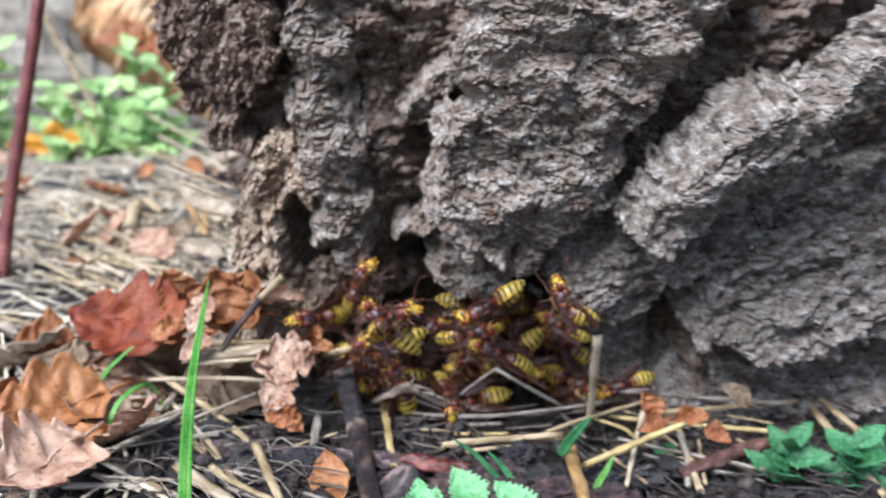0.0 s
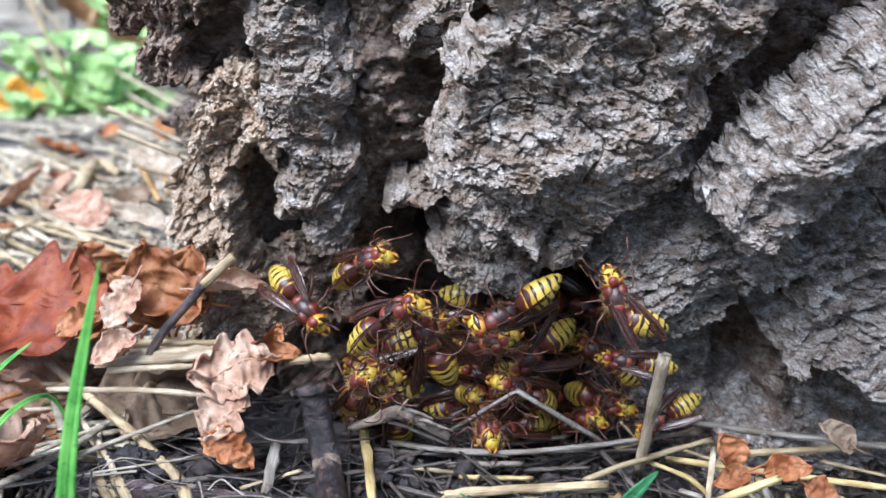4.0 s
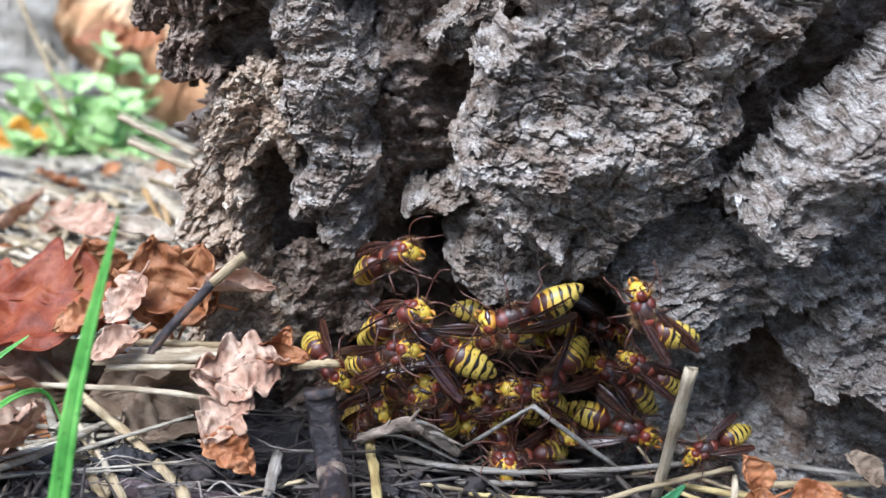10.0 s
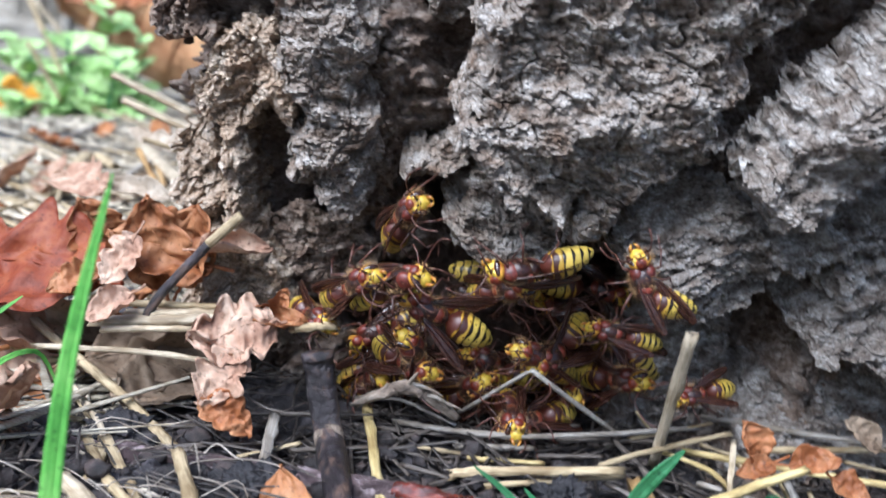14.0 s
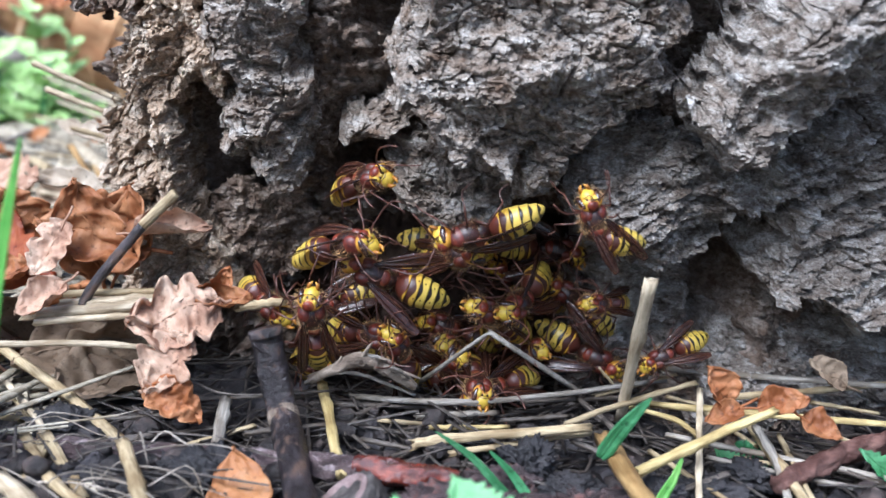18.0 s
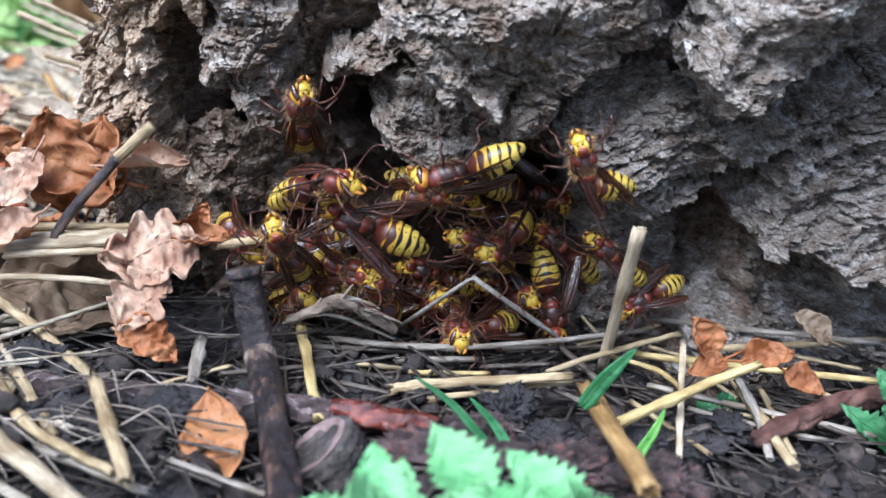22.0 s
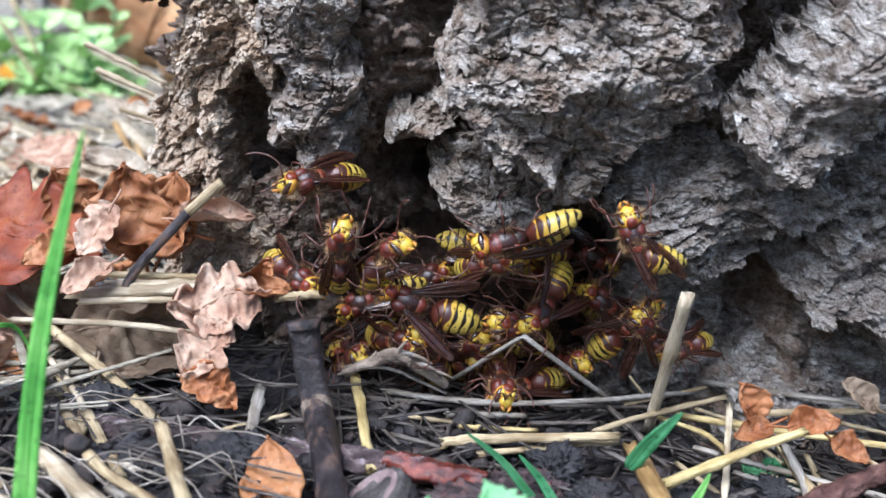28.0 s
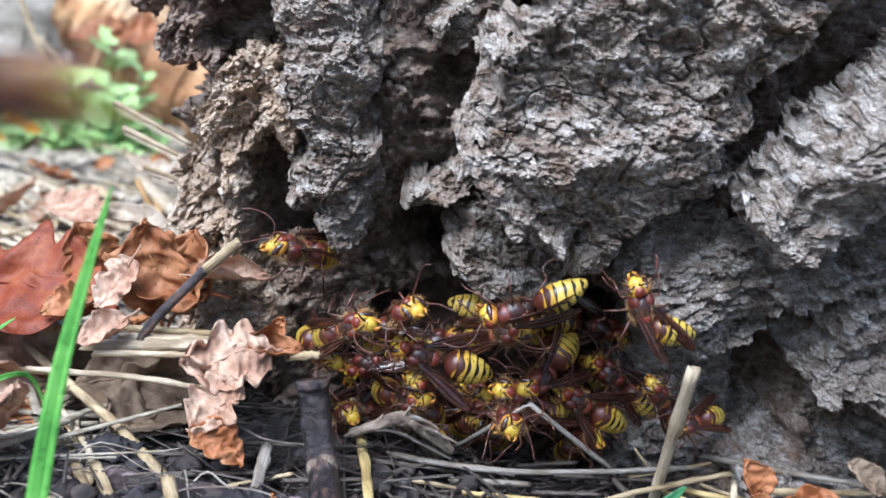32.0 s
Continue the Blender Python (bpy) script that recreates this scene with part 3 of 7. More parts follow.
def banded_chitin(name, front, wave, dark, light):
    """Yellow plate with a toothed dark band along its front edge and two dots."""
    m = material(name, 0.36, 0.0, 0.5)
    tc = m.node_tree.nodes.new("ShaderNodeTexCoord")
    sep = m.node_tree.nodes.new("ShaderNodeSeparateXYZ")
    link(m, tc.outputs["Object"], sep.inputs[0])

    def calc(op, a, b=0.0):
        n = m.node_tree.nodes.new("ShaderNodeMath")
        n.operation = op
        for sock, val in ((n.inputs[0], a), (n.inputs[1], b)):
            if isinstance(val, (int, float)):
                sock.default_value = val
            else:
                link(m, val, sock)
        return n.outputs[0]

    ang = calc("ARCTAN2", sep.outputs[1], sep.outputs[2])
    tooth = calc("COSINE", calc("MULTIPLY", ang, 4.0))
    tooth2 = calc("COSINE", ang)
    edge = calc("ADD", calc("MULTIPLY", tooth, wave), calc("MULTIPLY", tooth2, wave * 0.6))
    depth = calc("SUBTRACT", calc("MULTIPLY", sep.outputs[0], -1.0), edge)
    fac = calc("DIVIDE", calc("SUBTRACT", depth, front), 0.00016)
    dots = calc("ABSOLUTE", calc("SUBTRACT", calc("ABSOLUTE", ang), 0.62))
    spot = calc("ADD", calc("MULTIPLY", dots, 0.0022), calc("ABSOLUTE", calc("ADD", sep.outputs[0], front + 0.00062)))
    fac = calc("MINIMUM", fac, calc("DIVIDE", calc("SUBTRACT", spot, 0.00013), 0.0001))
    yel = ramp(m, noisy(m, tc.outputs["Object"], 0.0014, 3.0), [(0.3, light), (0.7, tuple(min(1, c * 1.2) for c in light))])
    yel = mix(m, 1.0, yel, ramp(m, random_value(m), [(0.0, (0.82, 0.8, 0.75)), (1.0, (1.12, 1.1, 1.25))]), "MULTIPLY")
    colour(m, mix(m, fac, dark, yel))
    bump(m, noisy(m, tc.outputs["Object"], 0.00025, 2.0), 0.3, 0.0001)
    return m


BAND = banded_chitin("banded_chitin", 0.00046, 0.00024, (0.014, 0.008, 0.005), (0.52, 0.375, 0.060))
BAND_MID = banded_chitin("banded_brown_chitin", 0.00105, 0.0003, (0.050, 0.015, 0.009), (0.46, 0.285, 0.035))
BAND_RED = banded_chitin("banded_red_chitin", 0.00185, 0.00022, (0.085, 0.020, 0.011), (0.52, 0.29, 0.03))


def wing_material():
    m = material("wing_membrane", 0.20, 0.0, 0.8)
    v = coords(m, (1, 1, 1))
    nt = m.node_tree
    b = nt.nodes["Principled BSDF"]
    colour(m, ramp(m, noisy(m, v, 0.002, 3.0), [(0.3, (0.03, 0.012, 0.009)), (0.7, (0.10, 0.042, 0.026))]))
    bump(m, noisy(m, v, 0.0009, 2.0), 0.5, 0.0003)
    t = nt.nodes.new("ShaderNodeBsdfTransparent")
    t.inputs[0].default_value = (0.85, 0.62, 0.42, 1)
    mixer = nt.nodes.new("ShaderNodeMixShader")
    mixer.inputs[0].default_value = 0.7
    link(m, t.outputs[0], mixer.inputs[1]), link(m, b.outputs[0], mixer.inputs[2])
    link(m, mixer.outputs[0], nt.nodes["Material Output"].inputs[0])
    return m


WING = wing_material()
MM = 0.001


def mmv(*p):
    return [Vector(a) * MM for a in p]


def hornet(variant, aside=0.0):
    """One hornet, head towards +x and back towards +z, its origin in the thorax; its abdomen may be swung aside at the waist."""
    r = random.Random(variant)
    h = thing("hornet", "brown and yellow striped hornet clinging in the cluster", "hornet", "hornets of the cluster")
    bm = ball(bmesh.new(), Vector((6.75, 0, 0.1)) * MM, Vector((1.55, 2.45, 2.35)) * MM, 22, 16)
    head = part("head", bm, TEMPLE, h, "head with orange-yellow temples")
    bm = bmesh.new()
    ball(bm, Vector((7.35, 0, -0.85)) * MM, Vector((1.35, 1.55, 1.75)) * MM, 18, 14)
    for q in (1, -1):
        ball(bm, Vector((7.45, 1.02 * q, 0.75)) * MM, Vector((0.92, 0.62, 0.95)) * MM, 12, 8)
    ball(bm, Vector((7.75, 0, 0.55)) * MM, Vector((0.72, 0.62, 0.55)) * MM, 12, 8)
    part("face", bm, YELLOW, head, "yellow face plate")
    bm = bmesh.new()
    ball(bm, Vector((6.85, 0, 1.62)) * MM, Vector((1.3, 1.35, 0.95)) * MM, 16, 10)
    part("crown", bm, RED, head, "red-brown crown")
    bm = bmesh.new()
    for q in (1, -1):
        ball(bm, Vector((8.2, 0.52 * q, 0.62)) * MM, Vector((0.26, 0.22, 0.3)) * MM, 8, 6)
    tube(bm, mmv((8.15, -1.1, 0.12), (8.55, 0, 0.0), (8.15, 1.1, 0.12)), [0.05 * MM, 0.09 * MM, 0.05 * MM], 6)
    ball(bm, Vector((8.05, 0, -2.35)) * MM, Vector((0.4, 0.95, 0.22)) * MM, 10, 6)
    part("marking", bm, DARK, head, "dark sockets and mouth on the face")
    for s in (1, -1):
        bm = ball(bmesh.new(), Vector((7.42, 1.72 * s, 0.12)) * MM, Vector((0.66, 0.66, 1.72)) * MM, 14, 12, Matrix.Rotation(0.20 * s, 4, "X") @ Matrix.Rotation(-0.12, 4, "Y"))
        part("eye", bm, EYE, head, "dark glossy eye")
        bm = bmesh.new()
        tube(bm, mmv((8.1, 0.9 * s, -1.6), (9.0, 0.75 * s, -2.0), (9.3, 0.25 * s, -2.5)), [0.42 * MM, 0.36 * MM, 0.10 * MM], 8)
        part("mandible", bm, TEMPLE, head)
        a, b = r.uniform(-0.8, 0.8), r.uniform(-1, 1)
        bm = bmesh.new()
        tube(bm, bent(mmv((8.3, 0.7 * s, 0.9), (9.2, 1.5 * s, 2.2 + a * 0.4), (9.8, 2.4 * s, 3.0 + a), (11.6, 4.0 * s, 3.4 + a + b), (13.6, 5.2 * s, 2.6 + 2 * b), (15.2, 5.6 * s, 1.4 + 2.4 * b)), 12),
             [0.22 * MM] * 2 + [0.16 * MM] * 9 + [0.09 * MM], 6)
        part("antenna", bm, LEG, head, "thin reddish antenna")
    bm = bmesh.new()
    ball(bm, Vector((2.3, 0, 0.1)) * MM, Vector((3.4, 2.65, 2.6)) * MM, 20, 14)
    ball(bm, Vector((-0.4, 0, -0.2)) * MM, Vector((1.7, 1.9, 2.0)) * MM, 14, 10)
    for v in bm.verts:
        v.co += v.normal * 0.05 * MM * noise.noise(v.co * 2600)
    thorax = part("thorax", bm, DARK, h, "dark red-brown thorax")
    bm = bmesh.new()
    for q in (1, -1):
        ball(bm, Vector((3.7, 1.25 * q, 0.45)) * MM, Vector((2.0, 1.45, 2.05)) * MM, 16, 12)
    part("collar", bm, MAROON, thorax, "red shoulders behind the head")
    bm = bmesh.new()
    ball(bm, Vector((0.3, 0, 1.75)) * MM, Vector((1.1, 1.5, 0.75)) * MM, 14, 8)
    part("scutellum", bm, RED, thorax)
    bm = bmesh.new()
    for k in range(1300):
        u, w = r.uniform(0, 2 * math.pi), r.uniform(-0.9, 1)
        c, sz = (Vector((2.3, 0, 0.1)), Vector((3.35, 2.6, 2.55))) if k % 3 else (Vector((6.9, 0, 0.2)), Vector((1.6, 2.4, 2.2)))
        q = math.sqrt(max(0, 1 - w * w))
        nrm = Vector((q * math.cos(u), q * math.sin(u), w))
        base = c + Vector((nrm.x * sz.x, nrm.y * sz.y, nrm.z * sz.z))
        tip = base + (nrm + Vector((r.uniform(-0.5, 0.2), r.uniform(-0.4, 0.4), r.uniform(-0.4, 0.4)))) * r.uniform(0.5, 1.25) * (1.25 if nrm.z < 0.2 else 0.8)
        across = nrm.cross(Vector((r.random(), r.random(), 0.3))).normalized() * 0.022
        t = [bm.verts.new(v * MM) for v in (base - across, base + across, tip)]
        bm.faces.new(t)
    tagged(part("fur", bm, HAIR, thorax, "short golden hairs"), kind="stuff")
    # abdomen of six overlapping plates
    abdomen = part("abdomen", tube(bmesh.new(), mmv((-1.6, 0, -0.3), (-2.4, 0, -0.35), (-4.5, 0, -0.5), (-9, 0, -1.2), (-12, 0, -2.0)), [0.6 * MM, 0.7 * MM, 2.2 * MM, 1.9 * MM, 0.4 * MM], 12), DARK, h, "striped abdomen")
    stops = (0.0, 0.20, 0.38, 0.55, 0.71, 0.86, 1.0)
    table = ((0, 0.75), (0.05, 1.6), (0.12, 2.35), (0.2, 2.8), (0.3, 3.08), (0.4, 3.12), (0.55, 2.85), (0.71, 2.40), (0.86, 1.65), (0.95, 1.0), (0.985, 0.6), (1.0, 0.15))
    length = 10.8
    for k in range(6):
        a, b = stops[k], min(1.0, stops[k + 1] + 0.012)
        bm = bmesh.new()
        rows = 7
        origin = Vector((-2.0 - length * a, 0, -0.3 - 1.9 * a * a)) * MM
        rings = []
        for i in range(rows + 1):
            s = a + (b - a) * i / rows
            rad = float(np.interp(s, [q[0] for q in table], [q[1] for q in table])) + 0.14 * (i / rows) ** 2 * (1 if k < 5 else 0) - (0.10 if i == 0 else 0)
            c = Vector((-2.0 - length * s, 0, -0.3 - 1.9 * s * s)) * MM - origin
            rings.append([bm.verts.new(c + Vector((0, rad * math.sin(w), rad * 0.93 * math.cos(w))) * MM) for w in (2 * math.pi * j / 22 for j in range(22))])
        last = rings[-1]
        c = sum((v.co for v in last), Vector()) / len(last)
        rings.append([bm.verts.new(c + (v.co - c) * 0.9 + Vector((0.12, 0, 0)) * MM) for v in last])
        for x, y in zip(rings, rings[1:]):
            for j in range(22):
                bm.faces.new((x[j], x[(j + 1) % 22], y[(j + 1) % 22], y[j]))
        bmesh.ops.recalc_face_normals(bm, faces=bm.faces)
        ob = part("tergite", bm, BAND_RED if k == 0 else BAND_MID if k == 1 else BAND, abdomen, "red-brown plate with a yellow rim" if k == 0 else "yellow plate with a black toothed band")
        ob.location = origin
    if aside:
        waist = Vector((-1.5, 0, -0.3)) * MM
        abdomen.matrix_basis = Matrix.Translation(waist) @ Matrix.Rotation(aside, 4, "Z") @ Matrix.Rotation(0.05, 4, "Y") @ Matrix.Translation(-waist)
    legs = (((4.2, 1.6, -1.6), (5.6, 4.4, -0.4), (8.2, 5.6, -2.6), (9.6, 6.0, -4.4), (11.2, 6.6, -5.0)),
            ((2.2, 1.8, -1.9), (2.4, 5.6, 0.0), (1.6, 7.8, -2.8), (0.6, 8.6, -4.6), (-0.6, 9.6, -5.2)),
            ((0.4, 1.7, -1.8), (-2.4, 5.2, 0.9), (-5.2, 7.2, -2.2), (-6.8, 7.8, -4.4), (-8.6, 8.4, -5.2)))
    for s in (1, -1):
        for leg in legs:
            j = [Vector((x * 0.92 + r.uniform(-0.9, 0.9), (y * 0.84 + r.uniform(-0.8, 0.8)) * s, z + r.uniform(-0.9, 0.6))) for x, y, z in leg]
            j[0] = Vector((leg[0][0], leg[0][1] * s, leg[0][2]))
            bm = bmesh.new()
            tube(bm, [j[0] * MM, j[0].lerp(j[1], 0.4) * MM, j[1] * MM], [0.26 * MM, 0.32 * MM, 0.20 * MM], 8)
            tube(bm, [j[1] * MM, j[1].lerp(j[2], 0.7) * MM, j[2] * MM], [0.16 * MM, 0.22 * MM, 0.16 * MM], 8)
            ob = part("leg", bm, LEG, h, "reddish jointed leg")
            bm = bmesh.new()
            tube(bm, bent([q * MM for q in j[2:]], 7), [0.16 * MM, 0.16 * MM, 0.11 * MM, 0.14 * MM, 0.10 * MM, 0.11 * MM, 0.06 * MM], 6)
            part("foot", bm, LEG, ob)
    spread = (0.10, 0.22, 0.42)[variant % 3]
    for s in (1, -1):
        bm = bmesh.new()
        n, top, bot = 14, [], []
        for k in range(n + 1):
            f = k / n
            wide = 3.1 * (math.sin(math.pi * min(1, f * 0.92 + 0.03)) ** 0.55) * (0.4 + 0.6 * f ** 0.5)
            for lst, dz in ((top, 0.05), (bot, 0.0)):
                lst.append([bm.verts.new(Vector((-13.2 * f, (wide * (q - 0.35)) * s, dz + 0.25 * math.sin(7 * q + 3 * f) * (1 - f) + 0.5 * math.sin(math.pi * f) - 0.5 * f * f)) * MM) for q in (0, 0.25, 0.5, 0.75, 1)])
        for g in (top, bot):
            for a, b in zip(g, g[1:]):
                for q in range(4):
                    bm.faces.new((a[q], a[q + 1], b[q + 1], b[q]))
        for q in (0, 4):
            for a, b, c, d in zip(top, top[1:], bot, bot[1:]):
                bm.faces.new((a[q], b[q], d[q], c[q]))
        bmesh.ops.recalc_face_normals(bm, faces=bm.faces)
        wing = part("wing", bm, WING, h, "brown translucent folded wing")
        wing.matrix_basis = Matrix.Translation(Vector((3.0, 1.7 * s, 2.1)) * MM) @ Matrix.Rotation(0.4 * aside - spread * s, 4, "Z") @ Matrix.Rotation(-0.03, 4, "Y") @ Matrix.Rotation(0.35 * s, 4, "X")
        bm = bmesh.new()
        for off in (-0.75, -0.2, 0.5):
            tube(bm, bent(mmv((0, off * 0.3 * s, 0.12), (-4, off * 1.2 * s, 0.55), (-9, off * 1.9 * s, 0.5), (-12, off * 1.2 * s, 0.1)), 8), [0.13 * MM] * 5 + [0.1 * MM, 0.08 * MM, 0.04 * MM], 5)
        part("vein", bm, DARK, wing, "dark wing veins")
    return h


HORNETS = [
    ("A", 0.92, [
        (0, 0.0106, 0.2277, 0.037, -178, -27, -140), (2, 0.0114, 0.2276, 0.0369, -178, -32, -138), (4, 0.0105, 0.2275, 0.0364, -180, -30, -139),
        (7, 0.0102, 0.2271, 0.0375, 178, -22, -141), (9, 0.0102, 0.2266, 0.0372, 173, -22, -142), (11, 0.0091, 0.2265, 0.0383, 173, -21, -142),
        (13, 0.0099, 0.2262, 0.0393, 172, -17, -143), (14.5, 0.0105, 0.2276, 0.039, -174, -11, -142), (17, 0.0102, 0.2263, 0.0384, 172, -15, -143),
        (19, 0.0097, 0.2265, 0.0383, 173, -17, -143), (21, 0.0096, 0.2262, 0.0393, 172, -16, -143), (23, 0.008, 0.2264, 0.0384, 173, -19, -143),
        (25, 0.009, 0.2263, 0.0381, 171, -18, -143), (28, 0.0098, 0.2265, 0.038, 173, -20, -143), (30, 0.0102, 0.2265, 0.038, 173, -21, -142),
        (32, 0.0096, 0.2267, 0.0377, 174, -23, -142),
    ]),
    ("B", 0.92, [
        (0, -0.0129, 0.2303, 0.0331, -24, 35, 33), (2, -0.0114, 0.2302, 0.0338, -26, 38, 35), (4, -0.0118, 0.2296, 0.0336, -17, 37, 34),
        (7, -0.0118, 0.2295, 0.0337, -20, 45, 39), (9, -0.0129, 0.2314, 0.0329, -35, 30, 29), (11, -0.0132, 0.2315, 0.034, -37, 28, 28),
        (13, -0.0141, 0.2311, 0.0326, -31, 30, 30), (14.5, -0.0131, 0.2314, 0.0339, -33, 23, 27), (17, -0.0139, 0.2319, 0.0349, -36, 11, 24),
        (19, -0.0131, 0.2317, 0.0339, -33, 14, 25), (21, -0.0136, 0.2318, 0.0343, -36, 17, 25), (23, -0.0135, 0.2312, 0.0337, -28, 16, 26),
        (25, -0.0131, 0.232, 0.0323, -40, 27, 27), (28, -0.0127, 0.2321, 0.0316, -49, 38, 30), (30, -0.0128, 0.2316, 0.0327, -59, 50, 39),
        (32, -0.0126, 0.2324, 0.0318, -51, 34, 27),
    ]),
    ("A", 0.92, [
        (0, -0.0226, 0.2374, 0.0405, -43, 59, 103), (2, -0.0195, 0.2396, 0.0416, -49, 28, 62), (4, -0.0176, 0.239, 0.0414, -41, 30, 64),
        (7, -0.0145, 0.2391, 0.0429, -42, 26, 60), (9, -0.0173, 0.2392, 0.0443, -47, 27, 61), (11, -0.0146, 0.239, 0.0421, -41, 27, 61),
        (13, -0.0172, 0.2396, 0.0401, -62, 41, 87), (14.5, -0.0108, 0.2389, 0.0455, -60, 42, 90), (17, -0.0113, 0.24, 0.0464, -61, 24, 53),
        (19, -0.0092, 0.2398, 0.0429, -45, 11, 47), (20, -0.0137, 0.2399, 0.0471, -74, 32, 58), (20.5, -0.0146, 0.2394, 0.0467, -76, 41, 99),
        (21, -0.0165, 0.2398, 0.0449, -80, 39, 87), (21.5, -0.0171, 0.2396, 0.0453, -86, 41, 129), (22, -0.0177, 0.2393, 0.0445, -92, 46, -166),
        (23, -0.0194, 0.2399, 0.0443, -96, 39, -89), (23.5, -0.0192, 0.2406, 0.0408, -117, 26, -55), (24, -0.0233, 0.2401, 0.045, -129, 9, -44),
        (25, -0.0264, 0.2396, 0.0461, -134, 12, -48), (28, -0.0258, 0.2397, 0.0434, -139, -8, -41), (30, -0.0235, 0.2406, 0.0403, -130, -21, -32),
        (32, -0.0318, 0.2408, 0.041, -125, 7, -40),
    ]),
    ("D", 0.80, [
        (0, 0.0285, 0.2156, 0.041, 115, 71, -25), (2, 0.0289, 0.2155, 0.0427, 120, 71, -31), (4, 0.0281, 0.2154, 0.0416, 117, 69, -28),
        (7, 0.0288, 0.2156, 0.042, 122, 71, -33), (9, 0.029, 0.2171, 0.0404, 174, 73, -83), (11, 0.0284, 0.2161, 0.0405, 139, 72, -49),
        (13, 0.0282, 0.2158, 0.0409, 133, 69, -44), (14.5, 0.0284, 0.2168, 0.0393, 155, 77, -65), (17, 0.0277, 0.2175, 0.0408, -164, 77, -104),
        (19, 0.0283, 0.2176, 0.0407, -162, 77, -107), (21, 0.028, 0.2179, 0.0406, -154, 73, -113), (23, 0.0283, 0.218, 0.0411, -149, 71, -118),
        (25, 0.028, 0.2171, 0.0399, 173, 74, -82), (28, 0.0278, 0.2173, 0.04, -179, 75, -89), (30, 0.0278, 0.2171, 0.0403, 176, 75, -85),
        (32, 0.0279, 0.217, 0.0404, 172, 74, -81),
    ]),
    ("C", 0.98, [
        (0, -0.0158, 0.2353, 0.0306, 166, 39, -70), (2, -0.006, 0.2342, 0.0292, -143, 44, -106), (4, -0.0036, 0.2348, 0.0274, -146, 61, -114),
        (7, -0.0029, 0.2352, 0.0289, 175, 37, -76), (9, -0.005, 0.2354, 0.0293, 166, 31, -71), (11, -0.0054, 0.2354, 0.027, 173, 6, -75),
        (13, -0.0047, 0.2349, 0.0273, -170, 18, -79), (14.5, -0.0049, 0.235, 0.0273, -172, 25, -80), (17, -0.0056, 0.2355, 0.0273, 172, 14, -74),
        (19, -0.0052, 0.2349, 0.028, -173, 18, -79), (21, -0.0053, 0.2349, 0.0274, -173, 19, -79), (23, -0.0064, 0.2356, 0.0266, 170, 19, -74),
        (25, -0.0057, 0.2357, 0.0224, -180, 8, -76), (28, -0.0054, 0.2357, 0.0224, -179, 16, -77), (30, -0.0048, 0.2351, 0.025, -169, 21, -80),
        (32, -0.0049, 0.2351, 0.0248, -169, 12, -78),
    ]),
    ("B", 0.92, [
        (0, -0.0211, 0.2413, 0.0168, -28, -19, 74), (2, -0.0083, 0.2405, 0.0195, -51, 4, 85), (4, -0.0143, 0.2406, 0.0182, -56, 12, 97),
        (7, -0.0093, 0.2412, 0.0163, -39, 16, 96), (9, -0.0099, 0.2406, 0.0171, -60, 9, 94), (11, -0.0116, 0.2407, 0.0175, -59, 18, 109),
        (13, -0.0096, 0.2411, 0.0157, -44, -10, 73), (14.5, -0.0101, 0.241, 0.016, -46, -2, 80), (17, -0.0091, 0.2409, 0.017, -53, 17, 103),
        (19, -0.0083, 0.2414, 0.0154, -32, -3, 82), (21, -0.0121, 0.241, 0.0174, -42, 5, 87), (23, -0.007, 0.2407, 0.017, -56, 3, 84),
        (25, -0.0106, 0.2409, 0.0159, -53, 0, 81), (28, -0.0096, 0.2411, 0.0137, -53, 11, 95), (30, -0.0099, 0.2409, 0.0169, -53, 17, 103),
        (32, -0.0101, 0.241, 0.0151, -53, 11, 95),
    ]),
    ("A", 0.92, [
        (0, 0.014, 0.2377, 0.0216, -178, 23, -56), (2, 0.0133, 0.2407, 0.0203, -147, 28, -64), (4, 0.0154, 0.2409, 0.0159, -150, 27, -63),
        (7, 0.0227, 0.241, 0.0142, -150, 28, -64), (9, 0.0142, 0.2412, 0.0184, -146, 21, -59), (11, 0.0142, 0.2411, 0.0184, -146, 22, -59),
        (13, 0.0156, 0.2411, 0.0188, -147, 20, -58), (14.5, 0.0165, 0.241, 0.0187, -146, 24, -61), (17, 0.0159, 0.2412, 0.0184, -145, 24, -61),
        (19, 0.0164, 0.241, 0.02, -144, 25, -62), (21, 0.0163, 0.241, 0.0209, -144, 23, -60), (23, 0.0158, 0.2409, 0.0237, -142, 22, -60),
        (25, 0.0168, 0.2404, 0.0266, -146, 19, -58), (28, 0.014, 0.2413, 0.0173, -145, 23, -60), (30, 0.0137, 0.2415, 0.0154, -146, 23, -60),
        (32, 0.0137, 0.2414, 0.0173, -145, 21, -59),
    ]),
    ("C", 0.92, [
        (0, 0.036, 0.2486, 0.01, -34, -9, 74), (2, 0.0346, 0.2494, 0.0133, -48, 2, 80), (4, 0.0334, 0.2494, 0.0111, -46, 6, 84),
        (7, 0.0375, 0.2496, 0.0135, -58, 17, 101), (9, 0.0327, 0.2478, 0.012, -27, -15, 73), (11, 0.0328, 0.2458, 0.0129, -10, -3, 81),
        (13, 0.0327, 0.2476, 0.014, -29, 5, 83), (14.5, 0.0328, 0.2491, 0.0135, -50, 16, 96), (17, 0.0381, 0.2465, 0.0114, -14, -16, 78),
        (19, 0.0319, 0.247, 0.0109, -20, -34, 72), (21, 0.0322, 0.2476, 0.0089, -36, -59, 55), (23, 0.0299, 0.247, 0.0111, -89, -76, 1),
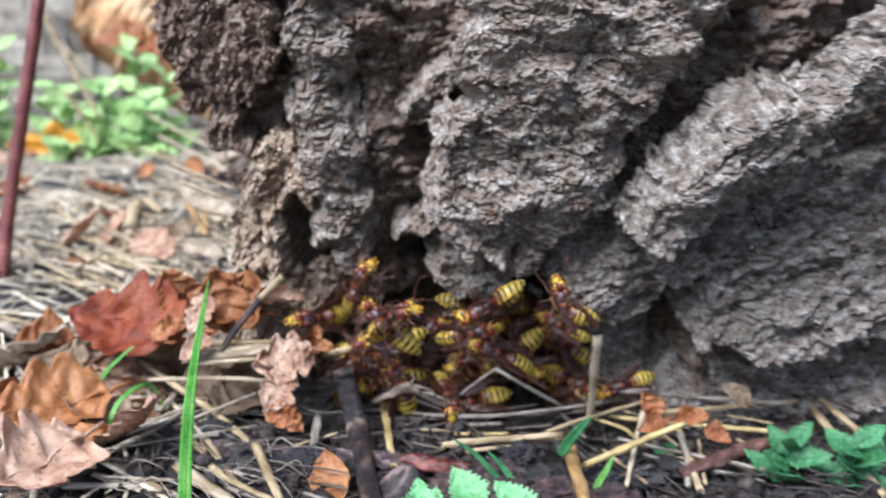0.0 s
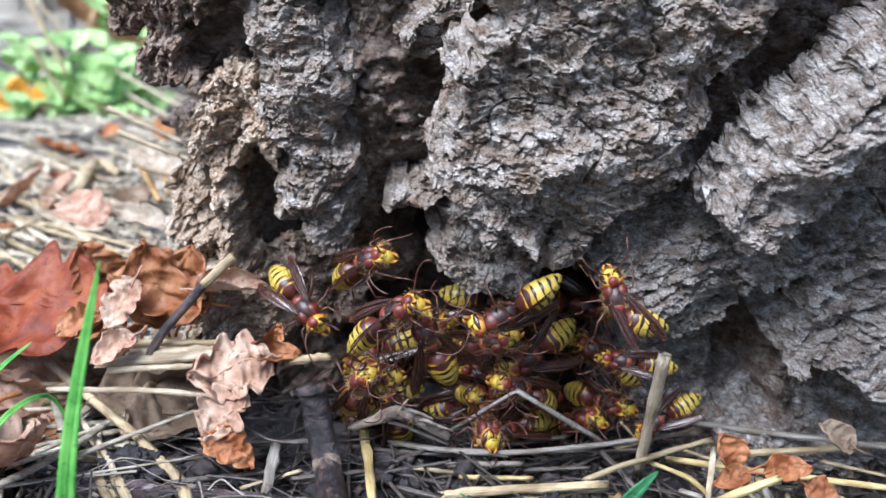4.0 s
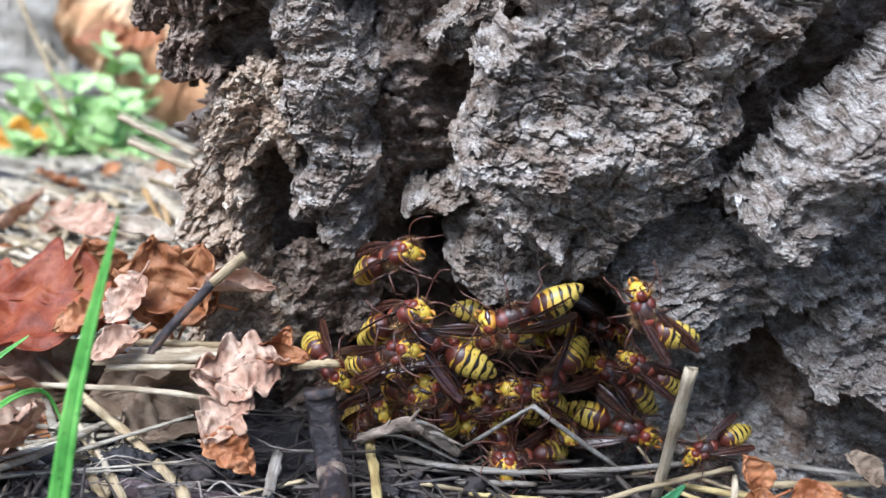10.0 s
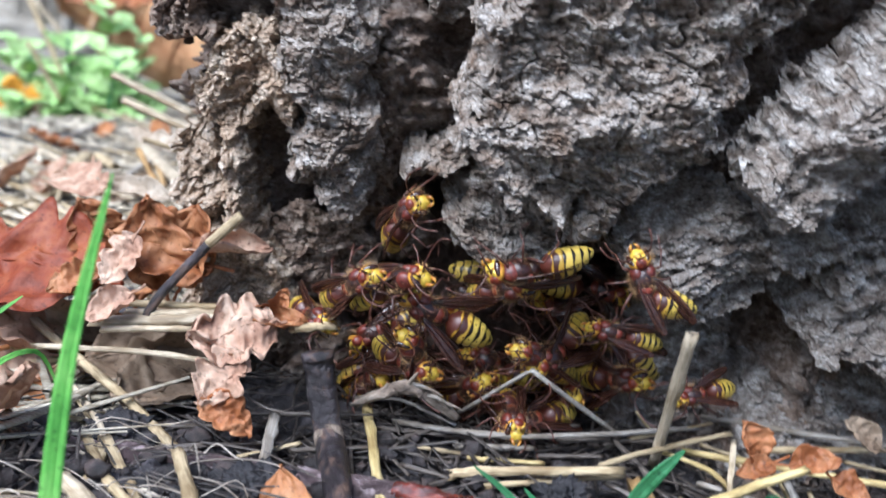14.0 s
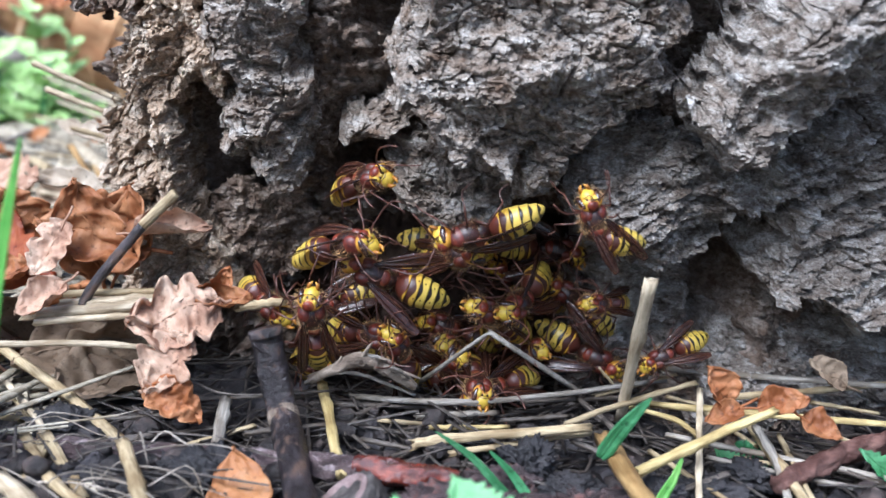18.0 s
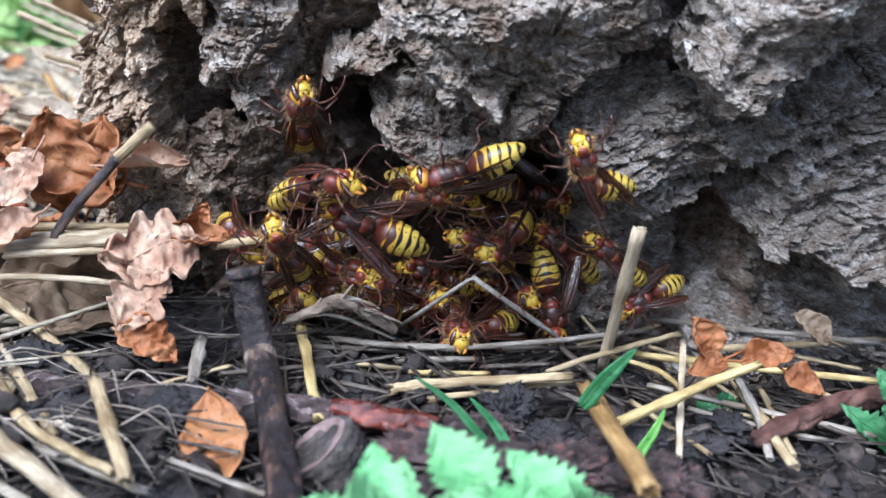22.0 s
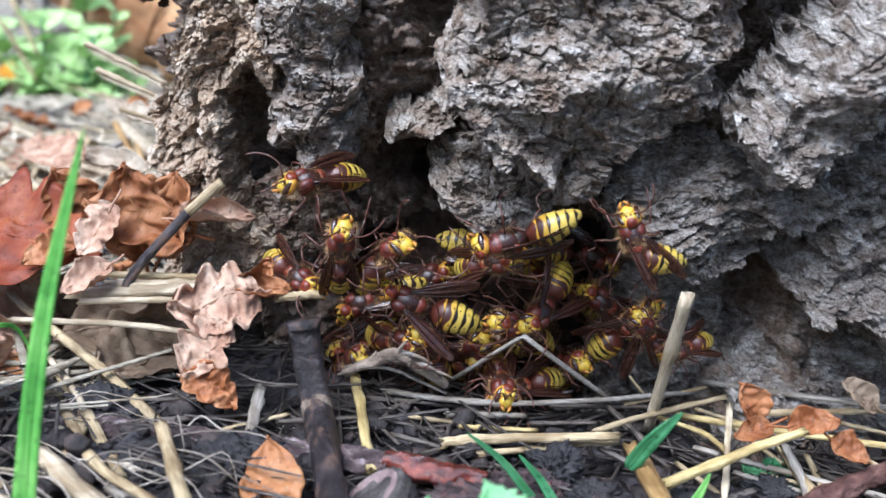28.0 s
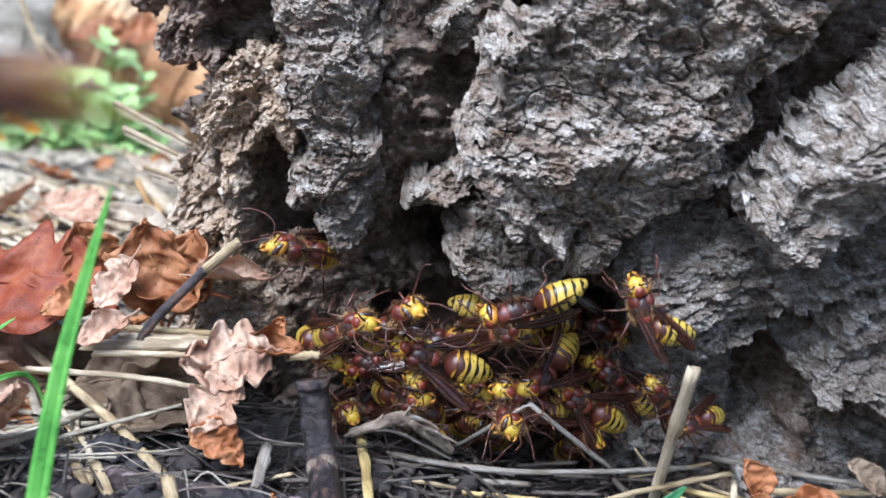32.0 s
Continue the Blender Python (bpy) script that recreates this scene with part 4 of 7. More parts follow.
        (25, 0.0243, 0.2487, 0.0113, -93, -59, -3), (26, 0.0302, 0.2504, 0.0099, -66, -31, 34), (27, 0.034, 0.2495, 0.0122, -53, 16, 97),
        (28, 0.0352, 0.2455, 0.0183, -28, 51, 107), (28.6, 0.0332, 0.2448, 0.02, -87, 76, 177), (29.2, 0.028, 0.2429, 0.0202, 173, 47, -79),
        (30, 0.0283, 0.2444, 0.015, -179, 14, -82), (32, 0.026, 0.2453, 0.0163, -166, 26, -88),
    ]),
    ("A", 0.72, [
        (0, 0.0302, 0.2352, 0.0305, 163, 22, -72), (2, 0.0328, 0.2361, 0.0243, 165, 2, -72), (4, 0.0357, 0.236, 0.0248, 164, 0, -72),
        (7, 0.0345, 0.2366, 0.0257, 174, 36, -79), (9, 0.0351, 0.2381, 0.0263, -166, 28, -85), (11, 0.0348, 0.2371, 0.0269, -178, 25, -79),
        (13, 0.0301, 0.2377, 0.0263, -173, 16, -77), (14.5, 0.0294, 0.2366, 0.0265, 174, 8, -73), (17, 0.0296, 0.2358, 0.0298, 168, 48, -78),
        (18, 0.036, 0.2407, 0.0228, -141, 6, -69), (19, 0.0405, 0.2413, 0.0187, -136, -33, -37), (21, 0.0397, 0.2371, 0.0247, 178, 19, -76),
        (23, 0.0398, 0.2381, 0.0202, -169, 46, -94), (25, 0.0387, 0.2398, 0.0213, -148, 30, -95), (28, 0.0382, 0.2392, 0.0194, -151, 47, -109),
        (30, 0.0378, 0.2398, 0.0199, -132, 52, -135), (32, 0.0394, 0.2393, 0.0206, -148, 46, -112),
    ]),
    ("B", 0.72, [
        (0, 0.0482, 0.2398, 0.0122, 175, -24, -65), (2, 0.0438, 0.2396, 0.0143, 172, -27, -66), (4, 0.044, 0.2397, 0.0116, 178, -37, -67),
        (7, 0.0472, 0.239, 0.0148, -165, -13, -58), (9, 0.0493, 0.2396, 0.012, -176, -38, -64), (11, 0.0517, 0.2392, 0.0128, -161, -12, -57),
        (13, 0.0495, 0.2392, 0.014, -169, -19, -59), (14.5, 0.0466, 0.2387, 0.0159, -156, -6, -57), (17, 0.0506, 0.2394, 0.0135, -175, -26, -62),
        (19, 0.0467, 0.2393, 0.0137, -169, -27, -60), (21, 0.0489, 0.2394, 0.0144, 179, -35, -66), (23, 0.0457, 0.2386, 0.0151, -148, -18, -51),
        (25, 0.0435, 0.2384, 0.0177, -149, -7, -54), (28, 0.0451, 0.2383, 0.0175, -144, -7, -52), (30, 0.0452, 0.2383, 0.0177, -144, -7, -52),
        (32, 0.0457, 0.2384, 0.0175, -148, -10, -53),
    ]),
    ("A", 0.92, [
        (0, 0.0007, 0.239, 0.0085, -75, -25, 3), (2, 0.0076, 0.2394, 0.01, -82, -8, 2), (4, 0.0083, 0.2394, 0.0092, -82, -9, 2),
        (7, 0.0077, 0.2395, 0.0087, -82, -7, 2), (9, 0.0086, 0.2397, 0.0069, -82, -9, 1), (11, 0.0105, 0.2397, 0.0073, -83, -10, 1),
        (13, 0.011, 0.2396, 0.0081, -83, -10, 1), (14.5, 0.0117, 0.2397, 0.0072, -85, -10, 1), (17, 0.012, 0.2397, 0.0072, -86, -11, 1),
        (19, 0.0121, 0.2397, 0.0074, -85, -10, 1), (21, 0.0124, 0.2396, 0.0077, -85, -10, 1), (23, 0.0117, 0.2396, 0.008, -85, -10, 1),
        (25, 0.0115, 0.2396, 0.008, -85, -11, 1), (28, 0.011, 0.2396, 0.0077, -85, -10, 1), (30, 0.0107, 0.2396, 0.0074, -84, -10, 1),
        (32, 0.01, 0.2388, 0.0156, -83, -12, 1),
    ]),
    ("B", 0.92, [
        (0, 0.0074, 0.2433, 0.0055, -177, -17, -54), (2, 0.0125, 0.2422, 0.0076, -146, -2, -47), (4, 0.0134, 0.2423, 0.0068, -148, -4, -47),
        (7, 0.0126, 0.2423, 0.0062, -146, -1, -47), (9, 0.0136, 0.2424, 0.0055, -145, -7, -45), (11, 0.0156, 0.2424, 0.0055, -146, -7, -46),
        (13, 0.0161, 0.2423, 0.0065, -146, -9, -45), (14.5, 0.0167, 0.2425, 0.0055, -147, -4, -47), (17, 0.0169, 0.2424, 0.0055, -146, -3, -47),
        (19, 0.0169, 0.2424, 0.0055, -146, -2, -47), (21, 0.0172, 0.2424, 0.0057, -146, -4, -46), (23, 0.0165, 0.2423, 0.006, -144, -4, -46),
        (25, 0.0166, 0.2423, 0.0063, -147, -7, -46), (28, 0.016, 0.2423, 0.0058, -146, -6, -46), (30, 0.0156, 0.2424, 0.0056, -146, -6, -46),
        (32, 0.0149, 0.2414, 0.0141, -144, -8, -45),
    ]),
    ("C", 0.92, [
        (0, -0.0121, 0.2361, 0.0137, -176, 68, -68), (2, -0.0084, 0.2387, 0.0124, -124, 61, -112), (4, -0.0107, 0.2388, 0.011, -127, 61, -110),
        (7, -0.003, 0.2386, 0.013, -127, 61, -110), (9, -0.0027, 0.2391, 0.0145, -127, 52, -104), (11, -0.0056, 0.2388, 0.0178, -125, 52, -106),
        (13, -0.0076, 0.2389, 0.0182, -125, 50, -104), (14.5, -0.0084, 0.2389, 0.0169, -120, 55, -112), (17, -0.002, 0.2394, 0.0127, -121, 54, -111),
        (19, -0.0023, 0.2394, 0.0117, -120, 55, -113), (21, -0.0016, 0.2394, 0.0135, -121, 53, -110), (23, -0.0018, 0.2396, 0.0111, -121, 53, -110),
        (25, -0.0034, 0.2395, 0.0104, -126, 52, -104), (28, -0.0028, 0.2394, 0.0118, -125, 53, -107), (30, -0.0028, 0.2393, 0.0128, -125, 53, -106),
        (32, -0.0055, 0.2392, 0.0155, -124, 51, -106),
    ]),
    ("B", 0.92, [
        (0, 0.0055, 0.2481, 0.0114, -133, 38, -49), (2, 0.0066, 0.249, 0.0087, -123, 37, -44), (4, 0.0089, 0.2489, 0.0091, -125, 36, -43),
        (7, 0.0138, 0.2486, 0.0118, -125, 36, -44), (9, 0.0066, 0.2497, 0.0055, -124, 31, -39), (11, 0.0034, 0.2494, 0.009, -123, 31, -37),
        (13, 0.0079, 0.2496, 0.0065, -125, 30, -37), (14.5, 0.0074, 0.2495, 0.0065, -123, 33, -40), (17, 0.0079, 0.2494, 0.0088, -122, 32, -37),
        (19, 0.0106, 0.2492, 0.0108, -122, 32, -38), (21, 0.0128, 0.2493, 0.0086, -124, 31, -38), (23, 0.0122, 0.25, 0.0055, -124, 33, -40),
        (25, 0.0064, 0.2495, 0.0071, -124, 30, -37), (28, 0.0092, 0.2495, 0.0066, -124, 31, -38), (30, 0.0116, 0.2491, 0.0114, -124, 30, -37),
        (32, 0.0078, 0.2495, 0.0081, -124, 30, -37),
    ]),
    ("C", 0.92, [
        (0, 0.0183, 0.2437, 0.0192, -174, -35, -96), (2, 0.0183, 0.2435, 0.0205, -172, -42, -93), (4, 0.0174, 0.2428, 0.0234, -157, -28, -90),
        (7, 0.0224, 0.2433, 0.0195, -145, -65, -62), (9, 0.0187, 0.2424, 0.0233, -139, -25, -82), (11, 0.0192, 0.2427, 0.0217, -141, -39, -73),
        (13, 0.0205, 0.2423, 0.0231, -133, -32, -72), (14.5, 0.0187, 0.2428, 0.0195, -140, -31, -78), (17, 0.0205, 0.2422, 0.0231, -130, -28, -74),
        (19, 0.021, 0.2421, 0.0238, -132, -20, -85), (21, 0.0206, 0.2421, 0.023, -125, -14, -90), (23, 0.0189, 0.2421, 0.0244, -131, -21, -83),
        (25, 0.0189, 0.2422, 0.0244, -137, -22, -84), (28, 0.0183, 0.2424, 0.0227, -130, -38, -64), (30, 0.0175, 0.2427, 0.0206, -132, -44, -61),
        (32, 0.0172, 0.2424, 0.023, -136, -33, -74),
    ]),
    ("A", 0.92, [
        (0, 0.0075, 0.2398, 0.0264, -17, 15, 77), (2, 0.0084, 0.2391, 0.0267, -45, 22, 89), (4, 0.0075, 0.2391, 0.0265, -43, 22, 89),
        (7, 0.0064, 0.2389, 0.0282, -44, 22, 89), (9, 0.0072, 0.2387, 0.0296, -51, 22, 91), (11, 0.006, 0.2386, 0.0307, -49, 21, 90),
        (13, 0.0069, 0.2384, 0.0325, -50, 22, 90), (14.5, 0.0068, 0.2383, 0.0325, -50, 19, 86), (17, 0.0067, 0.2383, 0.0319, -51, 17, 84),
        (19, 0.0059, 0.2384, 0.0314, -50, 17, 85), (21, 0.006, 0.2382, 0.0328, -52, 17, 85), (23, 0.0044, 0.2384, 0.0315, -52, 18, 86),
        (25, 0.006, 0.2384, 0.0313, -52, 20, 89), (28, 0.0066, 0.2385, 0.0308, -51, 20, 88), (30, 0.0071, 0.2385, 0.0306, -51, 20, 89),
        (32, 0.0066, 0.2386, 0.0301, -50, 21, 90),
    ]),
    ("B", 0.92, [
        (0, -0.0351, 0.2438, 0.0291, -142, 4, -72), (2, -0.0327, 0.2434, 0.0344, -147, 6, -74), (2.7, -0.0351, 0.2431, 0.03, -108, -6, -39),
        (3.3, -0.0339, 0.2434, 0.0286, -72, -30, 23), (4, -0.0306, 0.2436, 0.0317, -40, -31, 53), (7, -0.0248, 0.2443, 0.0225, -49, -18, 52),
        (9, -0.0252, 0.2443, 0.0209, -56, -16, 47), (11, -0.0281, 0.2445, 0.0203, -50, -20, 50), (13, -0.0298, 0.244, 0.0232, -56, -5, 56),
        (14.5, -0.0286, 0.2442, 0.0217, -58, 1, 62), (17, -0.0281, 0.2443, 0.0206, -55, -14, 49), (19, -0.0278, 0.2444, 0.0203, -52, -14, 52),
        (21, -0.0297, 0.2441, 0.0217, -59, -9, 50), (23, -0.0274, 0.2443, 0.0204, -57, -8, 53), (25, -0.0289, 0.2443, 0.0206, -54, -13, 51),
        (28, -0.0299, 0.2441, 0.0242, -47, -10, 58), (30, -0.0315, 0.2439, 0.0249, -55, -11, 52), (32, -0.0268, 0.2441, 0.0219, -58, -5, 55),
    ]),
    ("A", 0.92, [
        (0, -0.0228, 0.2324, 0.0225, -38, 54, 118), (2, -0.0163, 0.2333, 0.0182, -52, 57, 135), (4, -0.0174, 0.2343, 0.0172, -63, 51, 146),
        (7, -0.0128, 0.2326, 0.0232, -58, 61, 145), (9, -0.015, 0.2336, 0.0263, -40, 27, 95), (11, -0.0151, 0.2334, 0.0257, -36, 26, 92),
        (13, -0.0238, 0.234, 0.0261, -65, 44, 143), (14.5, -0.0194, 0.2331, 0.0335, -42, 26, 95), (16, -0.0183, 0.2334, 0.0281, -54, 43, 127),
        (17, -0.0181, 0.2327, 0.0196, -96, 69, -165), (19, -0.0185, 0.2332, 0.0195, -100, 64, -160), (21, -0.0208, 0.2335, 0.0237, -118, 52, -130),
        (23, -0.0176, 0.2348, 0.0211, -117, 39, -120), (24, -0.021, 0.2339, 0.0345, -73, 36, 149), (25, -0.0214, 0.2337, 0.0308, -44, 21, 89),
        (26.5, -0.0196, 0.2333, 0.0309, -50, 36, 114), (28, -0.0204, 0.2326, 0.0315, -88, 58, -175), (30, -0.0197, 0.2333, 0.0299, -65, 47, 147),
        (32, -0.0215, 0.2338, 0.0287, -46, 26, 97),
    ]),
    ("B", 0.92, [
        (0, -0.0264, 0.2492, 0.0064, -51, 32, 30), (2, -0.0166, 0.2495, 0.0085, -62, 33, 25), (4, -0.0178, 0.2498, 0.0056, -62, 34, 25),
        (7, -0.0168, 0.2494, 0.0093, -62, 33, 25), (9, -0.017, 0.2499, 0.0081, -67, 31, 20), (11, -0.0164, 0.25, 0.0066, -66, 31, 21),
        (13, -0.0159, 0.25, 0.0076, -68, 31, 20), (14.5, -0.017, 0.2499, 0.0081, -65, 30, 21), (17, -0.0168, 0.25, 0.0086, -66, 28, 19),
        (19, -0.019, 0.2501, 0.0066, -64, 29, 21), (21, -0.02, 0.2501, 0.0069, -65, 29, 20), (23, -0.0152, 0.2501, 0.0072, -67, 29, 19),
        (25, -0.0184, 0.2506, 0.0055, -67, 31, 20), (28, -0.0181, 0.2503, 0.0055, -66, 31, 21), (30, -0.0212, 0.2499, 0.0079, -65, 30, 21),
        (32, -0.0214, 0.25, 0.0062, -66, 31, 21),
    ]),
    ("C", 0.92, [
        (0, 0.0349, 0.2508, 0.0055, -53, 28, 37), (9, 0.0212, 0.2511, 0.0055, -75, 36, 28), (19, 0.0239, 0.2508, 0.0092, -73, 33, 26),
        (32, 0.0269, 0.2511, 0.0068, -72, 32, 27),
    ]),
    ("B", 0.92, [
        (0, 0.0192, 0.2463, 0.0145, -39, 3, 69), (9, -0.0014, 0.2469, 0.0113, -47, 40, 107), (19, 0.0077, 0.2472, 0.0056, -67, 40, 131),
        (32, 0.0043, 0.2468, 0.0115, -68, 47, 141),
    ]),
    # those deep in the hollow keep their place
    ("B", 0.92, [(0, 0.0333, 0.253, 0.0199, 180, 33, -71), (32, 0.0333, 0.253, 0.0199, 180, 33, -71)]),
    ("A", 0.92, [(0, 0.0256, 0.2617, 0.006, 180, 27, -65), (32, 0.0256, 0.2617, 0.006, 180, 27, -65)]),
    ("C", 0.92, [(0, -0.0061, 0.2599, 0.0206, 0, 29, 66), (32, -0.0061, 0.2599, 0.0206, 0, 29, 66)]),
    ("B", 0.92, [(0, 0.0096, 0.2641, 0.0096, 180, 19, -62), (32, 0.0096, 0.2641, 0.0096, 180, 19, -62)]),
    ("A", 0.92, [(0, -0.0155, 0.2612, 0.0086, 0, 35, 66), (32, -0.0155, 0.2612, 0.0086, 0, 35, 66)]),
    ("A", 0.92, [(0, 0.0235, 0.2619, 0.0215, 180, 31, -70), (32, 0.0235, 0.2619, 0.0215, 180, 31, -70)]),
    ("A", 0.92, [(0, -0.0157, 0.254, 0.0179, 180, -26, -65), (32, -0.0157, 0.254, 0.0179, 180, -26, -65)]),
    ("C", 0.92, [(0, 0.0268, 0.2548, 0.0303, 0, -5, 65), (32, 0.0268, 0.2548, 0.0303, 0, -5, 65)]),
    ("A", 0.92, [(0, 0.0042, 0.2576, 0.006, 0, 27, 61), (32, 0.0042, 0.2576, 0.006, 0, 27, 61)]),
    ("C", 0.92, [(0, -0.0159, 0.2578, 0.006, 180, -15, -60), (32, -0.0159, 0.2578, 0.006, 180, -15, -60)]),
    ("B", 0.92, [(0, 0.0088, 0.2568, 0.0298, 0, -10, 66), (32, 0.0088, 0.2568, 0.0298, 0, -10, 66)]),
]


def body_pose(x, y, z, yaw, pitch, roll):
    return pose(x, y, z, 0, 0, yaw) @ pose(0, 0, 0, 0, -pitch, 0) @ pose(0, 0, 0, roll, 0, 0)


moving = []
turning = random.Random(8)
first = {}
for kind, size, rows in HORNETS:
    m0 = body_pose(*rows[0][1:])
    if kind not in first:
        first[kind] = hornet("ABCD".index(kind), 1.2 if kind == "D" else 0.0)
        bug = first[kind]
        bug.matrix_basis = m0
    else:
        bug = copy_thing(first[kind], m0)
    # heads turn towards the open side of the hollow
    out = body_pose(*rows[len(rows) // 2][1:]).inverted() @ Vector((0, 0.08, 0.07))
    aside = max(-40, min(40, 0.55 * math.degrees(math.atan2(out.y, out.x))))
    rise = max(-25, min(25, 0.5 * math.degrees(math.atan2(out.z, math.hypot(out.x, out.y)))))
    for c in bug.children:
        if c.name.startswith("head"):
            c.matrix_basis = pose(0.0055, 0, 0) @ pose(0, 0, 0, turning.gauss(0, 8), -rise + turning.gauss(0, 6), aside + turning.gauss(0, 8)) @ pose(-0.0055, 0, 0)
    bug.scale = (size, size, size)
    moving.append((bug, rows))
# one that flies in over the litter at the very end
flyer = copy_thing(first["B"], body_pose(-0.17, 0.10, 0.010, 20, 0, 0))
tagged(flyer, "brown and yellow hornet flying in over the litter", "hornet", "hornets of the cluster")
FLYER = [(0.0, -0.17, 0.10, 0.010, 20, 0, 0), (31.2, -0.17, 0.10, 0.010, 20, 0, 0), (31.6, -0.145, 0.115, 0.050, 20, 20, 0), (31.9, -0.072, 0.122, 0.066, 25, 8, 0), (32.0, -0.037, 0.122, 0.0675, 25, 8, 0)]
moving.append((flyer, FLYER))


# ---- litter: materials ----
def fibrous(name, a, b, rough=0.55, vary=0.22, spec=0.45, island=False, dark=(0.5, 0.45, 0.38)):
    """Dry stems: streaks along the length, a few dark flecks."""
    m = material(name, rough, 0.0, spec)
    v = coords(m, (0.06, 1, 1))
    streak = noisy(m, v, 0.0005, 4.0, 0.65)
    c = ramp(m, streak, [(0.3, a), (0.7, b)])
    patch = noisy(m, coords(m, (0.4, 1, 1)), 0.004, 4.0)
    c = mix(m, ramp(m, patch, [(0.46, (0, 0, 0)), (0.64, (0.95, 0.95, 0.95))]), c, mix(m, 1.0, c, dark, "MULTIPLY"))
    r = island_value(m) if island else random_value(m)
    c = mix(m, 1.0, c, ramp(m, r, [(0.0, (1 - vary,) * 3), (1.0, (1 + vary * 0.8,) * 3)]), "MULTIPLY")
    colour(m, c)
    bump(m, streak, 0.9, 0.0005)
    return m


STRAW = fibrous("straw", (0.34, 0.25, 0.13), (0.62, 0.50, 0.31))
PALE = fibrous("pale_straw", (0.44, 0.35, 0.23), (0.72, 0.61, 0.44))
YELLOW_STRAW = fibrous("yellow_straw", (0.40, 0.29, 0.10), (0.68, 0.55, 0.27))
GREY_STRAW = fibrous("grey_straw", (0.21, 0.18, 0.15), (0.50, 0.455, 0.39))
DARK_STRAW = fibrous("wet_dark_straw", (0.035, 0.030, 0.027), (0.18, 0.15, 0.125), 0.3)
BROWN_STALK = fibrous("brown_stalk", (0.40, 0.22, 0.075), (0.68, 0.46, 0.20))
DEBRIS = fibrous("dark_debris", (0.018, 0.015, 0.014), (0.135, 0.112, 0.095), 0.36, 0.6, island=True)
HAY = fibrous("bleached_hay", (0.42, 0.35, 0.24), (0.86, 0.78, 0.62), 0.6, 0.5, island=True)


def leafy(name, stops, rough=0.5, spec=0.4, veins=0.0, relief=0.0003):
    m = material(name, rough, 0.0, spec)
    v = coords(m)
    c = ramp(m, noisy(m, v, 0.006, 5.0, 0.6), stops)
    c = mix(m, ramp(m, noisy(m, v, 0.0012, 3.0), [(0.58, (0, 0, 0)), (0.72, (0.7, 0.7, 0.7))]), c, tuple(k * 0.4 for k in stops[0][1]))
    c = mix(m, 1.0, c, ramp(m, random_value(m), [(0.0, (0.85, 0.83, 0.8)), (1.0, (1.15, 1.15, 1.15))]), "MULTIPLY")
    colour(m, c)
    nt = m.node_tree
    tr = nt.nodes.new("ShaderNodeBsdfTranslucent")
    link(m, c, tr.inputs[0])
    mixer = nt.nodes.new("ShaderNodeMixShader")
    mixer.inputs[0].default_value = 0.28
    link(m, nt.nodes["Principled BSDF"].outputs[0], mixer.inputs[1]), link(m, tr.outputs[0], mixer.inputs[2])
    link(m, mixer.outputs[0], nt.nodes["Material Output"].inputs[0])
    bump(m, noisy(m, v, 0.0008, 4.0, 0.7), 0.7, relief)
    return m


RUST = leafy("rust_leaf", [(0.3, (0.17, 0.052, 0.017)), (0.5, (0.37, 0.138, 0.050)), (0.72, (0.56, 0.285, 0.135))])
RUST_RED = leafy("red_leaf", [(0.3, (0.12, 0.024, 0.010)), (0.5, (0.26, 0.055, 0.020)), (0.72, (0.40, 0.13, 0.05))])
PINK = leafy("pinkish_dead_leaf", [(0.3, (0.30, 0.14, 0.085)), (0.5, (0.56, 0.35, 0.24)), (0.72, (0.75, 0.57, 0.43))], 0.7)
DULL = leafy("dull_leaf", [(0.3, (0.15, 0.10, 0.062)), (0.5, (0.29, 0.205, 0.135)), (0.72, (0.44, 0.34, 0.24))], 0.65)
ORANGE = leafy("orange_leaf", [(0.3, (0.26, 0.10, 0.035)), (0.5, (0.45, 0.19, 0.07)), (0.72, (0.56, 0.29, 0.13))], 0.42)
YELLOW_LEAF = leafy("yellow_leaf", [(0.3, (0.45, 0.18, 0.02)), (0.5, (0.70, 0.34, 0.03)), (0.72, (0.82, 0.50, 0.08))])
PALE_LEAF = leafy("bleached_leaf", [(0.3, (0.34, 0.26, 0.18)), (0.5, (0.52, 0.43, 0.33)), (0.72, (0.70, 0.62, 0.51))], 0.6)
GREEN = leafy("green_leaf", [(0.3, (0.035, 0.15, 0.05)), (0.5, (0.07, 0.26, 0.10)), (0.72, (0.15, 0.40, 0.19))], 0.4, 0.5)
BRIGHT_GREEN = leafy("bright_green_leaf", [(0.3, (0.28, 0.48, 0.15)), (0.5, (0.50, 0.72, 0.28)), (0.72, (0.72, 0.88, 0.50))], 0.4, 0.5)
NETTLE = leafy("nettle_leaf", [(0.3, (0.10, 0.34, 0.12)), (0.5, (0.21, 0.53, 0.22)), (0.72, (0.37, 0.68, 0.36))], 0.45, 0.45)
GRASS = leafy("grass_blade", [(0.3, (0.09, 0.32, 0.05)), (0.5, (0.18, 0.50, 0.09)), (0.72, (0.30, 0.62, 0.15))], 0.4, 0.5)
STICK = organic("dark_stick_bark", [(0.3, (0.012, 0.010, 0.011)), (0.5, (0.030, 0.024, 0.025)), (0.72, (0.085, 0.068, 0.070))], 0.004, 0.0007, 0.3, 0.5, (0.4, 1, 1), 0.0009, vary=0.0, speck=(0.12, 0.075, 0.055))
